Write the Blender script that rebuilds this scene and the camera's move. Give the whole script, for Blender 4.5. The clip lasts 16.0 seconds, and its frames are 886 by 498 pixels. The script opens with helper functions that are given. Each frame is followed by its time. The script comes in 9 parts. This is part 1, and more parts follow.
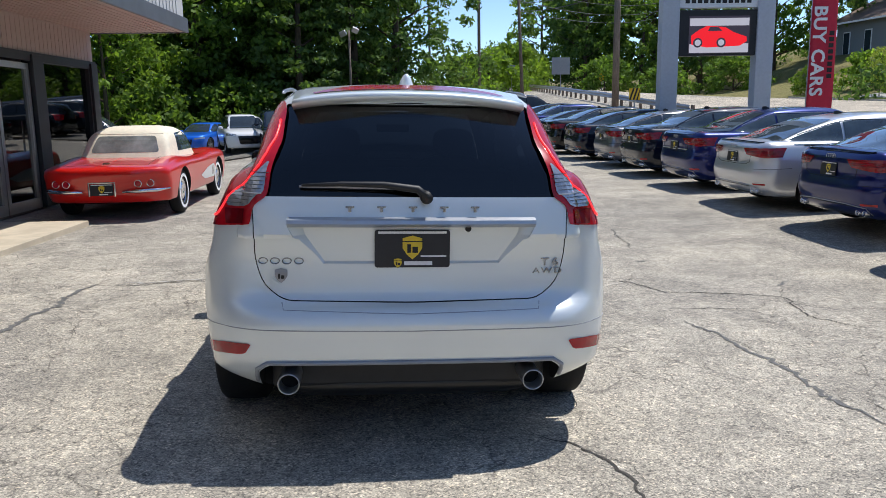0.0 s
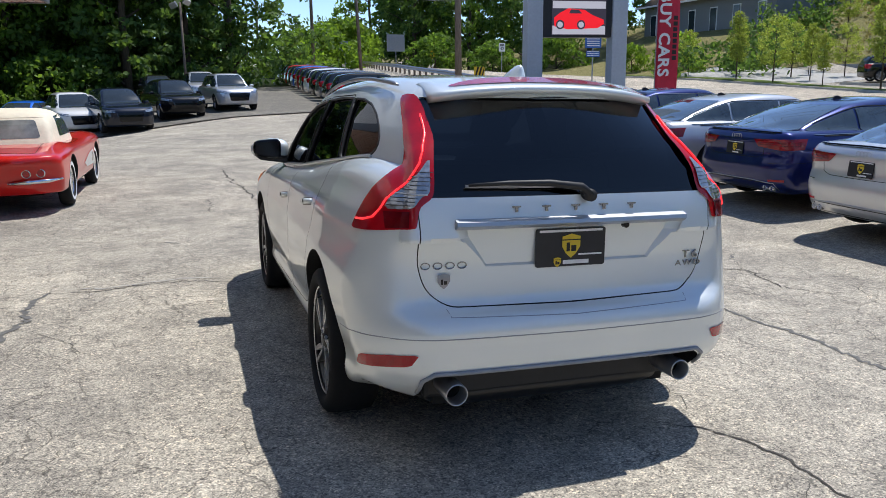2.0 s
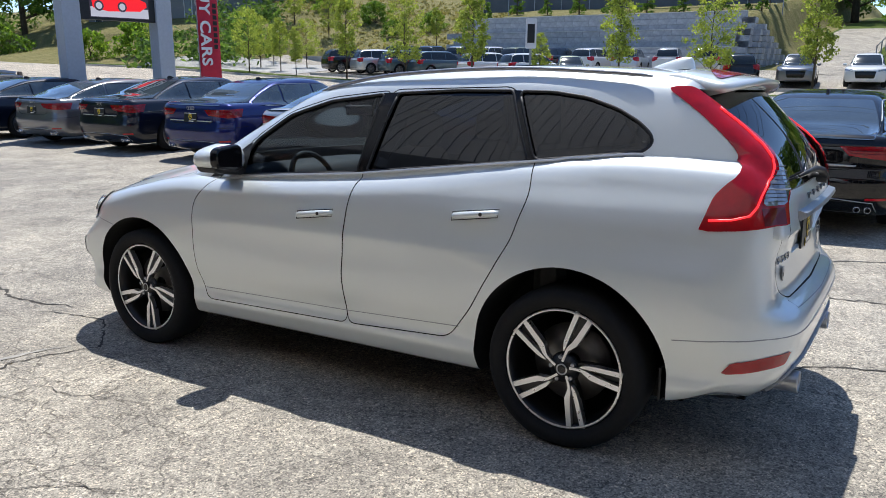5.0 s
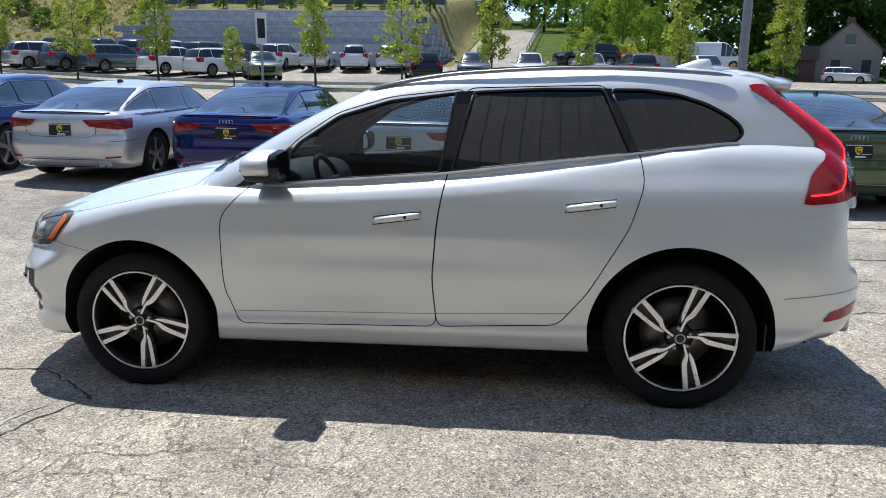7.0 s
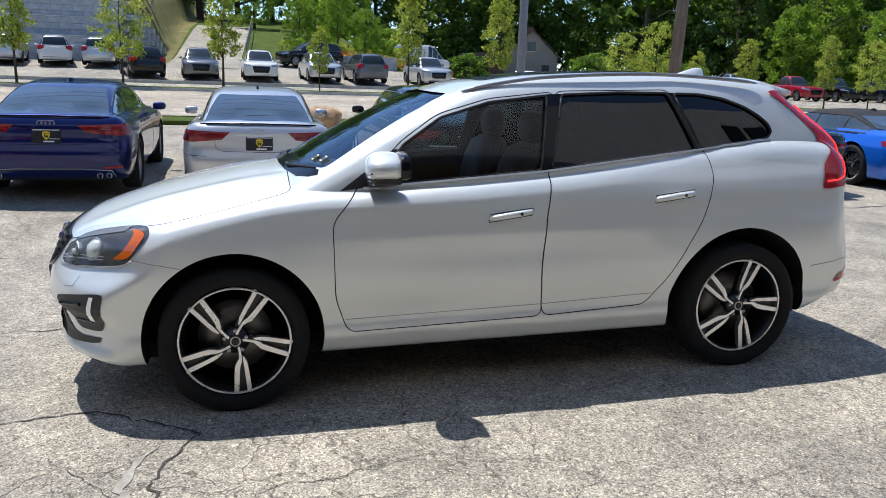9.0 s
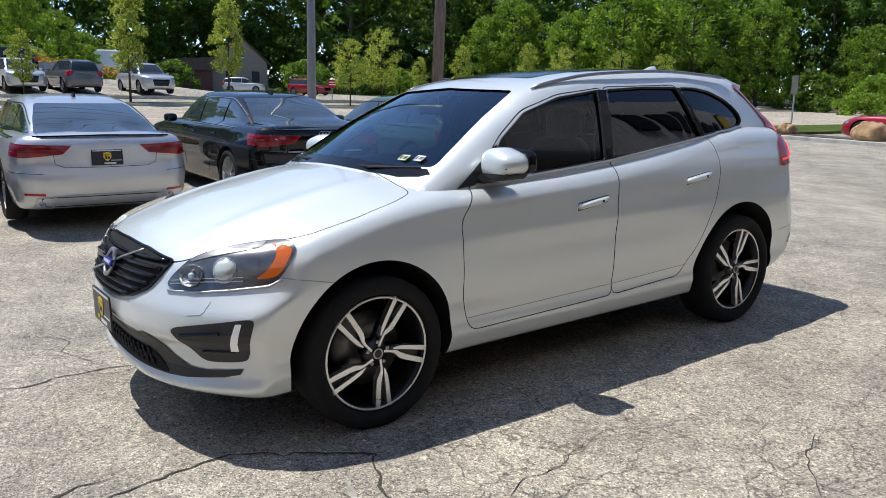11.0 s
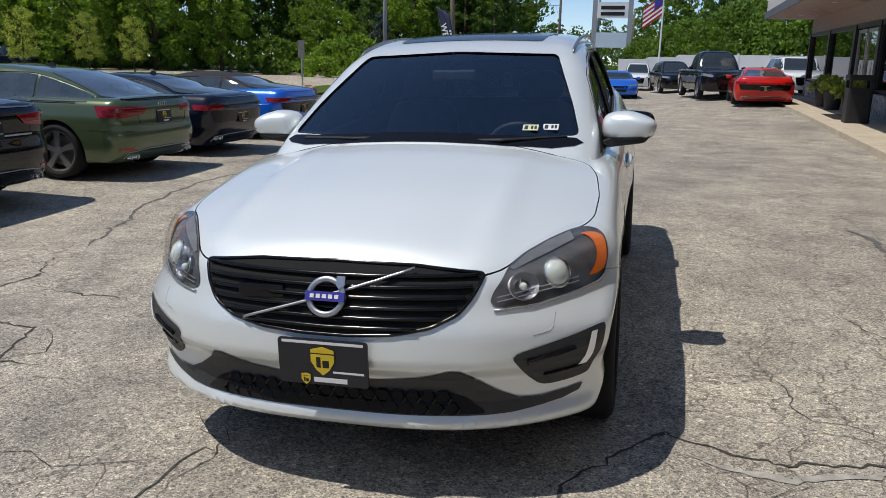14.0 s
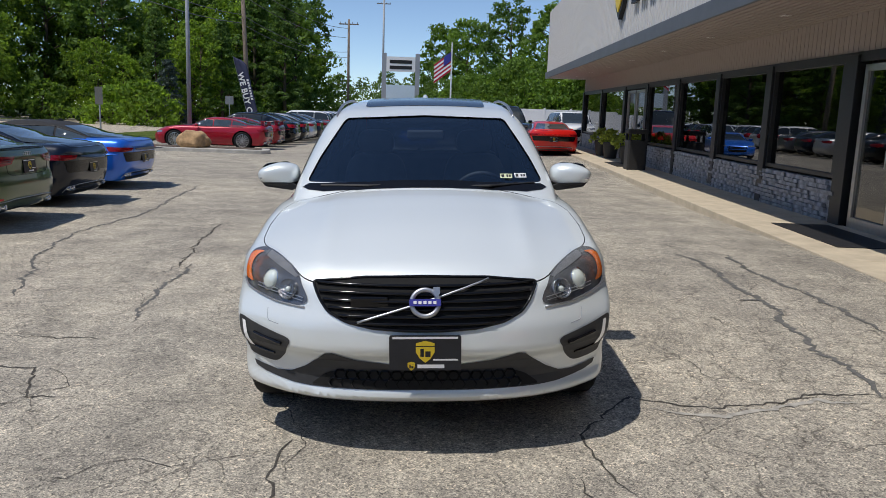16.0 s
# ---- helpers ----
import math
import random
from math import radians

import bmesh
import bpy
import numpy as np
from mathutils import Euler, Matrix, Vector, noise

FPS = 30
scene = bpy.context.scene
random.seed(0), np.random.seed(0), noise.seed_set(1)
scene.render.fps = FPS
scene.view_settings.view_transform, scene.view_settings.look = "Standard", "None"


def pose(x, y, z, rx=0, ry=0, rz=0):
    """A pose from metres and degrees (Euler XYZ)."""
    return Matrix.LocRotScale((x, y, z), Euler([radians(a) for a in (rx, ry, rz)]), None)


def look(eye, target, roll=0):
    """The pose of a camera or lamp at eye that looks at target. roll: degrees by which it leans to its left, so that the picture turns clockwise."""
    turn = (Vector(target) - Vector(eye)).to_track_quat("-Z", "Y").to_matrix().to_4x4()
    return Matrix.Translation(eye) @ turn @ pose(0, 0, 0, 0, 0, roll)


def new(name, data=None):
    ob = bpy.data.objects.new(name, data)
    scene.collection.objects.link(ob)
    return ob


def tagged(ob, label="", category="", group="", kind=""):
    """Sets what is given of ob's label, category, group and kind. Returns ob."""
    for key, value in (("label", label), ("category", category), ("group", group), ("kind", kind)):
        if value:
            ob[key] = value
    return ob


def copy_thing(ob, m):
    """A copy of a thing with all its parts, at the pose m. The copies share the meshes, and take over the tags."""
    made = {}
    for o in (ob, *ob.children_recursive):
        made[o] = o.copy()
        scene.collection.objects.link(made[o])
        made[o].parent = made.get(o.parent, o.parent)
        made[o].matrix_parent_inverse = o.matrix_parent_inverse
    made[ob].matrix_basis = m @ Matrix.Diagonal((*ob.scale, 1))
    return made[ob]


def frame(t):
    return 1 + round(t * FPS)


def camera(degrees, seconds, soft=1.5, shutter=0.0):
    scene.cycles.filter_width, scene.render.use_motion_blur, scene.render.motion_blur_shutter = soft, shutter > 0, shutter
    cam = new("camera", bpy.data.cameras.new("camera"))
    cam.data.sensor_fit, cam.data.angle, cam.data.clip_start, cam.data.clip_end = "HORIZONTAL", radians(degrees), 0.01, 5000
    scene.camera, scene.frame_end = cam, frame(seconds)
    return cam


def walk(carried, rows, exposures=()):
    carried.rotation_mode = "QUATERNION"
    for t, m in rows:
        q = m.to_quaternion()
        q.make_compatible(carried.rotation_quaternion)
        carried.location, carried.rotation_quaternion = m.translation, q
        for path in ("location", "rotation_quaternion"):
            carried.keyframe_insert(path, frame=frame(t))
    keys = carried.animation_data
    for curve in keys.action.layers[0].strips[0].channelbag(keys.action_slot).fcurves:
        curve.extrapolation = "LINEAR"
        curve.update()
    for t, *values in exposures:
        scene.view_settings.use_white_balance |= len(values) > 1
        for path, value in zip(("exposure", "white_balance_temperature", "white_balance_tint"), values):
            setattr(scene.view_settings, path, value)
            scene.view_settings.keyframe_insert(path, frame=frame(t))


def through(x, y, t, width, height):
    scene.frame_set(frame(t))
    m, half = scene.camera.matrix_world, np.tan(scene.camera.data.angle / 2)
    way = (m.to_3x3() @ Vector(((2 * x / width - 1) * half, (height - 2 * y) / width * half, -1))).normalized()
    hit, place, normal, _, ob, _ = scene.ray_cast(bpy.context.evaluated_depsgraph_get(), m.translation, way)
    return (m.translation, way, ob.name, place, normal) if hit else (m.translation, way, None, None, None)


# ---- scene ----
cam = camera(59.6, 16.0, soft=0.85)
# The lot falls slightly towards the street, and the path is given square to it.
TILT = pose(0, 0, 0, -1.3, 1.7, 0)
PATH = [
    (0, (-0.183, -5.505, 1.457), (0.012, -3.54, 1.14), 0.7),
    (0.5, (-0.254, -5.727, 1.533), (-0.008, -3.771, 1.196), 0.8),
    (1, (-0.62, -5.715, 1.515), (-0.288, -3.775, 1.161), 0.8),
    (1.5, (-1.082, -5.475, 1.483), (-0.62, -3.564, 1.117), 0.7),
    (2, (-1.531, -5.089, 1.519), (-0.906, -3.226, 1.149), 0.6),
    (2.5, (-2.009, -4.782, 1.51), (-1.198, -2.992, 1.137), 0.6),
    (3, (-2.432, -4.401, 1.49), (-1.426, -2.715, 1.11), 0.7),
    (3.5, (-2.867, -3.968, 1.515), (-1.667, -2.416, 1.127), 0.3),
    (4, (-3.291, -3.568, 1.551), (-1.911, -2.175, 1.157), -0.2),
    (4.2, (-3.423, -3.383, 1.523), (-1.977, -2.059, 1.128), -0.2),
    (6.3, (-4.492, -1.441, 1.524), (-2.605, -0.901, 1.141), -0.0),
    (6.5, (-4.557, -1.256, 1.55), (-2.649, -0.796, 1.162), -0.1),
    (7, (-4.605, -0.731, 1.539), (-2.663, -0.47, 1.137), -0.4),
    (7.5, (-4.699, -0.215, 1.545), (-2.743, -0.149, 1.133), -0.4),
    (8, (-4.699, 0.276, 1.534), (-2.747, 0.154, 1.117), -0.2),
    (8.5, (-4.635, 0.789, 1.548), (-2.702, 0.486, 1.134), -0.0),
    (9, (-4.625, 1.299, 1.559), (-2.727, 0.815, 1.153), 0.3),
    (9.2, (-4.577, 1.488, 1.551), (-2.698, 0.934, 1.146), 0.4),
    (11.3, (-3.639, 3.381, 1.531), (-2.122, 2.14, 1.132), -0.9),
    (11.5, (-3.487, 3.54, 1.547), (-2.022, 2.24, 1.142), -1.0),
    (12, (-3.023, 3.813, 1.532), (-1.701, 2.374, 1.107), -1.2),
    (12.5, (-2.523, 4.099, 1.526), (-1.371, 2.525, 1.079), -1.2),
    (13, (-2.068, 4.365, 1.561), (-1.115, 2.671, 1.091), -1.4),
    (13.5, (-1.524, 4.477, 1.575), (-0.797, 2.679, 1.086), -1.3),
    (13.8, (-1.226, 4.581, 1.548), (-0.641, 2.734, 1.051), -1.0),
    (14, (-1.019, 4.629, 1.566), (-0.525, 2.757, 1.068), -1.0),
    (14.5, (-0.572, 4.725, 1.543), (-0.286, 2.807, 1.053), -0.7),
    (15, (-0.196, 4.869, 1.558), (-0.076, 2.928, 1.093), -0.3),
    (15.5, (0.006, 5.259, 1.602), (0.022, 3.305, 1.179), 0.0),
    (16, (0.01, 5.704, 1.675), (-0.035, 3.742, 1.291), 0.2),
]
walk(cam, [(t, TILT @ look(eye, target, roll)) for t, eye, target, roll in PATH], [(0, 0.27, 6420, 10), (1.5, 0.25, 6400, 10), (4, 0.42, 6330, 10), (8, 0.40, 6350, 10), (9.2, 0.38, 6380, 10), (11.5, 0.20, 6560, 10), (13, -0.07, 6700, 10), (14, -0.17, 6740, 10), (15.5, -0.20, 6720, 10), (16, -0.18, 6680, 10)])

from mathutils.bvhtree import BVHTree


# ---- world, sun and exposure ----
SUN_AZ = math.atan2(0.846, 0.533)          # from +y towards +x
SUN_EL = radians(65)
world = bpy.data.worlds.new("sky")
scene.world = world
world.use_nodes = True
wn = world.node_tree.nodes
sky = wn.new("ShaderNodeTexSky")
sky.sky_type = "NISHITA"
sky.sun_disc = False
sky.sun_elevation, sky.sun_rotation = SUN_EL, SUN_AZ
sky.altitude = 2500
sky.air_density, sky.dust_density, sky.ozone_density = 0.9, 0.1, 3.5
world.node_tree.links.new(sky.outputs[0], wn["Background"].inputs[0])
wn["Background"].inputs[1].default_value = 0.15
sun = new("sun", bpy.data.lights.new("sun", "SUN"))
sun.data.energy, sun.data.angle, sun.data.color = 3.9, radians(0.53), (1.0, 0.975, 0.94)
to_sun = Vector((math.sin(SUN_AZ) * math.cos(SUN_EL), math.cos(SUN_AZ) * math.cos(SUN_EL), math.sin(SUN_EL)))
sun.matrix_world = look(to_sun * 60, (0, 0, 0))
scene.view_settings.exposure = 0.0


# ---- materials ----
class Nodes:
    """A small hand for writing node materials."""

    def __init__(self, name):
        self.m = bpy.data.materials.new(name)
        self.m.use_nodes = True
        self.t = self.m.node_tree
        self.b = self.t.nodes["Principled BSDF"]

    def add(self, kind, **values):
        n = self.t.nodes.new("ShaderNode" + kind)
        if "feature" in values:
            n.feature = values["feature"]
        if "operation" in values:
            n.operation = values["operation"]
        if "use_clamp" in values:
            n.use_clamp = values["use_clamp"]
        if "data_type" in values:
            n.data_type = values["data_type"]
        if "blend_type" in values:
            n.blend_type = values["blend_type"]
        return n

    def link(self, a, b):
        self.t.links.new(a, b)

    def coords(self, kind="Object"):
        return self.add("TexCoord").outputs[kind]

    def world_place(self):
        return self.add("NewGeometry").outputs["Position"]

    def noise(self, where, scale, detail=6.0, rough=0.6):
        n = self.add("TexNoise")
        n.inputs["Scale"].default_value, n.inputs["Detail"].default_value, n.inputs["Roughness"].default_value = scale, detail, rough
        if where is not None:
            self.link(where, n.inputs["Vector"])
        return n.outputs["Fac"]

    def voronoi(self, where, scale, feature="F1", out="Distance", rnd=1.0):
        n = self.add("TexVoronoi", feature=feature)
        n.inputs["Scale"].default_value = scale
        n.inputs["Randomness"].default_value = rnd
        self.link(where, n.inputs["Vector"])
        return n.outputs[out]

    def ramp(self, fac, stops):
        n = self.add("ValToRGB")
        el = n.color_ramp.elements
        while len(el) < len(stops):
            el.new(0.5)
        for e, (p, c) in zip(el, stops):
            e.position = p
            e.color = (*c, 1) if len(c) == 3 else c
        self.link(fac, n.inputs[0])
        return n.outputs[0]

    def mix(self, fac, a, b, blend="MIX"):
        n = self.add("Mix", data_type="RGBA", blend_type=blend)
        for s, v in ((0, fac), (6, a), (7, b)):
            if hasattr(v, "links"):
                self.link(v, n.inputs[s])
            else:
                n.inputs[s].default_value = v if s == 0 else (*v, 1)
        return n.outputs[2]

    def math(self, op, a, b=0.0, clamp=False):
        n = self.add("Math", operation=op, use_clamp=clamp)
        for s, v in ((0, a), (1, b)):
            if hasattr(v, "links"):
                self.link(v, n.inputs[s])
            else:
                n.inputs[s].default_value = v
        return n.outputs[0]

    def bump(self, height, strength=0.3, distance=0.01, after=None):
        n = self.add("Bump")
        n.inputs["Strength"].default_value, n.inputs["Distance"].default_value = strength, distance
        self.link(height, n.inputs["Height"])
        if after is not None:
            self.link(after, n.inputs["Normal"])
        return n.outputs[0]

    def put(self, **values):
        names = {"color": "Base Color", "rough": "Roughness", "metal": "Metallic", "normal": "Normal", "coat": "Coat Weight", "coat_rough": "Coat Roughness",
                 "spec": "Specular IOR Level", "trans": "Transmission Weight", "ior": "IOR", "glow": "Emission Color", "glow_strength": "Emission Strength", "alpha": "Alpha"}
        for k, v in values.items():
            s = self.b.inputs[names[k]]
            if hasattr(v, "links"):
                self.link(v, s)
            elif isinstance(v, tuple):
                s.default_value = (*v, 1)
            else:
                s.default_value = v
        return self.m


def plain(name, color, rough=0.5, metal=0.0, wear=0.12, scale=14.0, bump=0.0, **more):
    """A surface of one colour with a little unevenness in tone and gloss."""
    n = Nodes(name)
    c = n.coords()
    f = n.noise(c, scale)
    dark = tuple(v * (1 - wear) for v in color)
    light = tuple(min(1, v * (1 + wear)) for v in color)
    tone = n.ramp(f, ((0.3, dark), (0.7, light)))
    r = n.math("MULTIPLY_ADD", n.noise(c, scale * 3), 0.16 * rough)
    n.t.nodes[-1].inputs[2].default_value = rough * 0.92
    if bump:
        more["normal"] = n.bump(n.noise(c, scale * 8), bump, 0.004)
    return n.put(color=tone, rough=r, metal=metal, **more)


def paint(name, color, flake=0.0, rough=0.32, metal=0.0, spec=0.5):
    """Car paint: a base under clear lacquer, with fine flake and a little road dust low down."""
    n = Nodes(name)
    c = n.coords()
    f = n.voronoi(c, 900.0, out="Color")
    g = n.mix(flake, color, f, "SOFT_LIGHT") if flake else n.mix(n.math("MULTIPLY", n.noise(c, 3.0), 0.1), color, tuple(v * 0.9 for v in color))
    return n.put(color=g, rough=rough, metal=metal, spec=spec, coat=1.0, coat_rough=0.02)


def glass(name, tint, ior=1.55, sheen=(1.0, 1.0, 1.0)):
    """Tinted car glass: a glossy front with light let through by the tint."""
    n = Nodes(name)
    out = n.t.nodes["Material Output"]
    t = n.add("BsdfTransparent")
    t.inputs[0].default_value = (*tint, 1)
    g = n.add("BsdfGlossy")
    g.inputs["Roughness"].default_value = 0.015
    g.inputs[0].default_value = (*sheen, 1)
    fr = n.add("Fresnel")
    fr.inputs[0].default_value = ior
    mx = n.add("MixShader")
    n.link(fr.outputs[0], mx.inputs[0])
    n.link(t.outputs[0], mx.inputs[1])
    n.link(g.outputs[0], mx.inputs[2])
    n.link(mx.outputs[0], out.inputs[0])
    return n.m


def asphalt(name, base=0.325, warm=1.02, patch=0.25):
    n = Nodes(name)
    p = n.world_place()
    big = n.noise(p, 0.28, 5)
    mid = n.noise(p, 1.6, 6, 0.65)
    grit = n.voronoi(p, 150.0, out="Color")
    fine = n.noise(p, 210.0, 3)
    tone = n.ramp(big, ((0.3, (base * 0.82 * warm, base * 0.79, base * 0.73 / warm)), (0.7, (base * 1.27 * warm, base * 1.205, base * 1.06 / warm))))
    tone = n.mix(0.7, tone, n.ramp(mid, ((0.28, (0.27, 0.265, 0.26)), (0.72, (0.74, 0.72, 0.68)))), "OVERLAY")
    sep = n.add("SeparateColor")
    n.link(grit, sep.inputs[0])
    stone = n.ramp(sep.outputs[0], ((0.0, (0.40, 0.40, 0.41)), (0.35, (0.88, 0.87, 0.85)), (0.8, (1.22, 1.20, 1.15)), (1.0, (1.85, 1.80, 1.70))))
    tone = n.mix(1.0, tone, stone, "MULTIPLY")
    # larger stones stand out here and there, and small pits are dark
    sep2 = n.add("SeparateColor")
    n.link(n.voronoi(p, 62.0, out="Color"), sep2.inputs[0])
    tone = n.mix(1.0, tone, n.ramp(sep2.outputs[0], ((0.0, (0.55, 0.55, 0.56)), (0.18, (1.0, 1.0, 1.0)), (0.84, (1.0, 1.0, 1.0)), (1.0, (1.45, 1.42, 1.36)))), "MULTIPLY")
    pit = n.ramp(n.voronoi(p, 22.0), ((0.06, (1, 1, 1)), (0.13, (0, 0, 0))))
    tone = n.mix(n.math("MULTIPLY", pit, n.ramp(n.noise(p, 3.0, 2), ((0.42, (0, 0, 0)), (0.56, (0.8, 0.8, 0.8))))), tone, (0.05, 0.047, 0.043))
    blot = n.noise(p, 11.0, 8, 0.75)
    tone = n.mix(0.5, tone, n.ramp(blot, ((0.30, (0.27, 0.27, 0.27)), (0.70, (0.73, 0.72, 0.70)))), "OVERLAY")
    # worn network of hairline cracks, where the surface is old
    warp = n.add("VectorMath", operation="ADD")
    nz = n.add("TexNoise")
    nz.inputs["Scale"].default_value = 1.3
    nz.inputs["Detail"].default_value = 8.0
    n.link(p, nz.inputs["Vector"])
    sc = n.add("VectorMath", operation="SCALE")
    sc.inputs["Scale"].default_value = 0.55
    n.link(nz.outputs["Color"], sc.inputs[0])
    n.link(p, warp.inputs[0])
    n.link(sc.outputs[0], warp.inputs[1])
    jag = n.add("TexNoise")
    jag.inputs["Scale"].default_value = 14.0
    jag.inputs["Detail"].default_value = 4.0
    n.link(p, jag.inputs["Vector"])
    js = n.add("VectorMath", operation="SCALE")
    js.inputs["Scale"].default_value = 0.09
    n.link(jag.outputs["Color"], js.inputs[0])
    warp2 = n.add("VectorMath", operation="ADD")
    n.link(warp.outputs[0], warp2.inputs[0])
    n.link(js.outputs[0], warp2.inputs[1])
    cell = n.voronoi(warp2.outputs[0], 3.1, "DISTANCE_TO_EDGE")
    hair = n.ramp(cell, ((0.0, (1, 1, 1)), (0.018, (0, 0, 0))))
    xyz = n.add("SeparateXYZ")
    n.link(p, xyz.inputs[0])
    old = n.math("MULTIPLY", n.math("MULTIPLY", n.math("ADD", xyz.outputs[0], 0.7), -0.55, True), 0.13)
    where = n.ramp(n.math("ADD", n.noise(p, 0.45, 3), old), ((0.48, (0, 0, 0)), (0.57, (1, 1, 1))))
    crack = n.math("MULTIPLY", hair, where)
    tone = n.mix(n.math("MULTIPLY", crack, 0.62), tone, (0.06, 0.052, 0.045))
    stain = n.ramp(n.noise(p, 0.9, 4, 0.7), ((0.66, (0, 0, 0)), (0.74, (1, 1, 1))))
    tone = n.mix(n.math("MULTIPLY", stain, patch), tone, (0.09, 0.087, 0.085))
    h = n.math("ADD", n.math("MULTIPLY", sep.outputs[0], 0.6), n.math("MULTIPLY", fine, 0.5))
    h = n.math("SUBTRACT", h, n.math("MULTIPLY", crack, 2.5))
    return n.put(color=tone, rough=0.88, spec=0.3, normal=n.bump(h, 0.55, 0.006))


def grass_mat(name, a, b, dry):
    n = Nodes(name)
    p = n.world_place()
    t = n.ramp(n.noise(p, 1.1, 8, 0.7), ((0.25, a), (0.55, b), (0.8, dry)))
    t = n.mix(0.6, t, n.ramp(n.noise(p, 26.0, 4), ((0.3, (0.3, 0.3, 0.3)), (0.7, (0.75, 0.75, 0.7)))), "OVERLAY")
    return n.put(color=t, rough=0.95, spec=0.15, normal=n.bump(n.noise(p, 30.0, 4), 0.9, 0.08))


def leaf_mat(name, a, b, through=0.45):
    n = Nodes(name)
    r = n.add("NewGeometry").outputs["Random Per Island"]
    o = n.add("ObjectInfo").outputs["Random"]
    t = n.ramp(r, ((0.0, a), (0.6, b), (1.0, tuple(min(1, v * 1.5) for v in b))))
    t = n.mix(n.math("MULTIPLY", o, 0.35), t, tuple(v * 0.6 for v in a))
    m = n.put(color=t, rough=0.62, spec=0.3)
    tr = n.add("BsdfTranslucent")
    n.link(n.mix(1.0, t, (1.8, 1.75, 1.0), "MULTIPLY"), tr.inputs[0])
    mx = n.add("MixShader")
    mx.inputs[0].default_value = through
    n.link(n.b.outputs[0], mx.inputs[1])
    n.link(tr.outputs[0], mx.inputs[2])
    n.link(mx.outputs[0], n.t.nodes["Material Output"].inputs[0])
    return m


def bark_mat(name, color, scale=7.0):
    n = Nodes(name)
    c = n.coords()
    mp = n.add("Mapping")
    mp.inputs["Scale"].default_value = (scale, scale, scale * 0.12)
    n.link(c, mp.inputs[0])
    f = n.noise(mp.outputs[0], 3.0, 8, 0.7)
    t = n.ramp(f, ((0.3, tuple(v * 0.5 for v in color)), (0.7, tuple(v * 1.3 for v in color))))
    return n.put(color=t, rough=0.92, spec=0.2, normal=n.bump(f, 0.7, 0.02))


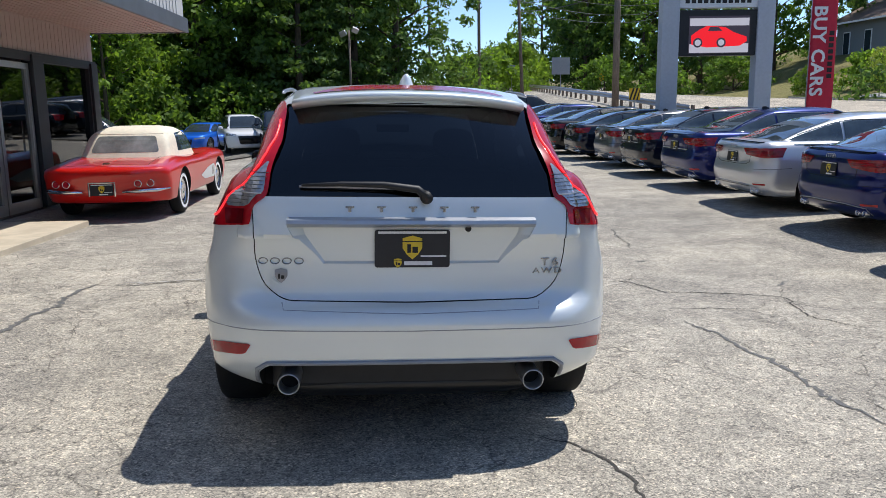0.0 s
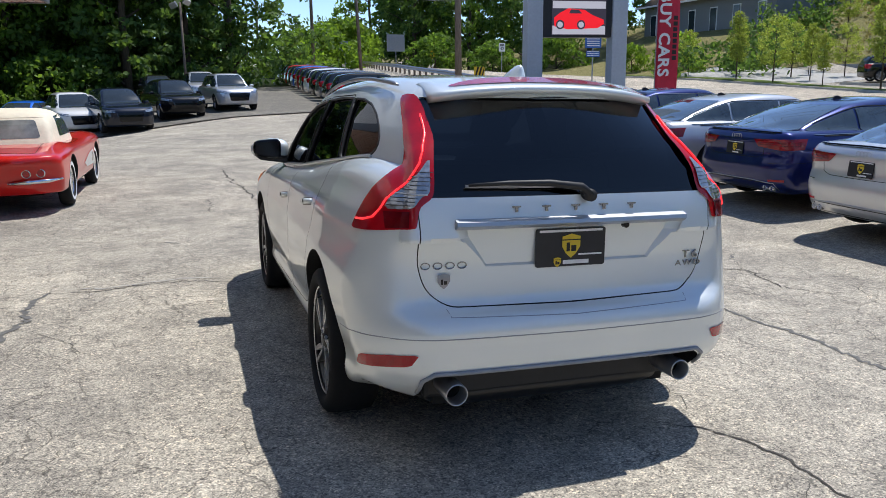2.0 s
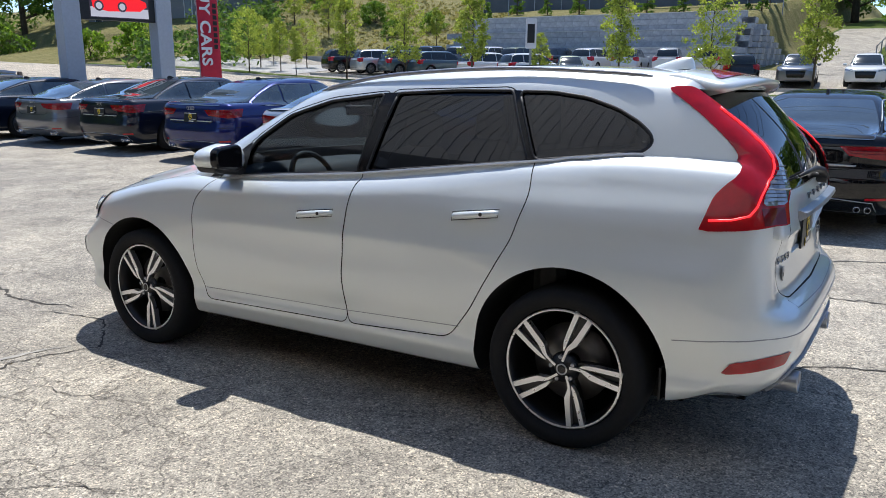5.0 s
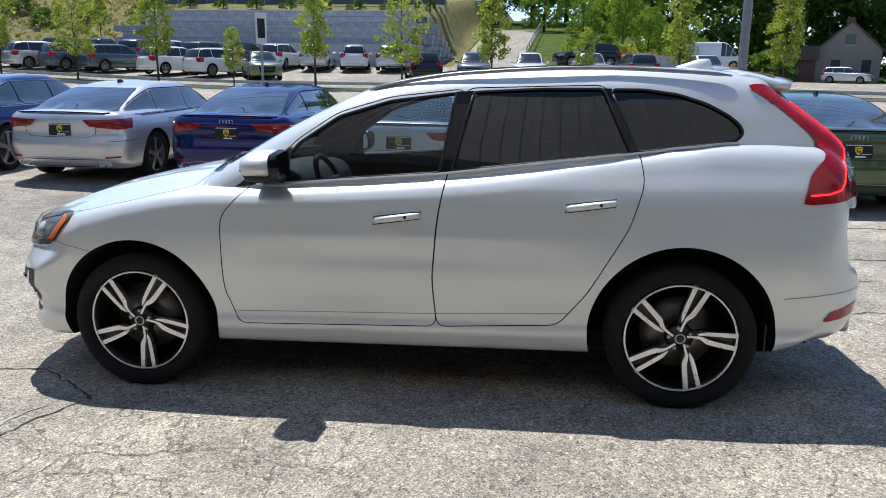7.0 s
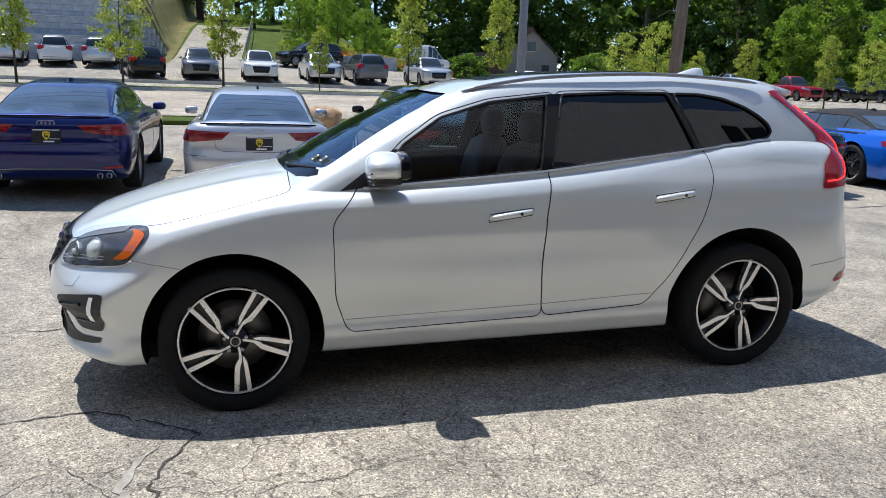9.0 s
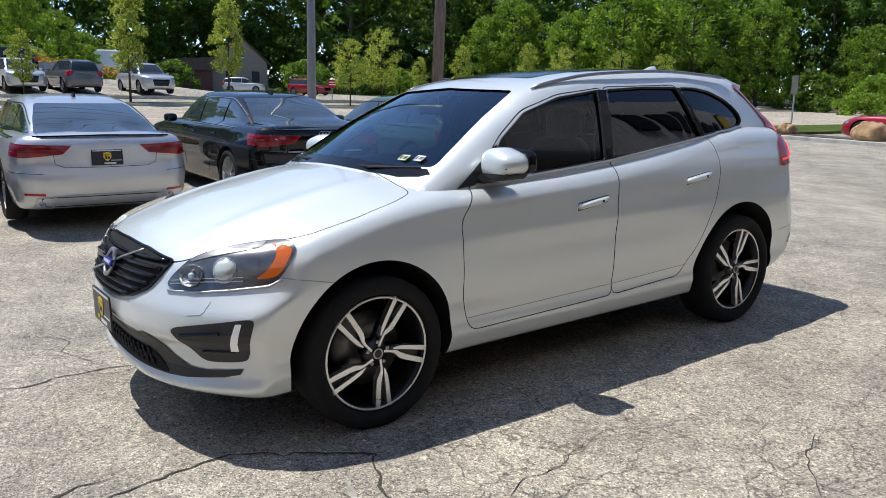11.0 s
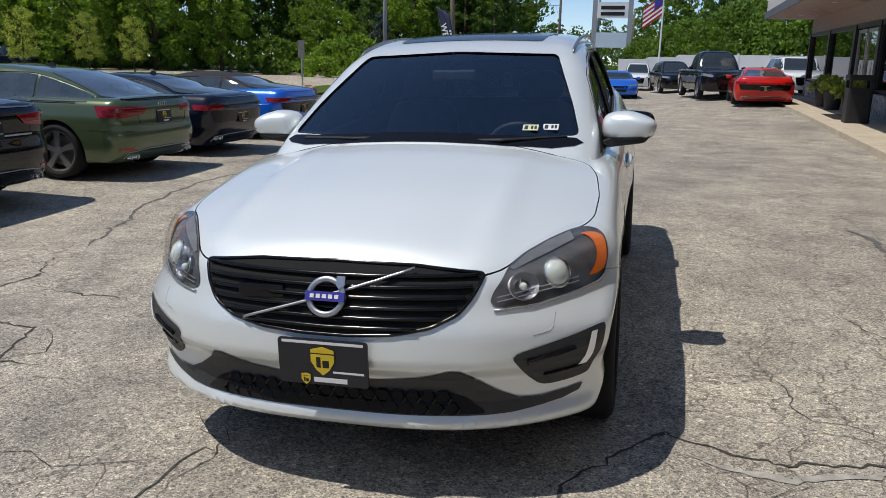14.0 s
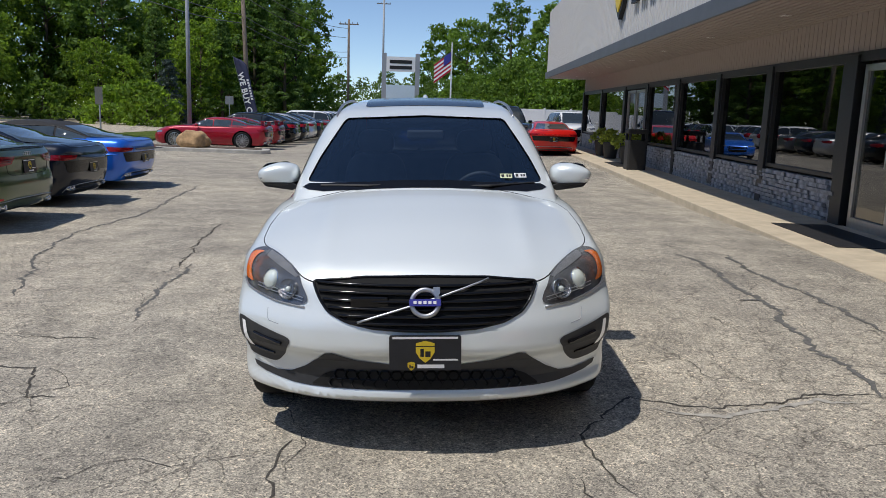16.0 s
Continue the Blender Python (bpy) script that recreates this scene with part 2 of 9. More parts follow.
M = {
    "asphalt": asphalt("asphalt"),
    "asphalt_dark": asphalt("asphalt_patch", 0.17, 1.0),
    "road": asphalt("road_surface", 0.37, 1.06, 0.1),
    "concrete": plain("concrete", (0.52, 0.44, 0.32), 0.85, wear=0.16, scale=3.0, bump=0.4),
    "kerb": plain("kerb_stone", (0.46, 0.44, 0.40), 0.9, wear=0.25, scale=4.0, bump=0.4),
    "tar": plain("tar", (0.125, 0.12, 0.11), 0.85, wear=0.35, scale=40.0, bump=0.4),
    "crack": plain("crack_dirt", (0.062, 0.055, 0.046), 0.95, wear=0.4, scale=60.0),
    "grass": grass_mat("grass", (0.045, 0.075, 0.014), (0.10, 0.14, 0.028), (0.20, 0.18, 0.07)),
    "dry_grass": grass_mat("dry_grass", (0.13, 0.14, 0.04), (0.24, 0.21, 0.09), (0.34, 0.28, 0.15)),
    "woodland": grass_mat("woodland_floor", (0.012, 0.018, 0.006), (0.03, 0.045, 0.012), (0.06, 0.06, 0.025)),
    "mulch": plain("mulch", (0.10, 0.075, 0.055), 0.95, wear=0.5, scale=20.0, bump=0.8),
    "black_trim": plain("black_trim", (0.018, 0.018, 0.019), 0.55, wear=0.2),
    "gloss_black": plain("gloss_black", (0.006, 0.006, 0.007), 0.14, wear=0.2, spec=0.35),
    "dark_void": plain("dark_liner", (0.006, 0.006, 0.006), 0.9),
    "rubber": plain("tyre_rubber", (0.005, 0.005, 0.0054), 0.85, wear=0.3, scale=30.0, bump=0.15),
    "rim_dark": plain("rim_dark", (0.007, 0.007, 0.0075), 0.35, wear=0.2, coat=0.15),
    "alloy": plain("machined_alloy", (0.78, 0.78, 0.79), 0.28, 0.9, wear=0.06),
    "alloy_grey": plain("grey_alloy", (0.34, 0.34, 0.36), 0.34, 0.85, wear=0.1),
    "chrome": plain("chrome", (0.78, 0.78, 0.80), 0.08, 1.0, wear=0.03),
    "badge_metal": plain("badge_metal", (0.30, 0.31, 0.33), 0.25, 0.9, wear=0.1),
    "satin": plain("satin_metal", (0.50, 0.51, 0.53), 0.36, 0.85, wear=0.05),
    "brake": plain("brake_steel", (0.22, 0.21, 0.20), 0.45, 0.8, wear=0.2),
    "red_lens": plain("red_lens", (0.40, 0.003, 0.010), 0.22, wear=0.25, scale=9.0, coat=0.8, coat_rough=0.02, spec=0.2),
    "tail_red": plain("tail_red", (0.26, 0.003, 0.009), 0.2, wear=0.35, scale=12.0, coat=0.9, coat_rough=0.02, spec=0.2),
    "dark_red_lens": plain("dark_red_lens", (0.15, 0.002, 0.006), 0.2, wear=0.35, scale=12.0, coat=0.8, coat_rough=0.03, spec=0.2),
    "clear_lens": plain("clear_lens", (0.42, 0.43, 0.45), 0.14, 0.6, wear=0.25, scale=60.0, coat=1.0),
    "amber": plain("amber_lens", (0.75, 0.16, 0.015), 0.12, wear=0.08, coat=1.0),
    "lamp_inner": plain("lamp_inner", (0.18, 0.185, 0.195), 0.18, 0.6, wear=0.3, scale=24.0),
    "lid_plastic": plain("lid_plastic", (0.20, 0.205, 0.215), 0.3, 0.2, wear=0.2, scale=14.0),
    "grey_plastic": plain("grey_plastic", (0.034, 0.035, 0.037), 0.5, wear=0.15),
    "plate": plain("plate_black", (0.012, 0.014, 0.02), 0.35, wear=0.2),
    "yellow": plain("yellow_print", (0.72, 0.52, 0.03), 0.45, wear=0.05),
    "white_print": plain("white_print", (0.80, 0.80, 0.80), 0.5, wear=0.04),
    "black_print": plain("black_print", (0.01, 0.01, 0.01), 0.5),
    "blue_print": plain("blue_print", (0.05, 0.05, 0.30), 0.35),
    "seat": plain("seat_leather", (0.07, 0.067, 0.065), 0.5, wear=0.2, bump=0.1),
    "dash": plain("dash_plastic", (0.05, 0.05, 0.053), 0.6, wear=0.15),
    "steel_grey": plain("painted_steel_grey", (0.30, 0.32, 0.35), 0.5, wear=0.1),
    "wood_pole": bark_mat("pole_wood", (0.24, 0.19, 0.15), 5.0),
    "bark": bark_mat("bark", (0.11, 0.085, 0.06)),
    "pylon_grey": plain("pale_painted_steel", (0.50, 0.53, 0.57), 0.45, wear=0.06),
    "siding": plain("taupe_siding", (0.40, 0.34, 0.31), 0.6, wear=0.05, scale=2.0),
    "white_siding": plain("pale_siding", (0.58, 0.575, 0.565), 0.55, wear=0.04, scale=2.0),
    "fascia": plain("dark_fascia", (0.10, 0.11, 0.125), 0.5, wear=0.12, scale=2.0),
    "soffit": plain("taupe_soffit", (0.38, 0.32, 0.29), 0.6, wear=0.05, scale=2.0),
    "frame_black": plain("black_window_frame", (0.020, 0.021, 0.023), 0.42, wear=0.15),
    "silver_frame": plain("brushed_aluminium", (0.55, 0.55, 0.55), 0.35, 0.9, wear=0.06),
    "ledge": plain("ledge_stone", (0.33, 0.33, 0.34), 0.85, wear=0.5, scale=9.0, bump=0.6),
    "block": plain("concrete_block", (0.38, 0.39, 0.40), 0.9, wear=0.25, scale=3.0, bump=0.5),
    "patch": plain("pale_concrete_patch", (0.37, 0.345, 0.30), 0.9, wear=0.3, scale=18.0, bump=0.5),
    "gravel": plain("pale_gravel", (0.40, 0.385, 0.36), 0.95, wear=0.45, scale=6.0, bump=0.8),
    "block_cap": plain("block_cap", (0.60, 0.60, 0.58), 0.9, wear=0.1, scale=3.0),
    "boulder": plain("sandstone", (0.42, 0.27, 0.14), 0.9, wear=0.4, scale=5.0, bump=0.8),
    "sign_red": plain("red_cloth", (0.55, 0.02, 0.05), 0.7, wear=0.08),
    "sign_yellow": plain("sign_yellow", (0.75, 0.48, 0.02), 0.5, wear=0.05),
    "sign_blue": plain("sign_blue", (0.03, 0.12, 0.42), 0.5, wear=0.05),
    "navy_cloth": plain("navy_cloth", (0.03, 0.035, 0.08), 0.7, wear=0.1),
    "room_wall": plain("room_wall", (0.22, 0.20, 0.19), 0.8),
    "room_floor": plain("room_floor", (0.25, 0.22, 0.19), 0.5),
    "cream": plain("cream_vinyl", (0.78, 0.70, 0.54), 0.62, wear=0.08, bump=0.2),
    "cloth_black": plain("soft_top_cloth", (0.02, 0.02, 0.022), 0.85, wear=0.2, bump=0.3),
    # opaque; the grey stands in for daylight seen through the clear window
    "clear_vinyl": plain("clear_vinyl", (0.20, 0.21, 0.20), 0.12, wear=0.6, scale=3.0, coat=1.0),
    "brick_red": plain("red_brick", (0.26, 0.11, 0.08), 0.9, wear=0.3, scale=8.0),
    "stucco": plain("tan_stucco", (0.40, 0.32, 0.25), 0.9, wear=0.1, scale=4.0),
    "roof_brown": plain("brown_shingle", (0.17, 0.11, 0.08), 0.9, wear=0.3, scale=7.0),
    "grey_clad": plain("grey_cladding", (0.20, 0.21, 0.22), 0.7, wear=0.06),
    "window_far": plain("far_window", (0.03, 0.04, 0.05), 0.1, wear=0.2),
    "wire": plain("cable", (0.10, 0.10, 0.10), 0.6),
    "leaf_wood": leaf_mat("leaf_wood", (0.075, 0.138, 0.022), (0.135, 0.225, 0.038)),
    "leaf_dark": leaf_mat("leaf_dark", (0.056, 0.108, 0.027), (0.112, 0.188, 0.046)),
    "leaf_bright": leaf_mat("leaf_bright", (0.11, 0.19, 0.022), (0.18, 0.28, 0.04), 0.5),
    "leaf_spruce": leaf_mat("leaf_spruce", (0.05, 0.075, 0.065), (0.09, 0.12, 0.105), 0.15),
    "leaf_yellow": leaf_mat("leaf_yellow", (0.20, 0.25, 0.05), (0.31, 0.36, 0.08), 0.45),
    "leaf_dry": leaf_mat("leaf_dry", (0.20, 0.19, 0.07), (0.33, 0.29, 0.13), 0.3),
    "leaf_rust": leaf_mat("leaf_rust", (0.26, 0.13, 0.03), (0.38, 0.22, 0.06), 0.3),
    "lamp_chrome": plain("lamp_chrome", (0.30, 0.31, 0.33), 0.2, 0.9, wear=0.35, scale=55.0, bump=0.5),
    "glass_lamp": glass("lamp_cover_glass", (0.97, 0.975, 0.98), 1.28),
    "glass_front": glass("windscreen_glass", (0.70, 0.80, 0.90), 2.1, (0.80, 0.92, 1.0)),
    "glass_side": glass("door_glass", (0.60, 0.67, 0.68), 1.5),
    "glass_tint": glass("privacy_glass", (0.035, 0.045, 0.06), 1.6),
    "glass_dark": plain("dark_car_glass", (0.045, 0.060, 0.066), 0.03, wear=0.4, scale=3.0, coat=1.0, coat_rough=0.01, spec=1.0),
    "glass_shop": glass("shop_glass", (0.30, 0.31, 0.32), 2.1),
}
n = Nodes("screen_glow")
n.put(color=(0.3, 0.3, 0.3), glow=(0.62, 0.60, 0.68), glow_strength=0.5, rough=0.4)
M["screen_bg"] = n.m
n = Nodes("screen_red")
n.put(color=(0.3, 0.01, 0.01), glow=(0.85, 0.01, 0.02), glow_strength=0.8, rough=0.4)
M["screen_red"] = n.m
n = Nodes("screen_dark")
n.put(color=(0.02, 0.02, 0.03), glow=(0.05, 0.04, 0.06), glow_strength=0.5, rough=0.4)
M["screen_dark"] = n.m
n = Nodes("led_red")
n.put(color=(0.6, 0.01, 0.01), glow=(1.0, 0.03, 0.04), glow_strength=1.1, rough=0.3)
M["led_red"] = n.m
n = Nodes("led_white")
n.put(color=(0.8, 0.8, 0.8), glow=(1.0, 0.97, 0.9), glow_strength=0.12, rough=0.3)
M["led_white"] = n.m
n = Nodes("projector_lens")
n.put(color=(0.86, 0.92, 0.86), rough=0.10, metal=0.35, coat=1.0)
M["projector"] = n.m
PAINT = {
    "white": paint("pearl_white_paint", (0.80, 0.845, 0.84), 0.02, 0.38, 0.32, 0.35),
    "silver": paint("silver_paint", (0.62, 0.63, 0.65), 0.1, 0.32, 0.55),
    "blue": paint("deep_blue_paint", (0.004, 0.012, 0.11), 0.06, 0.3, 0.5, 0.2),
    "sky": paint("bright_blue_paint", (0.01, 0.15, 0.72), 0.15, 0.28, 0.3),
    "black": paint("black_paint", (0.003, 0.003, 0.004), 0.0, 0.4, 0.0, 0.08),
    "navy": paint("navy_paint", (0.004, 0.007, 0.018), 0.0, 0.4, 0.1, 0.1),
    "grey": paint("grey_paint", (0.16, 0.165, 0.18), 0.2, 0.3, 0.5),
    "green": paint("olive_green_paint", (0.085, 0.12, 0.058), 0.05, 0.3, 0.4, 0.3),
    "moss": paint("moss_green_paint", (0.16, 0.18, 0.09), 0.2, 0.35, 0.4),
    "red": paint("red_paint", (0.62, 0.012, 0.008), 0.0, 0.3, 0.0, 0.25),
    "crimson": paint("crimson_paint", (0.36, 0.006, 0.022), 0.0, 0.3, 0.1, 0.25),
    "maroon": paint("dark_red_paint", (0.26, 0.006, 0.014), 0.0, 0.3, 0.1, 0.2),
    "solid_white": paint("white_paint", (0.78, 0.78, 0.77), 0.0, 0.3),
    "teal": paint("teal_paint", (0.06, 0.10, 0.12), 0.2, 0.3, 0.4),
}


# ---- building blocks ----
def mesh_of(name, verts, faces, mats, smooth=False, which=None):
    me = bpy.data.meshes.new(name)
    me.from_pydata([tuple(v) for v in verts], [], [tuple(f) for f in faces])
    for m in mats:
        me.materials.append(m)
    if which is not None:
        me.polygons.foreach_set("material_index", which)
    if smooth:
        me.polygons.foreach_set("use_smooth", [True] * len(me.polygons))
    me.update()
    return me


def thing(name, label, category, m=None, group="", kind=""):
    ob = new(name)
    ob.empty_display_size = 0.1
    if m is not None:
        ob.matrix_basis = m
    return tagged(ob, label, category, group, kind)


def part(name, shape, material, parent, label="", smooth=False, bevel=0.0):
    """One mesh object under a thing or a part, from a bmesh or a mesh."""
    if isinstance(shape, bmesh.types.BMesh):
        if material is None or not material.name.endswith("_glass"):
            bmesh.ops.recalc_face_normals(shape, faces=shape.faces)
        me = bpy.data.meshes.new(name)
        shape.to_mesh(me)
        shape.free()
    else:
        me = shape
    if material is not None and not me.materials:
        me.materials.append(material)
    if smooth:
        me.polygons.foreach_set("use_smooth", [True] * len(me.polygons))
    ob = new(name, me)
    if parent is not None:
        ob.parent = parent
    if bevel:
        b = ob.modifiers.new("edge", "BEVEL")
        b.width, b.segments, b.limit_method = bevel, 2, "ANGLE"
    if label:
        ob["label"] = label
    return ob


def solid(name, shape, material, label, category, m=None, group="", kind="", **more):
    ob = part(name, shape, material, None, **more)
    if m is not None:
        ob.matrix_basis = m
    return tagged(ob, label, category, group, kind)


def box(x0, x1, y0, y1, z0, z1, bm=None):
    bm = bm or bmesh.new()
    r = bmesh.ops.create_cube(bm, size=1.0, matrix=Matrix.Translation(((x0 + x1) / 2, (y0 + y1) / 2, (z0 + z1) / 2)) @ Matrix.Diagonal((x1 - x0, y1 - y0, z1 - z0, 1)))
    return bm


def rod(a, b, r0, r1=None, seg=12, bm=None, caps=True):
    """A round bar from a to b."""
    bm = bm or bmesh.new()
    a, b = Vector(a), Vector(b)
    q = (b - a).to_track_quat("Z", "Y").to_matrix().to_4x4()
    bmesh.ops.create_cone(bm, cap_ends=caps, segments=seg, radius1=r0, radius2=r0 if r1 is None else r1, depth=(b - a).length,
                          matrix=Matrix.Translation((a + b) / 2) @ q)
    return bm


def tube(points, r, seg=8, bm=None):
    """A bar of even thickness along a bent line."""
    bm = bm or bmesh.new()
    pts = [Vector(p) for p in points]
    rings = []
    for i, p in enumerate(pts):
        d = (pts[min(i + 1, len(pts) - 1)] - pts[max(i - 1, 0)]).normalized()
        ref = Vector((0, 0, 1)) if abs(d.z) < 0.9 else Vector((1, 0, 0))
        s = d.cross(ref).normalized()
        u = s.cross(d)
        rr = r[i] if isinstance(r, (list, tuple)) else r
        rings.append([bm.verts.new(p + (s * math.cos(k * math.tau / seg) + u * math.sin(k * math.tau / seg)) * rr) for k in range(seg)])
    for a, b in zip(rings, rings[1:]):
        for k in range(seg):
            bm.faces.new((a[k], a[(k + 1) % seg], b[(k + 1) % seg], b[k]))
    bm.faces.new(rings[0][::-1])
    bm.faces.new(rings[-1])
    return bm


def prism(poly, lo, hi, axis="x", bm=None):
    """A polygon of two coordinates pushed along an axis from lo to hi."""
    bm = bm or bmesh.new()

    def at(p, d):
        return {"x": (d, p[0], p[1]), "y": (p[0], d, p[1]), "z": (p[0], p[1], d)}[axis]

    a = [bm.verts.new(at(p, lo)) for p in poly]
    b = [bm.verts.new(at(p, hi)) for p in poly]
    bm.faces.new(a)
    bm.faces.new(b[::-1])
    k = len(poly)
    for i in range(k):
        bm.faces.new((a[i], b[i], b[(i + 1) % k], a[(i + 1) % k]))
    return bm


def lathe(profile, seg=48, bm=None, close=False):
    """A profile of (x, radius) turned round the x axis."""
    bm = bm or bmesh.new()
    rings = []
    for x, r in profile:
        rings.append([bm.verts.new((x, r * math.cos(k * math.tau / seg), r * math.sin(k * math.tau / seg))) for k in range(seg)])
    pairs = list(zip(rings, rings[1:])) + ([(rings[-1], rings[0])] if close else [])
    for a, b in pairs:
        for k in range(seg):
            bm.faces.new((a[k], a[(k + 1) % seg], b[(k + 1) % seg], b[k]))
    return bm


def text_mesh(words, size, depth=0.002, spacing=1.0, bold=0.0):
    c = bpy.data.curves.new("words", "FONT")
    c.body, c.size, c.extrude, c.align_x, c.align_y, c.space_character = words, size, depth, "CENTER", "CENTER", spacing
    c.resolution_u = 3
    c.offset = bold
    ob = bpy.data.objects.new("words", c)
    scene.collection.objects.link(ob)
    dg = bpy.context.evaluated_depsgraph_get()
    me = bpy.data.meshes.new_from_object(ob.evaluated_get(dg))
    bpy.data.objects.remove(ob)
    me.materials.clear()
    return me


def curve_of(*points):
    """A smooth function through points of rising x (monotone cubic)."""
    xs, ys = np.array(points, float).T
    h = np.diff(xs)
    d = np.diff(ys) / h
    s = np.r_[d[0], np.where(d[1:] * d[:-1] > 0, 2 * d[1:] * d[:-1] / (d[1:] + d[:-1] + 1e-12), 0), d[-1]]

    def at(x):
        x = np.clip(np.asarray(x, float), xs[0], xs[-1])
        i = np.clip(np.searchsorted(xs, x) - 1, 0, len(h) - 1)
        t = (x - xs[i]) / h[i]
        return (ys[i] * (1 + 2 * t) * (1 - t) ** 2 + s[i] * h[i] * t * (1 - t) ** 2 + ys[i + 1] * t * t * (3 - 2 * t) + s[i + 1] * h[i] * t * t * (t - 1))

    return at


def smax(a, b, k):
    h = np.maximum(k - np.abs(a - b), 0) / k
    return np.maximum(a, b) + h * h * k / 4


def shell_mesh(f, lo, hi, inner, steps, name="shell"):
    """The closed skin f = 0 between an inner and an outer box, found along the lines that join their faces."""
    lo, hi = np.array(lo, float), np.array(hi, float)
    ilo, ihi = np.array(inner[0], float), np.array(inner[1], float)
    index, pts = {}, []
    n3 = steps

    def vid(i, j, k):
        key = (i, j, k)
        if key not in index:
            index[key] = len(pts)
            pts.append(key)
        return index[key]

    faces = []
    for ax in range(3):
        a, b = (ax + 1) % 3, (ax + 2) % 3
        for end in (0, n3[ax]):
            for i in range(n3[a]):
                for j in range(n3[b]):
                    q = []
                    for di, dj in ((0, 0), (1, 0), (1, 1), (0, 1)):
                        key = [0, 0, 0]
                        key[ax], key[a], key[b] = end, i + di, j + dj
                        q.append(vid(*key))
                    faces.append(q if end else q[::-1])
    t = np.array(pts, float) / np.array(n3)
    outer, core = lo + t * (hi - lo), ilo + t * (ihi - ilo)
    a, b = np.zeros(len(t)), np.ones(len(t))
    for _ in range(34):
        m = (a + b) / 2
        p = core + (outer - core) * m[:, None]
        out = f(p[:, 0], p[:, 1], p[:, 2]) > 0
        b, a = np.where(out, m, b), np.where(out, a, m)
    p = core + (outer - core) * ((a + b) / 2)[:, None]
    me = bpy.data.meshes.new(name)
    me.from_pydata(p.tolist(), [], faces)
    me.update()
    return me


def gradient(f, p):
    e = 2e-3
    g = np.stack([f(p[:, 0] + e * (i == 0), p[:, 1] + e * (i == 1), p[:, 2] + e * (i == 2)) - f(p[:, 0] - e * (i == 0), p[:, 1] - e * (i == 1), p[:, 2] - e * (i == 2)) for i in range(3)], -1)
    return g / (np.linalg.norm(g, axis=1, keepdims=True) + 1e-12)


def skin_normals(me, fs):
    """Smooth normals on the faces that lie on the skins fs; the cut faces stay flat."""
    nv, nl = len(me.vertices), len(me.loops)
    co = np.empty(nv * 3)
    me.vertices.foreach_get("co", co)
    co = co.reshape(-1, 3)
    lv = np.empty(nl, int)
    me.loops.foreach_get("vertex_index", lv)
    fn = np.empty(len(me.polygons) * 3)
    me.polygons.foreach_get("normal", fn)
    tot = np.empty(len(me.polygons), int)
    me.polygons.foreach_get("loop_total", tot)
    ln = np.repeat(fn.reshape(-1, 3), tot, axis=0)
    out = ln.copy()
    best = np.full(nl, 0.012)
    for f in fs:
        off = np.abs(f(co[:, 0], co[:, 1], co[:, 2]))
        g = gradient(f, co)
        gl, ol = g[lv], off[lv]
        ok = ((gl * ln).sum(1) > 0.8) & (ol < best)
        out[ok] = gl[ok]
        best[ok] = ol[ok]
    me.polygons.foreach_set("use_smooth", [True] * len(me.polygons))
    me.normals_split_custom_set(out.tolist())


def boolean(me, cutter, op):
    """me combined with the cutter; the cutter's faces keep their materials."""
    a, b = bpy.data.objects.new("a", me), bpy.data.objects.new("b", cutter)
    scene.collection.objects.link(a)
    scene.collection.objects.link(b)
    mod = a.modifiers.new("cut", "BOOLEAN")
    mod.operation, mod.object, mod.solver, mod.material_mode = op, b, "EXACT", "TRANSFER"
    dg = bpy.context.evaluated_depsgraph_get()
    res = bpy.data.meshes.new_from_object(a.evaluated_get(dg))
    bpy.data.objects.remove(a)
    bpy.data.objects.remove(b)
    return res


def as_mesh(bm, material=None):
    bmesh.ops.recalc_face_normals(bm, faces=bm.faces)
    me = bpy.data.meshes.new("tool")
    bm.to_mesh(me)
    bm.free()
    if material is not None:
        me.materials.append(material)
    return me


def tree_of(me):
    return BVHTree.FromPolygons([v.co for v in me.vertices], [p.vertices for p in me.polygons])


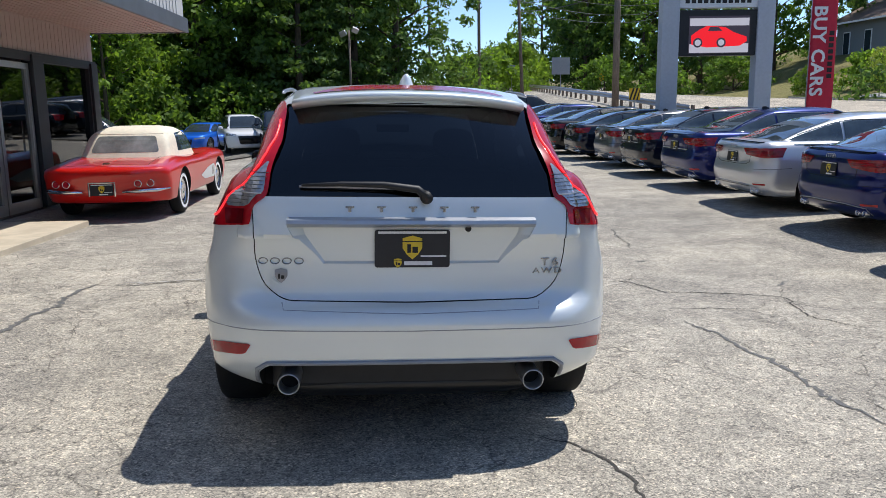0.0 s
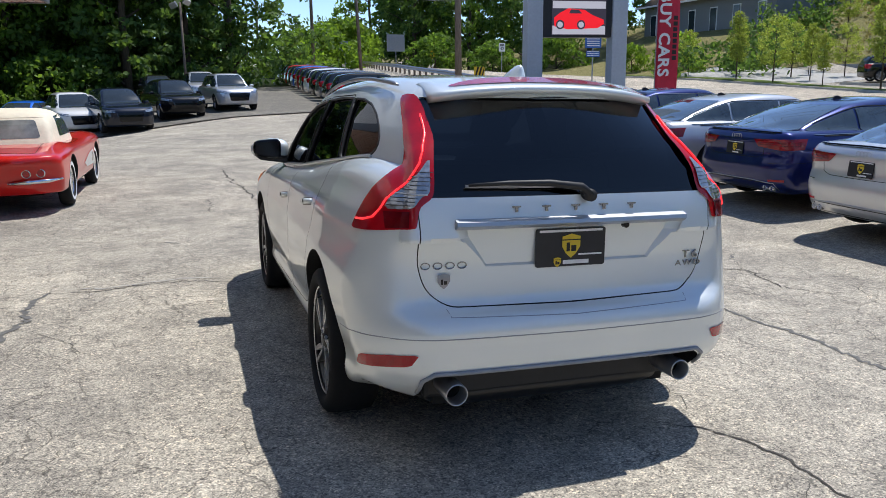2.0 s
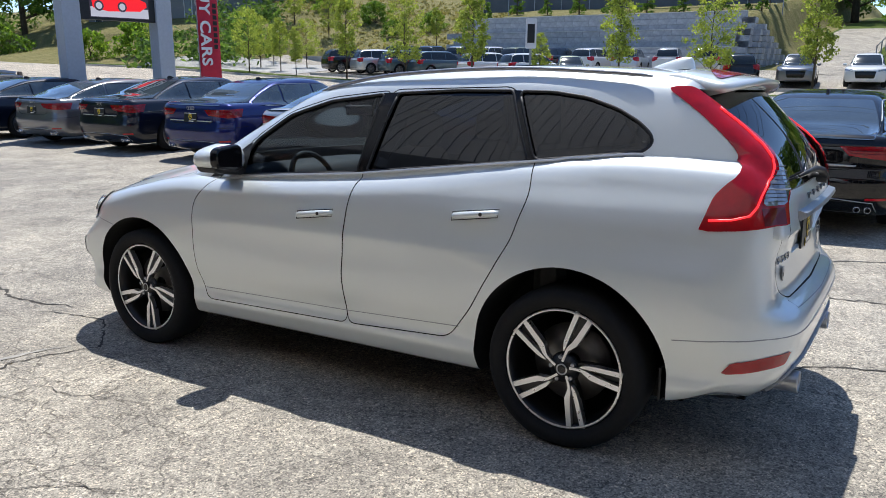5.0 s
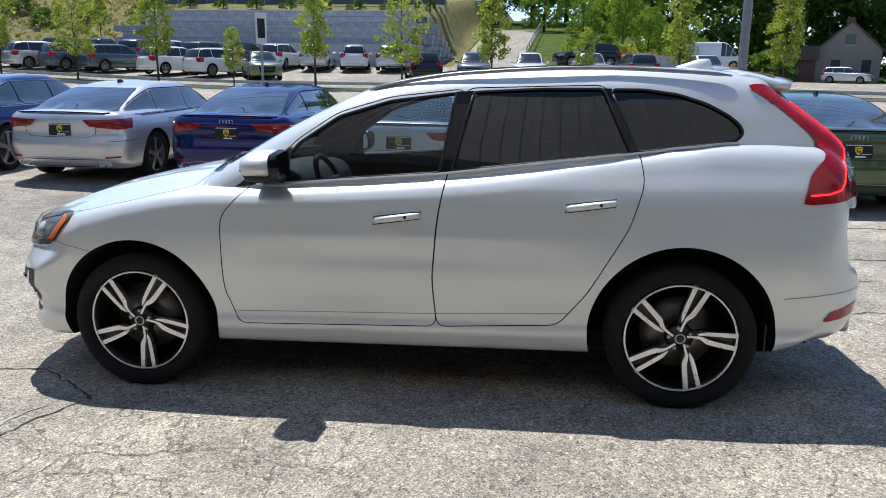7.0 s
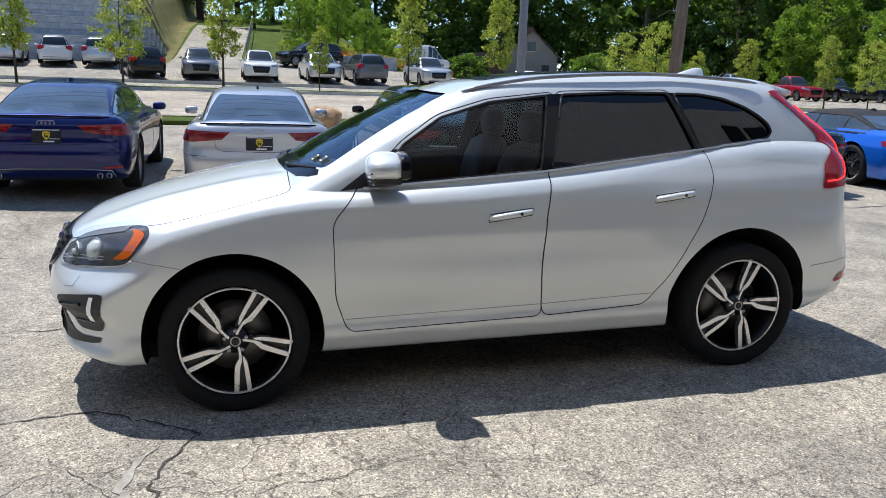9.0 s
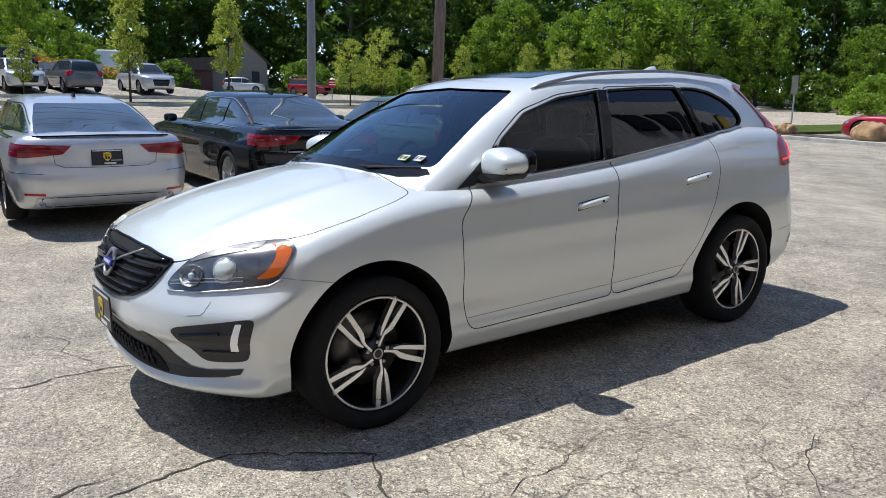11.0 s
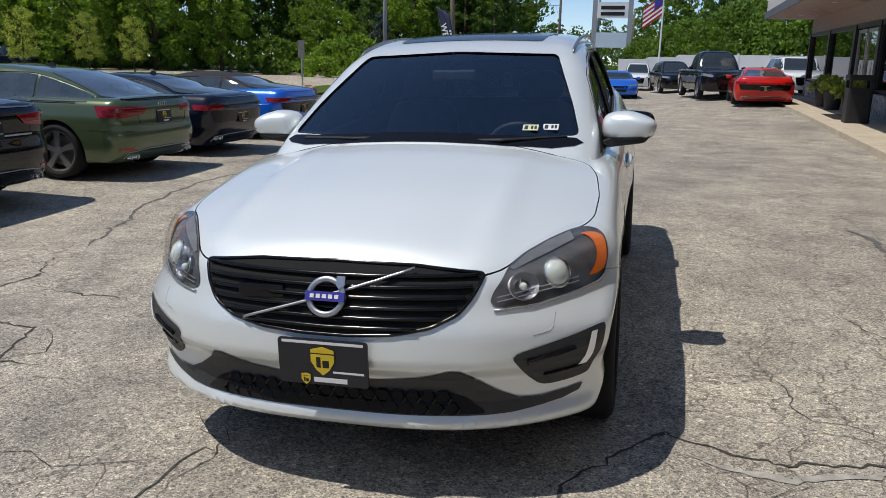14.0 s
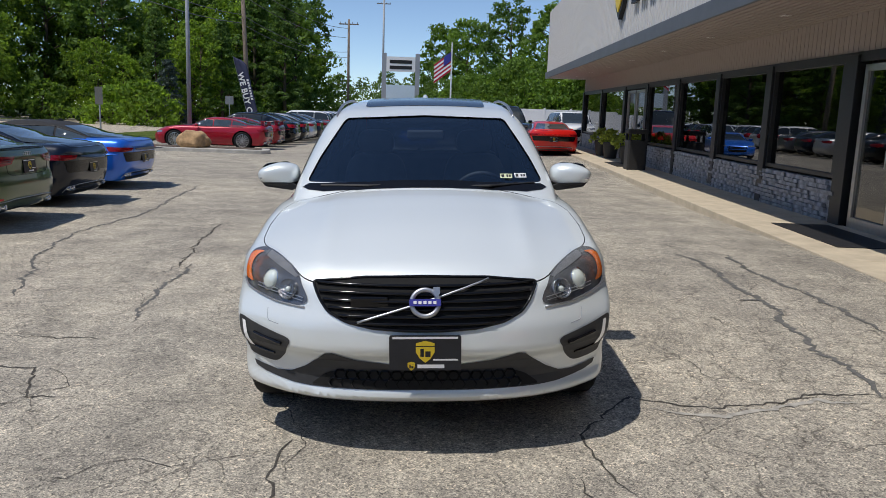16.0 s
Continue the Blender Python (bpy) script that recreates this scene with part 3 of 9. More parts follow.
def wrapped(tree, poly, axis, sign, cell=0.05, lift=0.003, thick=0.0, turn=0.0):
    """A flat outline laid onto a skin: seen along an axis from the given side. Returns a bmesh."""
    bm = bmesh.new()
    k = "xyz".index(axis)
    a, b = [i for i in range(3) if i != k]
    vs = []
    for p in poly:
        c = [0.0, 0.0, 0.0]
        c[a], c[b] = p
        vs.append(bm.verts.new(c))
    bm.faces.new(vs)
    for i, d in ((a, 0), (b, 1)):
        lo, hi = min(p[d] for p in poly), max(p[d] for p in poly)
        steps = max(1, int((hi - lo) / cell))
        for s in range(1, steps):
            at, no = [0.0] * 3, [0.0] * 3
            at[i], no[i] = lo + (hi - lo) * s / steps, 1.0
            bmesh.ops.bisect_plane(bm, geom=bm.verts[:] + bm.edges[:] + bm.faces[:], plane_co=at, plane_no=no)
    way = Vector([0.0] * 3)
    way[k] = -sign
    last = None
    lost = []
    for v in bm.verts:
        o = v.co.copy()
        o[k] = 6.0 * sign
        hit, nrm, _, _ = tree.ray_cast(o, way)
        if hit is None:
            lost.append(v)
            continue
        v.co = hit + nrm * lift
    done = [v for v in bm.verts if v not in set(lost)]
    for v in lost:
        n = min(done, key=lambda q: (q.co[a] - v.co[a]) ** 2 + (q.co[b] - v.co[b]) ** 2) if done else None
        v.co[k] = n.co[k] if n else 0.0
    bmesh.ops.recalc_face_normals(bm, faces=bm.faces)
    f0 = sum((f.normal[k] for f in bm.faces))
    if f0 * sign < 0:
        bmesh.ops.reverse_faces(bm, faces=bm.faces)
    if thick:
        r = bmesh.ops.extrude_face_region(bm, geom=bm.faces[:])
        up = Vector([0.0] * 3)
        up[k] = sign * thick
        for v in [g for g in r["geom"] if isinstance(g, bmesh.types.BMVert)]:
            v.co += up
    return bm


def wrapped_line(tree, pts, axis, sign, r=0.003, cell=0.04, lift=0.0, seg=6):
    """A thin bar laid along a skin."""
    k = "xyz".index(axis)
    a, b = [i for i in range(3) if i != k]
    way = Vector([0.0] * 3)
    way[k] = -sign
    out = []
    for p, q in zip(pts, pts[1:]):
        steps = max(1, int(math.hypot(q[0] - p[0], q[1] - p[1]) / cell))
        for s in range(steps + (q is pts[-1])):
            t = s / steps
            o = Vector([0.0] * 3)
            o[a], o[b], o[k] = p[0] + (q[0] - p[0]) * t, p[1] + (q[1] - p[1]) * t, 6.0 * sign
            hit, nrm, _, _ = tree.ray_cast(o, way)
            if hit is not None:
                out.append(hit + nrm * lift)
    return tube(out, r, seg)


def rounded(poly, r, seg=4):
    """The outline with its corners rounded."""
    out = []
    k = len(poly)
    for i in range(k):
        p, a, b = Vector(poly[i]), Vector(poly[i - 1]), Vector(poly[(i + 1) % k])
        da, db = (a - p), (b - p)
        ra = min(r, da.length * 0.45, db.length * 0.45)
        p0, p1 = p + da.normalized() * ra, p + db.normalized() * ra
        for s in range(seg + 1):
            t = s / seg
            out.append(tuple(p0 * (1 - t) ** 2 + p * 2 * t * (1 - t) + p1 * t * t))
    return out


def draped(tree, pts, d, cell=0.03, lift=0.004):
    """An outline of rough 3D points laid onto a skin along the level direction d, from which it is seen."""
    d = Vector(d).normalized()
    r = Vector((-d.y, d.x, 0)).normalized()
    flat = [(Vector(p).dot(r), p[2]) for p in pts]
    bm = bmesh.new()
    bm.faces.new([bm.verts.new((a, 0, b)) for a, b in flat])
    for i, k in ((0, 0), (1, 2)):
        lo, hi = min(p[i] for p in flat), max(p[i] for p in flat)
        steps = max(1, int((hi - lo) / cell))
        for s in range(1, steps):
            at, no = [0.0] * 3, [0.0] * 3
            at[k], no[k] = lo + (hi - lo) * s / steps, 1.0
            bmesh.ops.bisect_plane(bm, geom=bm.verts[:] + bm.edges[:] + bm.faces[:], plane_co=at, plane_no=no)
    for v in bm.verts:
        o = r * v.co.x + Vector((0, 0, v.co.z)) + d * 5.0
        hit, nrm, _, _ = tree.ray_cast(o, -d)
        v.co = hit + nrm * lift if hit is not None else o - d * 3.4
    bmesh.ops.recalc_face_normals(bm, faces=bm.faces)
    if sum(f.normal.dot(d) for f in bm.faces) < 0:
        bmesh.ops.reverse_faces(bm, faces=bm.faces)
    return bm


def softened(pts, times=2):
    """An outline of 3D points with its corners cut round."""
    pts = [Vector(p) for p in pts]
    for _ in range(times):
        pts = [q for a, b in zip(pts, pts[1:] + pts[:1]) for q in (a.lerp(b, 0.22), a.lerp(b, 0.78))]
    return [tuple(p) for p in pts]


def rounded_loop(pts, share):
    """An outline of 3D points with each corner cut by a share of its sides."""
    pts = [Vector(p) for p in pts]
    return [tuple(q) for a, b in zip(pts, pts[1:] + pts[:1]) for q in (a.lerp(b, share), a.lerp(b, 1 - share))]


def draped_line(tree, pts, d, r=0.004, lift=0.0, cell=0.025, seg=6):
    d = Vector(d).normalized()
    out = []
    for p, q in zip(pts, pts[1:]):
        p, q = Vector(p), Vector(q)
        steps = max(1, int((q - p).length / cell))
        for s in range(steps + 1):
            o = p.lerp(q, s / steps)
            hit, nrm, _, _ = tree.ray_cast(o + d * 5.0, -d)
            if hit is not None and (not out or (hit + nrm * lift - out[-1]).length > 0.004):
                out.append(hit + nrm * lift)
    return tube(out, r, seg)


# ---- wheels ----
def wheel_parts(parent, r, width, rim_r, style, at, left, rim_mat, face_mat=None, spin=0.0):
    """A wheel at a hub: tyre, rim with spokes, brake disc and cap. It is built facing -x."""
    w = part("wheel", as_mesh(box(-0.01, 0.01, -0.01, 0.01, -0.01, 0.01)), M["dark_void"], parent)
    w.matrix_basis = Matrix.Translation(at) @ (Matrix.Identity(4) if left else Matrix.Rotation(math.pi, 4, "Z"))
    h = width / 2
    tyre = lathe([(-h * 0.72, rim_r), (-h * 0.95, rim_r + 0.012), (-h * 1.0, (rim_r + r) / 2), (-h * 0.93, r - 0.022), (-h * 0.80, r - 0.006), (-h * 0.3, r), (h * 0.3, r), (h * 0.8, r - 0.006), (h * 0.95, r - 0.03), (h, rim_r + 0.02), (h * 0.7, rim_r)], 56)
    part("tyre", tyre, M["rubber"], w, smooth=True)
    barrel = lathe([(-h * 0.72, rim_r + 0.002), (-h * 0.78, rim_r - 0.004), (-h * 0.70, rim_r - 0.016), (-h * 0.2, rim_r - 0.03), (h * 0.75, rim_r - 0.03), (h * 0.75, 0.06), (h * 0.6, 0.05)], 48)
    part("rim_barrel", barrel, M["rim_dark"] if style != "bright" else rim_mat, w, smooth=True)
    part("rim_lip", lathe([(-h * 0.80, rim_r - 0.002), (-h * 0.83, rim_r - 0.007), (-h * 0.80, rim_r - 0.013)], 48), face_mat or rim_mat, w, smooth=True)
    part("brake_disc", lathe([(h * 0.15, 0.04), (h * 0.1, 0.05), (h * 0.1, rim_r * 0.66), (h * 0.25, rim_r * 0.66)], 32), M["brake"], w, smooth=True)
    xf = -h * 0.74

    def blade(angle, pts, x0, x1, mat, name):
        c, s = math.cos(angle), math.sin(angle)
        poly = [(p[0] * c - p[1] * s, p[0] * s + p[1] * c) for p in pts]
        part(name, prism(poly, x0, x1, "x"), mat, w)

    if style == "twin":
        R = rim_r - 0.006
        long_arm = ((0.030, 0.014, 0.012), (0.060, 0.018, 0.011), (0.088, 0.020, 0.013), (0.108, 0.014, 0.022), (0.128, 0.005, 0.026), (0.160, 0.001, 0.025), (R, -0.006, 0.023))
        short_arm = ((0.076, 0.033, 0.003), (0.092, 0.037, 0.012), (0.112, 0.042, 0.018), (0.150, 0.047, 0.020), (R, 0.058, 0.022))
        for k in range(5):
            a = math.radians(-90 + spin + 72 * k)
            blade(a, [(0.03, -0.028), (0.10, -0.030), (0.17, 0.012), (R, 0.016), (R, -0.066), (0.16, -0.058), (0.10, -0.050), (0.03, -0.034)][::-1], xf + 0.022, xf + 0.055, rim_mat, "spoke")
            for arm in (long_arm, short_arm):
                pts = [(p, -(q - w / 2)) for p, q, w in arm] + [(p, -(q + w / 2)) for p, q, w in arm[::-1]]
                blade(a, pts, xf - 0.004, xf + 0.030, face_mat, "spoke_face")
    elif style == "bright" or style == "five":
        count = 5 if style == "five" else 10
        wd = 0.034 if style == "five" else 0.013
        for k in range(count):
            a = math.radians(-90 + 360 / count * k)
            R = rim_r - 0.008
            blade(a, [(0.03, -wd * 0.8), (R, -wd * 1.2), (R, wd * 1.2), (0.03, wd * 0.8)], xf, xf + 0.035, rim_mat, "spoke")
    elif style == "cap":
        part("hub_cap", lathe([(xf, 0.005), (xf - 0.015, 0.03), (xf - 0.012, rim_r * 0.45), (xf + 0.012, rim_r * 0.72), (xf + 0.004, rim_r * 0.96)], 32), M["chrome"], w, smooth=True)
    part("hub", lathe([(xf + 0.03, 0.07), (xf + 0.004, 0.062), (xf - 0.004, 0.034), (xf - 0.008, 0.03), (xf - 0.008, 0.001)], 24), rim_mat, w, smooth=True)
    if style == "twin":
        part("cap_ring", lathe([(xf - 0.009, 0.026), (xf - 0.011, 0.023), (xf - 0.009, 0.019)], 20), M["satin"], w, smooth=True)
        for k in range(5):
            a = math.radians(-54 + spin + 72 * k)
            part("wheel_nut", lathe([(xf + 0.01, 0.010), (xf - 0.006, 0.009), (xf - 0.008, 0.001)], 8), M["satin"], w).location = (0, 0.054 * math.cos(a), 0.054 * math.sin(a))
    return w


# ---- the white sport utility car in the middle of the lot; it faces +y ----
low_w = curve_of((0.18, 0.83), (0.30, 0.885), (0.36, 0.900), (0.42, 0.893), (0.55, 0.915), (0.70, 0.932), (0.82, 0.928), (0.90, 0.915), (0.99, 0.905), (1.06, 0.885), (1.16, 0.84), (1.35, 0.77))
low_front = curve_of((0.18, 2.09), (0.25, 2.23), (0.30, 2.295), (0.36, 2.27), (0.46, 2.28), (0.54, 2.335), (0.62, 2.325), (0.72, 2.285), (0.82, 2.235), (0.90, 2.16), (1.0, 2.05))
low_rear = curve_of((0.22, 2.06), (0.32, 2.17), (0.40, 2.255), (0.47, 2.282), (0.56, 2.292), (0.60, 2.300), (0.645, 2.288), (0.675, 2.262), (0.70, 2.222), (0.74, 2.198), (0.86, 2.190), (0.98, 2.216), (1.04, 2.217), (1.12, 2.205), (1.25, 2.12), (1.4, 2.0))
rear_corner = curve_of((0.22, 2.06), (0.32, 2.17), (0.40, 2.255), (0.47, 2.282), (0.56, 2.290), (0.64, 2.282), (0.75, 2.262), (0.90, 2.238), (1.04, 2.217), (1.12, 2.205), (1.25, 2.12), (1.4, 2.0))
low_top = curve_of((-2.3, 1.26), (-2.0, 1.32), (-1.5, 1.345), (-1.17, 1.32), (-0.24, 1.215), (0.5, 1.165), (0.8, 1.15), (1.0, 1.15), (1.25, 1.128), (1.5, 1.083), (1.75, 1.028), (1.95, 0.968), (2.1, 0.915), (2.2, 0.868), (2.32, 0.78), (2.45, 0.66))
up_w = curve_of((0.95, 0.845), (1.12, 0.815), (1.25, 0.775), (1.40, 0.722), (1.52, 0.668), (1.60, 0.622), (1.66, 0.57), (1.75, 0.48))
up_rear = curve_of((0.9, 2.26), (1.14, 2.212), (1.30, 2.150), (1.45, 2.045), (1.54, 1.965), (1.62, 1.92), (1.75, 1.8))
up_top = curve_of((-2.3, 1.46), (-2.05, 1.545), (-1.9, 1.595), (-1.73, 1.625), (-1.47, 1.652), (-0.92, 1.672), (-0.33, 1.655), (0.05, 1.612), (0.28, 1.555), (0.48, 1.478), (0.70, 1.376), (0.92, 1.262), (1.12, 1.15), (1.3, 1.04), (1.5, 0.92))


def bell(v, mid, wide):
    return np.exp(-(((v - mid) / wide) ** 2))


def suv_low(x, y, z):
    ax = np.abs(x)
    w = low_w(z) + 0.012 * (bell(y, 1.387, 0.42) + bell(y, -1.387, 0.45)) * bell(z, 0.62, 0.28)
    w = w - 0.014 * bell(z, 0.72, 0.10) * bell(y, 0.0, 0.85) - (0.035 + 0.05 * np.clip((z - 0.8) / 0.15, 0, 1)) * np.maximum(-y - 1.45, 0)
    side = ax - w
    hi = np.clip((z - 0.60) / 0.16, 0, 1)
    hi = hi * hi * (3 - 2 * hi)
    front = y - (low_front(z) - hi * 0.62 * ax**3.2 - (1 - hi) * 0.48 * ax**3.0)
    c = np.clip((ax - 0.60) / 0.24, 0, 1)
    c = c * c * (3 - 2 * c)
    rear = -y - (low_rear(z) * (1 - c) + rear_corner(z) * c - 0.55 * ax ** 8.0 - 0.02 * ax ** 2)
    hood = 0.012 * bell(ax, 0.50, 0.07) * np.clip((y - 0.9) / 0.5, 0, 1) * np.clip((2.25 - y) / 0.4, 0, 1)
    top = z - (low_top(y + 0.10 * ax**2) - 0.145 * ax**2.2 + hood)
    f = smax(side, top, 0.07)
    f = smax(f, front, 0.05)
    f = smax(f, rear, 0.05)
    tuck = np.clip((ax - 0.62) / 0.26, 0, 1) * np.clip((-y - 1.72) / 0.30, 0, 1)
    return smax(f, 0.25 + 0.15 * np.clip(-y - 1.9, 0, 0.4) + 0.11 * tuck - z, 0.03)


def suv_up(x, y, z):
    ax = np.abs(x)
    w = up_w(z) - 0.085 * np.clip((-y - 1.0) / 0.9, 0, 1.1) ** 1.5 - 0.02 * np.clip((y - 0.2) / 0.8, 0, 1)
    side = ax - w
    bend = np.clip((y + 0.1) / 0.5, 0, 1)
    top = z - (up_top(y + 0.20 * bend * ax**2) - 0.085 * ax**2.2)
    k = np.clip((z - 1.22) / 0.33, 0, 1)
    rear = -y - (up_rear(z) - (0.04 + 0.44 * k * k * (3 - 2 * k)) * ax**2 - 0.1 * ax**6)
    f = smax(side, top, 0.10)
    f = smax(f, rear, 0.06)
    return smax(f, 0.97 - z, 0.02)


def suv_room(x, y, z):
    ax = np.abs(x)
    f = smax(ax - np.minimum(up_w(np.maximum(z, 1.06)) - 0.065 - 0.04 * np.clip((-y - 1.0) / 0.9, 0, 1), 0.80), z - (up_top(y + 0.2 * np.clip((y + 0.1) / 0.5, 0, 1) * ax**2) - 0.085 * ax**2.2 - 0.045), 0.04)
    f = smax(f, -y - (np.minimum(up_rear(z), 2.13) - 0.085 - 0.20 * ax**2), 0.03)
    near_axle = np.minimum(1.7 * bell(y, -1.387, 0.62) + 1.7 * bell(y, 1.387, 0.55), 1)
    f = smax(f, ax - (0.86 - 0.32 * near_axle * np.clip((0.95 - z) / 0.10, 0, 1)), 0.02)
    f = smax(f, y - 1.02, 0.05)
    return smax(f, 0.31 - z, 0.03)


def build_suv():
    car = thing("sport_utility_car", "pearl white five-door sport utility car parked on cracked asphalt", "car", TILT @ Matrix.Translation((0.012, 0, 0)) @ Matrix.Diagonal((1.02, 1, 1, 1)))
    low = shell_mesh(suv_low, (-1.1, -2.6, 0.1), (1.1, 2.6, 1.5), ((-0.55, -1.75, 0.5), (0.55, 1.6, 0.75)), (44, 120, 40))
    up = shell_mesh(suv_up, (-1.1, -2.5, 0.9), (1.1, 1.7, 1.85), ((-0.4, -1.6, 1.05), (0.4, 0.45, 1.15)), (40, 90, 30))
    low.materials.append(PAINT["white"])
    up.materials.append(PAINT["white"])
    skin = boolean(low, up, "UNION")
    tree = tree_of(skin)
    room = shell_mesh(suv_room, (-1.0, -2.4, 0.2), (1.0, 1.4, 1.75), ((-0.3, -1.5, 0.6), (0.3, 0.3, 1.0)), (24, 50, 24))
    room.materials.append(M["dash"])
    skin = boolean(skin, room, "DIFFERENCE")
    arches = bmesh.new()
    for sx in (-1, 1):
        for y, rr in ((1.387, 0.430), (-1.387, 0.445)):
            rod((sx * 0.60, y, 0.365), (sx * 1.15, y, 0.365), rr, seg=64, bm=arches)
    skin = boolean(skin, as_mesh(arches, M["dark_void"]), "DIFFERENCE")

    skirt = prism(rounded([(-0.655, 0.10), (0.655, 0.10), (0.65, 0.395), (0.605, 0.430), (-0.605, 0.430), (-0.65, 0.395)], 0.02), -2.6, -2.04, "y")
    skin = boolean(skin, as_mesh(skirt, M["dark_void"]), "DIFFERENCE")
    # the recess for the plate, with sloping flanks
    cut = bmesh.new()
    outer = [(-0.53, 1.045), (0.53, 1.045), (0.50, 0.985), (0.40, 0.835), (-0.40, 0.835), (-0.50, 0.985)]
    inner = [(-0.47, 1.045), (0.47, 1.045), (0.45, 0.985), (0.37, 0.868), (-0.37, 0.868), (-0.45, 0.985)]
    ra, rb = [cut.verts.new((x, -2.220, z)) for x, z in outer], [cut.verts.new((x, -2.176 - 0.08 * (z - 0.86), z)) for x, z in inner]
    rc = [cut.verts.new((x, -2.4, z)) for x, z in outer]
    for loop_a, loop_b in ((rc, ra), (ra, rb)):
        for i in range(6):
            cut.faces.new((loop_a[i], loop_a[(i + 1) % 6], loop_b[(i + 1) % 6], loop_b[i]))
    cut.faces.new(rb)
    cut.faces.new(rc[::-1])
    bmesh.ops.recalc_face_normals(cut, faces=cut.faces)
    skin = boolean(skin, as_mesh(cut, PAINT["white"]), "DIFFERENCE")

    front_glass = rounded([(0.69, 1.083), (0.52, 1.285), (0.32, 1.415), (0.05, 1.492), (-0.28, 1.528), (-0.205, 1.140)], 0.02)
    rear_glass = rounded([(-0.365, 1.532), (-0.70, 1.545), (-1.00, 1.542), (-1.135, 1.235), (-0.265, 1.148)], 0.02)
    quarter_glass = rounded([(-1.035, 1.540), (-1.20, 1.536), (-1.36, 1.512), (-1.50, 1.465), (-1.60, 1.410), (-1.652, 1.365), (-1.668, 1.325), (-1.630, 1.289), (-1.165, 1.240)], 0.03)
    screen = rounded([(-0.715, 1.165), (0.715, 1.165), (0.66, 1.30), (0.535, 1.535), (0.0, 1.556), (-0.535, 1.535), (-0.66, 1.30)], 0.03)
    tail_glass = rounded([(-0.618, 1.150), (0.618, 1.150), (0.602, 1.255), (0.586, 1.313), (0.566, 1.376), (0.560, 1.45), (0.550, 1.545), (-0.550, 1.545), (-0.560, 1.45), (-0.566, 1.376), (-0.586, 1.313), (-0.602, 1.255)], 0.01)
    holes = bmesh.new()
    for poly in (front_glass, rear_glass, quarter_glass):
        prism(poly, -1.2, -0.42, "x", holes)
        prism(poly, 0.42, 1.2, "x", holes)
    prism(screen, 0.10, 1.35, "y", holes)
    prism(tail_glass, -2.5, -1.70, "y", holes)
    skin = boolean(skin, as_mesh(holes, M["dark_void"]), "DIFFERENCE")

    # gaps round the doors, the bonnet and the tailgate
    def ring(poly, lo, hi, axis, bm, gap=0.0032):
        k = len(poly)
        area = sum(poly[i][0] * poly[(i + 1) % k][1] - poly[(i + 1) % k][0] * poly[i][1] for i in range(k))
        poly = poly if area > 0 else poly[::-1]
        ins, outs = [], []
        for i in range(k):
            p, a, b = Vector(poly[i]), Vector(poly[i - 1]), Vector(poly[(i + 1) % k])
            d = ((p - a).normalized() + (b - p).normalized()).normalized()
            nrm = Vector((d.y, -d.x))
            ins.append(p - nrm * gap)
            outs.append(p + nrm * gap)

        def at(p, d):
            return {"x": (d, p[0], p[1]), "y": (p[0], d, p[1]), "z": (p[0], p[1], d)}[axis]

        L = [[bm.verts.new(at(p, d)) for p in loop] for loop, d in ((ins, lo), (outs, lo), (ins, hi), (outs, hi))]
        for i in range(k):
            j = (i + 1) % k
            bm.faces.new((L[0][i], L[0][j], L[1][j], L[1][i]))
            bm.faces.new((L[2][i], L[3][i], L[3][j], L[2][j]))
            bm.faces.new((L[0][i], L[2][i], L[2][j], L[0][j]))
            bm.faces.new((L[1][i], L[1][j], L[3][j], L[3][i]))

    front_door = rounded([(0.905, 0.92), (0.90, 0.54), (0.84, 0.36), (-0.195, 0.375), (-0.178, 0.63), (-0.205, 0.92), (-0.325, 1.546), (0.05, 1.510), (0.33, 1.432), (0.53, 1.302), (0.765, 1.075)], 0.05)
    rear_door = rounded([(-0.1965, 0.375), (-0.80, 0.40), (-0.93, 0.56), (-1.13, 0.90), (-1.195, 1.10), (-1.175, 1.235), (-1.01, 1.559), (-0.3270, 1.549), (-0.2068, 0.92), (-0.1798, 0.63)], 0.05)
    gaps = bmesh.new()
    for poly in (front_door, rear_door):
        gaps = bmesh.new()
        ring(poly, -1.2, -0.50, "x", gaps, 0.0024)
        ring(poly, 0.50, 1.2, "x", gaps, 0.0024)
        skin = boolean(skin, as_mesh(gaps, M["dark_void"]), "DIFFERENCE")
    gaps = bmesh.new()
    ring(rounded([(-0.668, 1.135), (-0.658, 1.02), (-0.663, 0.88), (-0.628, 0.768), (-0.545, 0.704), (0.0, 0.695), (0.545, 0.704), (0.628, 0.768), (0.663, 0.88), (0.658, 1.02), (0.668, 1.135), (0.57, 1.55), (-0.57, 1.55)], 0.06), -2.5, -1.95, "y", gaps, 0.0022)
    edge = [(0.28, 2.196), (0.50, 2.166), (0.575, 2.112), (0.625, 2.030), (0.69, 1.924), (0.755, 1.820), (0.806, 1.755), (0.838, 1.66), (0.842, 1.45), (0.815, 1.22), (0.765, 1.09)]
    ring(rounded(edge[::-1] + [(0.0, 2.214)] + [(-x, y) for x, y in edge], 0.05, 3), 0.78, 1.4, "z", gaps, 0.0022)
    skin = boolean(skin, as_mesh(gaps, M["dark_void"]), "DIFFERENCE")

    # the doors come away as pieces of their own
    bm = bmesh.new()
    bm.from_mesh(skin)
    bm.verts.ensure_lookup_table()
    seen, islands = set(), []
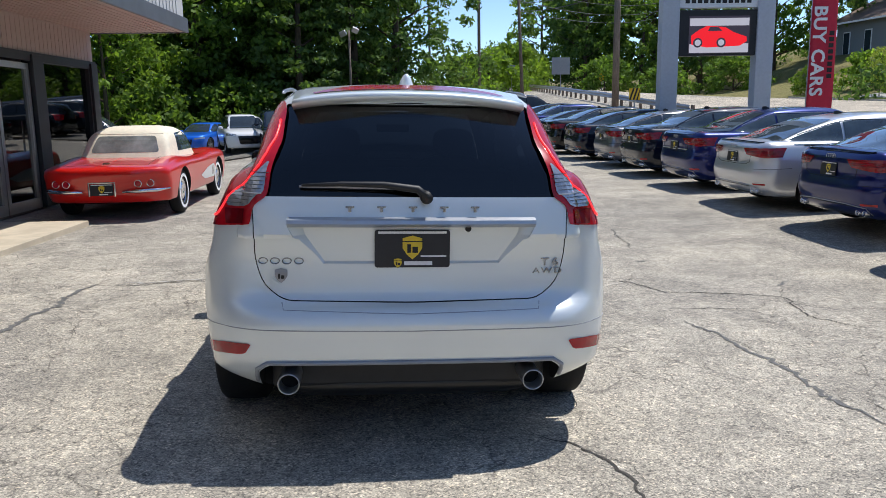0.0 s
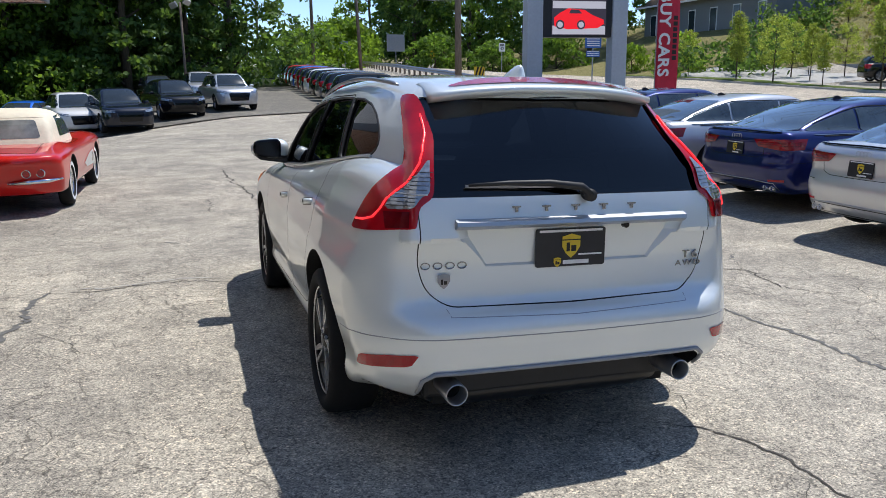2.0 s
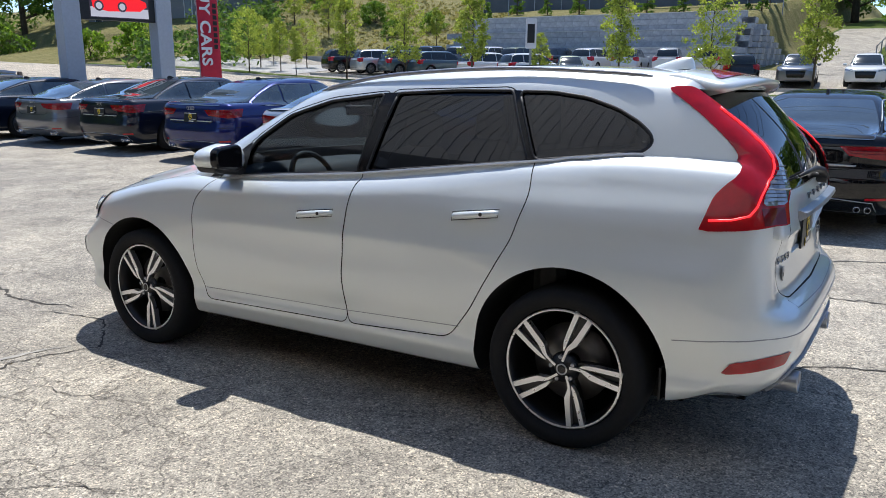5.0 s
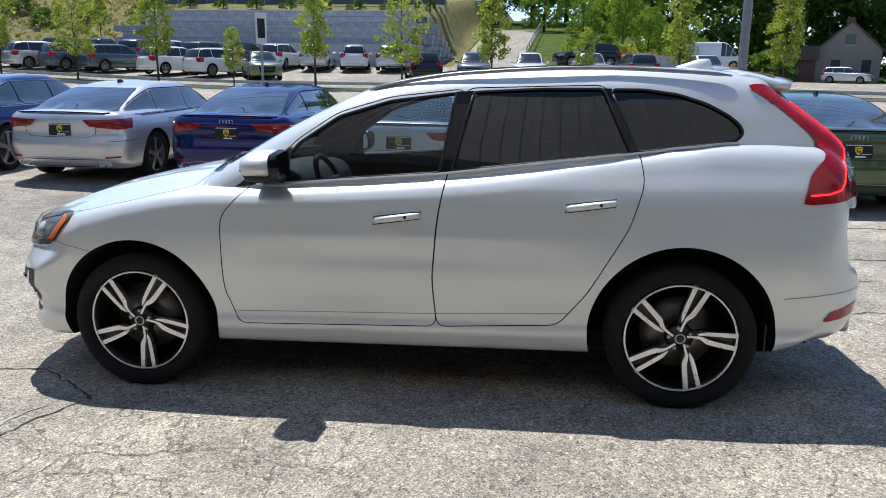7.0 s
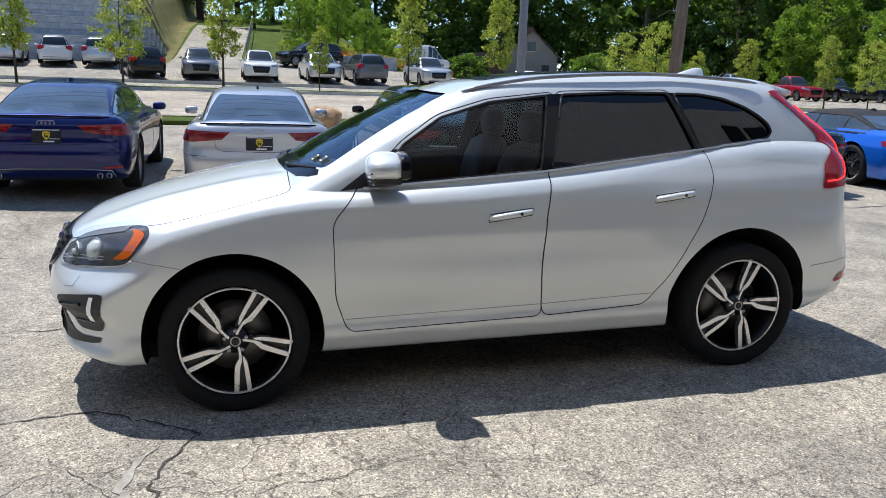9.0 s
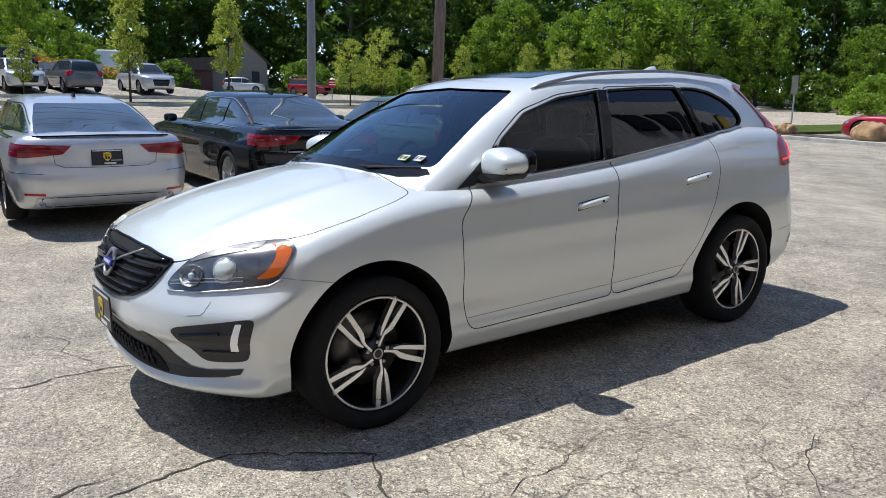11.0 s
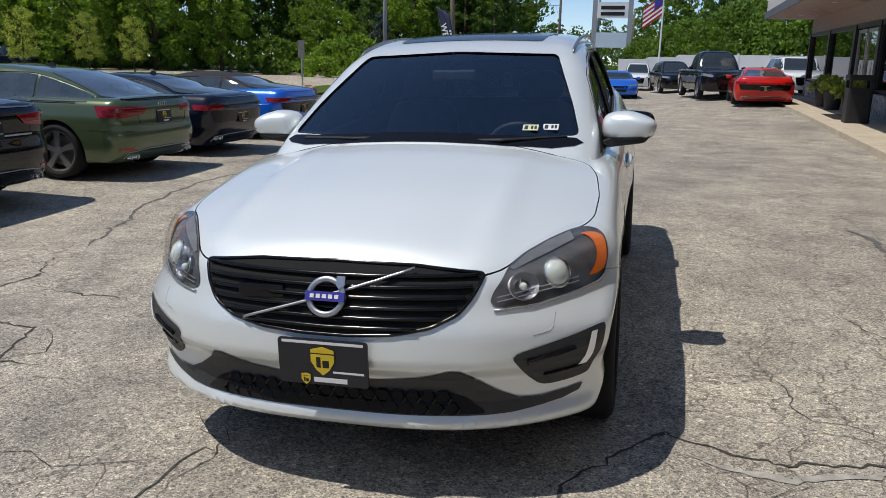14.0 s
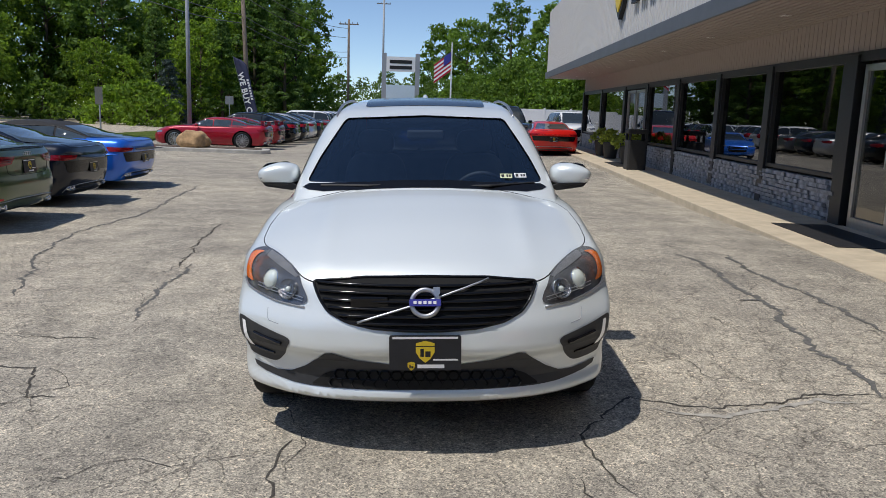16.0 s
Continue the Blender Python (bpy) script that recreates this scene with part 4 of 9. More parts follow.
    for v in bm.verts:
        if v.index in seen:
            continue
        todo, isle = [v], []
        seen.add(v.index)
        while todo:
            q = todo.pop()
            isle.append(q.index)
            for e in q.link_edges:
                o = e.other_vert(q)
                if o.index not in seen:
                    seen.add(o.index)
                    todo.append(o)
        islands.append(isle)
    islands.sort(key=len, reverse=True)
    which = {}
    for n_isle, isle in enumerate(islands):
        for i in isle:
            which[i] = n_isle
    for k, isle in enumerate(islands[:9]):
        if len(isle) < 60:
            continue
        b2 = bm.copy()
        b2.verts.ensure_lookup_table()
        bmesh.ops.delete(b2, geom=[v for v in b2.verts if which[v.index] != k], context="VERTS")
        me = bpy.data.meshes.new("panel")
        b2.to_mesh(me)
        b2.free()
        for m in skin.materials:
            me.materials.append(m)
        skin_normals(me, (suv_low, suv_up))
        mid = sum((v.co for v in me.vertices), Vector()) / len(me.vertices)
        part("body" if k == 0 else "door" if abs(mid.x) > 0.4 else "panel", me, None, car)
    bm.free()

    # glazing, set a little into its openings
    for s in (-1, 1):
        part("door_window", wrapped(tree, front_glass, "x", s, 0.08, -0.012), M["glass_side"], car, smooth=True)
        part("door_window", wrapped(tree, rear_glass, "x", s, 0.08, -0.012), M["glass_tint"], car, smooth=True)
        part("quarter_window", wrapped(tree, quarter_glass, "x", s, 0.08, -0.012), M["glass_tint"], car, smooth=True)
        # black posts between the panes, bright strip along the sill
        part("door_post_trim", wrapped(tree, [(-0.272, 1.531), (-0.372, 1.534), (-0.272, 1.146), (-0.198, 1.138)], "x", s, 0.06, 0.002), M["gloss_black"], car)
        part("door_post_trim", wrapped(tree, [(-0.992, 1.542), (-1.042, 1.541), (-1.174, 1.240), (-1.128, 1.234)], "x", s, 0.06, 0.002), M["gloss_black"], car)
        part("mirror_base_trim", wrapped(tree, [(0.855, 1.060), (0.72, 1.155), (0.588, 1.250), (0.555, 1.262), (0.575, 1.090)], "x", s, 0.04, 0.004), M["black_trim"], car)
        part("waist_strip", wrapped_line(tree, [(0.74, 1.072), (-0.20, 1.132), (-1.16, 1.232), (-1.64, 1.278)], "x", s, 0.0075, 0.05, 0.007), M["silver_frame"], car)
        for pane in (front_glass, rear_glass, quarter_glass):
            part("window_seal", wrapped_line(tree, pane + [pane[0]], "x", s, 0.0075, 0.03, -0.002), M["black_trim"], car, smooth=True)
        part("sill_line", wrapped_line(tree, [(0.85, 0.425), (-0.20, 0.440), (-0.86, 0.462)], "x", s, 0.0022, 0.05, -0.0005), M["steel_grey"], car)
        # roof rail
        rail = [(s * (up_w(np.array(1.60)) - 0.015 - 0.03 * t * t * 0.6), 0.18 - 1.80 * t, float(up_top(0.18 - 1.80 * t)) - 0.040 + 0.012 * math.sin(math.pi * min(1, max(0, t)))) for t in [i / 24 for i in range(25)]]
        part("roof_rail", tube([(float(a), b, c) for a, b, c in rail], [0.004] + [0.010] * 23 + [0.004], 8), M["alloy_grey"], car, smooth=True)
        # door handles in their shallow bowls
        for y0, z0 in ((-0.005, 0.927), (-0.942, 0.996)):
            hit, nrm, _, _ = tree.ray_cast(Vector((3 * s, y0, z0)), Vector((-s, 0, 0)))
            px = hit.x
            h = part("door_handle", tube([(px - s * 0.012, y0 + 0.115, z0 - 0.016), (px + s * 0.010, y0 + 0.098, z0 - 0.012), (px + s * 0.016, y0 + 0.03, z0 - 0.002), (px + s * 0.016, y0 - 0.05, z0 + 0.008), (px + s * 0.008, y0 - 0.105, z0 + 0.014), (px - s * 0.012, y0 - 0.118, z0 + 0.016)], [0.012, 0.015, 0.016, 0.016, 0.014, 0.010], 10), PAINT["white"], car, smooth=True)
            part("keyhole_cover", rod((px + s * 0.020, y0 - 0.048, z0 + 0.008), (px + s * 0.0335, y0 - 0.048, z0 + 0.008), 0.0085, seg=12), M["black_trim"], h)
            part("handle_line", wrapped_line(tree, [(y0 + 0.118, z0 - 0.034), (y0 - 0.118, z0 - 0.004), (y0 - 0.122, z0 + 0.032), (y0 + 0.112, z0 + 0.006), (y0 + 0.118, z0 - 0.034)], "x", s, 0.0022, 0.04, 0.0), M["black_trim"], h)
        # outside mirror
        mir = part("mirror_shell", shell_mesh(lambda x, y, z: ((np.abs(x - s * 0.930) / 0.130) ** 3 + (np.abs(y - 0.648 - 0.10 * (np.abs(x) - 0.930)) / 0.098) ** 2.4 + (np.abs(z - 1.180) / (0.080 - 0.030 * np.clip((np.abs(x) - 0.930) / 0.130, 0, 1))) ** 3) - 1,
                                                (s * 0.930 - 0.16, 0.51, 1.05), (s * 0.930 + 0.16, 0.79, 1.30), ((s * 0.930 - 0.03, 0.63, 1.16), (s * 0.930 + 0.03, 0.67, 1.19)), (14, 12, 12)), PAINT["white"], car, smooth=True)
        part("mirror_foot", prism(rounded([(s * 0.83, 1.085), (s * 1.01, 1.110), (s * 1.035, 1.150), (s * 0.88, 1.150), (s * 0.80, 1.115)], 0.02), 0.58, 0.72, "y"), M["black_trim"], mir, bevel=0.012)
        part("mirror_glass", prism(rounded([(s * 0.860, 1.117), (s * 1.050, 1.135), (s * 1.050, 1.245), (s * 0.860, 1.263)], 0.045), 0.538, 0.593, "y"), M["gloss_black"], mir, bevel=0.015)
        part("turn_lamp", prism([(s * 0.885, 1.158), (s * 1.038, 1.163), (s * 1.038, 1.170), (s * 0.885, 1.164)], 0.708, 0.737, "y"), M["clear_lens"], mir)
        part("mirror_base", shell_mesh(lambda x, y, z: np.maximum((np.abs(x - s * 0.930) / 0.133) ** 3 + (np.abs(y - 0.648 - 0.10 * (np.abs(x) - 0.930)) / 0.101) ** 2.4 + (np.abs(z - 1.180) / (0.083 - 0.030 * np.clip((np.abs(x) - 0.930) / 0.130, 0, 1))) ** 3 - 1, (z - 1.142) * 12),
                                       (s * 0.930 - 0.16, 0.51, 1.05), (s * 0.930 + 0.16, 0.79, 1.30), ((s * 0.930 - 0.03, 0.63, 1.115), (s * 0.930 + 0.03, 0.67, 1.13)), (14, 12, 10)), M["black_trim"], mir, smooth=True)
        part("mud_flap", box(s * 0.76 - 0.09, s * 0.76 + 0.09, -1.80, -1.79, 0.28, 0.42), M["black_trim"], car)

    part("windscreen", wrapped(tree, screen, "y", 1, 0.08, -0.008), M["glass_front"], car, smooth=True)
    cowl = [(0.735, 0.955), (0.70, 1.00), (0.60, 1.055), (0.40, 1.100), (0.20, 1.118), (0.0, 1.122)]
    cowl += [(-x, y) for x, y in cowl[-2::-1]] + [(-0.70, 0.945), (-0.55, 1.00), (-0.32, 1.045), (0.0, 1.06), (0.32, 1.045), (0.55, 1.00), (0.70, 0.945)]
    cw = part("cowl_panel", wrapped(tree, cowl, "z", 1, 0.04, 0.003), M["gloss_black"], car, "black plastic cowl below the windscreen", smooth=True)
    for x0, x1 in ((0.62, 0.05), (-0.10, -0.66)):
        part("wiper_arm", tube([(x0, 1.075 - 0.20 * abs(x0) ** 2, 1.150), ((x0 + x1) / 2, 1.085, 1.158), (x1, 1.045 - 0.20 * abs(x1) ** 2, 1.165)], [0.009, 0.008, 0.005], 6), M["black_trim"], cw)
    part("screen_surround", wrapped(tree, [(-0.30, 1.556), (0.30, 1.556), (0.30, 1.520), (-0.30, 1.520)], "y", 1, 0.06, -0.012), M["gloss_black"], car)
    part("rear_window", wrapped(tree, tail_glass, "y", -1, 0.08, -0.008), M["glass_tint"], car, smooth=True)
    part("sunroof", wrapped(tree, rounded([(-0.42, 0.02), (0.42, 0.02), (0.44, -0.95), (-0.44, -0.95)], 0.05), "z", 1, 0.08, 0.003), M["gloss_black"], car, "dark glass sunroof", smooth=True)
    # roof spoiler with its brake lamp
    sp = bmesh.new()
    rows = []
    for i in range(21):
        x = -0.52 + 1.04 * i / 20
        e = abs(x) / 0.56
        zt = float(up_top(-1.80)) - 0.085 * abs(x) ** 2.2
        y1 = -1.995 + 0.10 * e**3
        zc = 1.592 - 0.045 * e**2.4
        rows.append([sp.verts.new(c) for c in ((x, -1.58, zt + 0.014 * (1 - e**3) - 0.004), (x, -1.71, zt + 0.030 * (1 - 0.7 * e**3)), (x, y1 + 0.045, zc + 0.010), (x, y1, zc), (x, y1 + 0.004, zc - 0.022), (x, y1 + 0.09, zc - 0.040), (x, -1.80, zt - 0.06))])
    for a, b in zip(rows, rows[1:]):
        for k in range(7):
            sp.faces.new((a[k], a[(k + 1) % 7], b[(k + 1) % 7], b[k]))
    sp.faces.new(rows[0])
    sp.faces.new(rows[-1][::-1])
    spo = part("roof_spoiler", sp, PAINT["white"], car, smooth=True)
    lamp = bmesh.new()
    rows = []
    for i in range(17):
        x = -0.43 + 0.86 * i / 16
        e = abs(x) / 0.56
        zt = float(up_top(-1.80)) - 0.085 * abs(x) ** 2.2
        y1 = -1.995 + 0.10 * e**3
        zc = 1.592 - 0.045 * e**2.4
        pa, pb = Vector((x, -1.71, zt + 0.030 * (1 - 0.7 * e**3))), Vector((x, y1 + 0.045, zc + 0.010))
        q = max(0.0, 1 - (abs(x) / 0.43) ** 3)
        rows.append((lamp.verts.new(pa.lerp(pb, 0.70 - 0.52 * q) + Vector((0, 0, 0.005))), lamp.verts.new(pa.lerp(pb, 0.80) + Vector((0, 0, 0.005)))))
    for a, b in zip(rows, rows[1:]):
        lamp.faces.new((a[0], b[0], b[1], a[1]))
    part("brake_lamp", lamp, M["red_lens"], spo, "red brake lamp strip")
    # fin aerial
    fin = bmesh.new()
    rows = []
    for z, ya, yb, half in ((1.645, -1.41, -1.645, 0.036), (1.664, -1.45, -1.64, 0.030), (1.680, -1.50, -1.636, 0.023), (1.694, -1.545, -1.63, 0.015), (1.702, -1.575, -1.62, 0.006)):
        rows.append([fin.verts.new((half * math.sin(a) * (1 - 0.35 * math.cos(a)), (ya + yb) / 2 + (ya - yb) / 2 * math.cos(a), z)) for a in [math.tau * i / 16 for i in range(16)]])
    for a, b in zip(rows, rows[1:]):
        for i in range(16):
            fin.faces.new((a[i], a[(i + 1) % 16], b[(i + 1) % 16], b[i]))
    fin.faces.new(rows[-1])
    part("aerial_fin", fin, PAINT["white"], car, smooth=True)

    # rear lamps: a tall red lens with a lit line and a clear reversing window
    for s in (-1, 1):
        d = (s * 0.62, -0.78, 0)

        def sx(pts):
            return [(s * q[0], q[1], q[2]) for q in pts]

        rim = [(0.677, -2.207, 1.030), (0.752, -2.150, 1.024), (0.833, -2.063, 1.014), (0.864, -1.912, 1.003), (0.853, -1.923, 1.038), (0.837, -1.935, 1.078), (0.811, -1.950, 1.131), (0.789, -1.984, 1.175), (0.761, -2.026, 1.214), (0.706, -2.028, 1.253), (0.667, -2.007, 1.280), (0.655, -1.978, 1.320), (0.644, -1.921, 1.374), (0.629, -1.845, 1.438), (0.613, -1.766, 1.496), (0.594, -1.690, 1.545), (0.575, -1.730, 1.556), (0.552, -1.785, 1.552), (0.546, -1.850, 1.507), (0.548, -1.944, 1.437), (0.550, -2.026, 1.376), (0.572, -2.098, 1.313), (0.587, -2.148, 1.255), (0.593, -2.176, 1.196), (0.605, -2.191, 1.148), (0.649, -2.193, 1.120), (0.664, -2.198, 1.091), (0.670, -2.205, 1.045)]
        L = part("rear_lamp", draped(tree, sx(softened(rim, 1)), d, 0.025, 0.007), M["red_lens"], car, "tall red rear lamp lens", smooth=True)
        led = [(0.858, -1.960, 1.045), (0.838, -2.030, 1.052), (0.812, -2.085, 1.070), (0.790, -2.108, 1.102), (0.766, -2.116, 1.141), (0.730, -2.122, 1.174), (0.685, -2.133, 1.208), (0.661, -2.136, 1.242), (0.638, -2.120, 1.276), (0.612, -2.076, 1.324), (0.582, -2.006, 1.383), (0.575, -1.967, 1.413), (0.572, -1.900, 1.465)]
        part("lit_line", draped_line(tree, sx(led), d, 0.0046, 0.010), M["led_red"], L, "lit red lamp line", smooth=True)
        clear = [(0.593, -2.112, 1.297), (0.605, -2.146, 1.256), (0.610, -2.171, 1.207), (0.617, -2.185, 1.164), (0.650, -2.185, 1.150), (0.683, -2.189, 1.106), (0.722, -2.158, 1.104), (0.776, -2.122, 1.106), (0.758, -2.122, 1.145), (0.723, -2.129, 1.170), (0.681, -2.143, 1.205), (0.648, -2.146, 1.242)][::-1]
        part("reversing_window", draped(tree, sx(softened(clear, 1)), d, 0.02, 0.012), M["clear_lens"], L, "clear reversing lamp")
        for zq, xi, xo in ((1.118, 0.680, 0.768), (1.132, 0.668, 0.762), (1.146, 0.655, 0.755), (1.162, 0.628, 0.732), (1.178, 0.622, 0.712), (1.194, 0.618, 0.694), (1.210, 0.616, 0.676), (1.226, 0.613, 0.662), (1.242, 0.610, 0.648)):
            part("lamp_rib", draped_line(tree, sx([(xi, -2.175, zq), (xo, -2.125, zq + 0.002)]), d, 0.0016, 0.013), M["grey_plastic"], L)
        part("lamp_divider", draped_line(tree, sx([(0.625, -2.185, 1.160), (0.735, -2.125, 1.163)]), d, 0.003, 0.013), M["satin"], L)
        part("lamp_bowl", draped(tree, sx([(0.690, -2.19, 1.034), (0.775, -2.13, 1.030), (0.780, -2.12, 1.096), (0.690, -2.185, 1.096)][::-1]), d, 0.03, 0.010), M["dark_red_lens"], L)
        refl = [(0.675, -2.259, 0.528), (0.780, -2.18, 0.524), (0.874, -2.072, 0.502), (0.876, -2.034, 0.450), (0.790, -2.17, 0.470), (0.705, -2.243, 0.479)]
        part("reflector", draped(tree, sx(rounded_loop(refl, 0.12)), d, 0.03, 0.004), M["red_lens"], car, "red bumper reflector")
        part("bumper_line", draped_line(tree, sx([(0.90, -1.84, 0.566), (0.885, -2.03, 0.588), (0.81, -2.18, 0.594)]), d, 0.0024, 0.0), M["steel_grey"], car)
        # exhaust tips
        pipe = lathe([(0.24, 0.044), (0.0, 0.047), (-0.006, 0.044), (0.0, 0.041), (0.10, 0.040)], 28)
        e = part("exhaust_tip", pipe, M["satin"], car, "bright round exhaust tip", smooth=True)
        e.matrix_basis = Matrix.Translation((s * 0.522, -2.275, 0.350)) @ Matrix.Rotation(math.pi / 2, 4, "Z") @ Matrix.Rotation(0, 4, "Y")
        part("exhaust_bore", rod((0.08, 0, 0), (0.085, 0, 0), 0.040, seg=20), M["dark_void"], e)
    part("bumper_line", wrapped_line(tree, [(-0.81, 0.594), (-0.66, 0.592), (0.0, 0.584), (0.66, 0.590), (0.81, 0.592)], "y", -1, 0.0024, 0.04, 0.0), M["steel_grey"], car)
    part("bumper_line", wrapped_line(tree, [(-0.549, 0.698), (-0.540, 0.672), (0.0, 0.655), (0.540, 0.668), (0.549, 0.694)], "y", -1, 0.0020, 0.04, 0.0), M["steel_grey"], car)
    # black lower skirt with a pale lip
    part("rear_skirt", box(-0.61, 0.61, -2.10, -2.03, 0.275, 0.43), M["black_trim"], car, bevel=0.02)
    part("skirt_lip", wrapped_line(tree, [(-0.66, 0.345), (-0.655, 0.41), (-0.61, 0.442), (0.61, 0.442), (0.655, 0.41), (0.66, 0.345)], "y", -1, 0.010, 0.03, 0.004), M["steel_grey"], car, smooth=True)
    part("underbody", box(-0.56, 0.56, -2.08, -1.86, 0.24, 0.33), M["dark_void"], car)
    part("underbody", box(-0.70, 0.70, -1.855, 2.05, 0.235, 0.32), M["dark_void"], car)
    part("silencer", shell_mesh(lambda x, y, z: (x / 0.62) ** 6 + ((y + 1.93) / 0.17) ** 4 + ((z - 0.275) / 0.07) ** 2 - 1, (-0.7, -2.2, 0.15), (0.7, -1.7, 0.4), ((-0.3, -1.95, 0.27), (0.3, -1.90, 0.28)), (16, 8, 8)), M["rim_dark"], car, smooth=True)
    # tailgate strip, letters and plate
    bar = [(x, float(-tree.ray_cast(Vector((x, -4, 1.045)), Vector((0, 1, 0)))[0].y), 1.045) for x in [-0.52 + 1.04 * i / 20 for i in range(21)]]
    sb = bmesh.new()
    rows = [[sb.verts.new(c) for c in ((x, -y - 0.000, 1.066), (x, -y - 0.030, 1.056), (x, -y - 0.034, 1.040), (x, -y - 0.012, 1.024), (x, -y + 0.02, 1.024))] for x, y, _ in bar]
    for a, b in zip(rows, rows[1:]):
        for k in range(5):
            sb.faces.new((a[k], a[(k + 1) % 5], b[(k + 1) % 5], b[k]))
    sb.faces.new(rows[0])
    sb.faces.new(rows[-1][::-1])
    part("tailgate_strip", sb, M["satin"], car, "bright tailgate strip", smooth=False)
    part("tailgate_camera", rod((0.232, -2.245, 1.018), (0.232, -2.220, 1.018), 0.013, seg=14), M["gloss_black"], car)
    for k in range(5):
        x = -0.262 + 0.131 * k
        hit = tree.ray_cast(Vector((x, -4, 1.10)), Vector((0, 1, 0)))[0]
        b = box(x - 0.018, x + 0.018, hit.y - 0.008, hit.y + 0.004, 1.106, 1.112)
        box(x - 0.006, x + 0.006, hit.y - 0.008, hit.y + 0.004, 1.088, 1.106, b)
        part("badge_mark", b, M["badge_metal"], car)
    for words, x, z, size, sheared in (("T6", 0.600, 0.860, 0.050, 0), ("AWD", 0.590, 0.822, 0.036, 0)):
        hit = tree.ray_cast(Vector((x, -4, z)), Vector((0, 1, 0)))[0]
        t = part("badge", text_mesh(words, size, 0.004, 1.25), M["badge_metal"], car, "bright raised badge letters")
        t.matrix_basis = pose(x, hit.y - 0.004, z, 90, 0, 0) @ Matrix.Diagonal((1.35, 1, 1, 1))
    for k in range(4):
        x = -0.628 + 0.050 * k
        hit = tree.ray_cast(Vector((x, -4, 0.872)), Vector((0, 1, 0)))[0]
        part("badge_mark", tube([(x + 0.019 * math.cos(a), hit.y - 0.003, 0.872 + 0.013 * math.sin(a)) for a in [math.tau * i / 10 for i in range(11)]], 0.0028, 5), M["badge_metal"], car)
    shield(car, 0.060, pose(-0.553, tree.ray_cast(Vector((-0.553, -4, 0.805)), Vector((0, 1, 0)))[0].y - 0.004, 0.808, 90, 0, 0), small=True)
    dealer_plate(car, pose(0.0, -2.196, 0.925, 90, 0, 0))
    # wiper
    part("rear_wiper_arm", tube([(0.055, -2.245, 1.150), (0.02, -2.235, 1.185), (-0.12, -2.225, 1.203), (-0.30, -2.220, 1.206), (-0.46, -2.202, 1.198)], [0.020, 0.017, 0.014, 0.010, 0.006], 8), M["black_trim"], car, smooth=True)
    part("rear_wiper_blade", tube([(-0.08, -2.208, 1.188), (-0.30, -2.206, 1.192), (-0.47, -2.194, 1.194)], 0.006, 6), M["alloy_grey"], car)
    part("wiper_boss", rod((0.055, -2.255, 1.150), (0.055, -2.19, 1.152), 0.026, seg=16), M["black_trim"], car, smooth=True)

    # nose: grille with bars, diagonal, round badge
    gr = rounded([(-0.515, 0.828), (-0.28, 0.852), (0.0, 0.857), (0.28, 0.852), (0.515, 0.828), (0.480, 0.757), (0.440, 0.706), (0.356, 0.667), (0.235, 0.643), (0.080, 0.633), (-0.080, 0.633), (-0.235, 0.643), (-0.356, 0.667), (-0.440, 0.706), (-0.480, 0.757)], 0.02)
    g = part("grille", wrapped(tree, gr, "y", 1, 0.05, 0.004), M["dark_void"], car, "black slatted radiator grille")
    ro = part("grille_surround", wrapped_line(tree, gr + [gr[0]], "y", 1, 0.007, 0.03, 0.004), M["gloss_black"], g, smooth=True)
    for z, half in ((0.822, 0.490), (0.790, 0.478), (0.757, 0.460), (0.724, 0.435), (0.692, 0.390), (0.662, 0.310)):
        part("grille_bar", wrapped_line(tree, [(-half, z), (0, z - 0.006), (half, z)], "y", 1, 0.0085, 0.05, 0.010), M["gloss_black"], g, smooth=True)
    part("grille_diagonal", wrapped_line(tree, [(0.300, 0.664), (-0.286, 0.838)], "y", 1, 0.0055, 0.04, 0.020), M["satin"], g, "bright diagonal bar", smooth=True)
    hit = tree.ray_cast(Vector((0.25, 4, 0.752)), Vector((0, -1, 0)))[0]
    part("sensor_cover", box(0.165, 0.335, hit.y - 0.01, hit.y + 0.016, 0.725, 0.780), M["gloss_black"], g, bevel=0.006)
    hit = tree.ray_cast(Vector((0, 4, 0.757)), Vector((0, -1, 0)))[0]
    face = Matrix.Translation((0.0, hit.y + 0.026, 0.757)) @ pose(0, 0, 0, 68, 0, 180)
    bd = part("round_badge", lathe([(0.0, 0.050), (-0.010, 0.052), (-0.012, 0.060), (-0.010, 0.070), (0.0, 0.072)], 40, close=True), M["satin"], car, "round metal badge with a blue band", smooth=True)
    bd.matrix_basis = face @ Matrix.Rotation(math.pi / 2, 4, "Y")
    bb = part("badge_band", box(-0.070, 0.070, -0.016, 0.016, 0.004, 0.018), M["blue_print"], car)
    bb.matrix_basis = face
    for k in range(5):
        part("band_mark", box(-0.052 + 0.022 * k, -0.038 + 0.022 * k, -0.007, 0.007, 0.018, 0.020), M["white_print"], bb)
    part("badge_arrow", prism([(0.036, 0.040), (0.050, 0.026), (0.066, 0.042), (0.066, 0.072), (0.036, 0.072)], 0.004, 0.014, "z"), M["satin"], bb)
    hit = tree.ray_cast(Vector((0, 4, 0.55)), Vector((0, -1, 0)))[0]
    dealer_plate(car, pose(0.0, hit.y + 0.020, 0.540, 90, 0, 180))
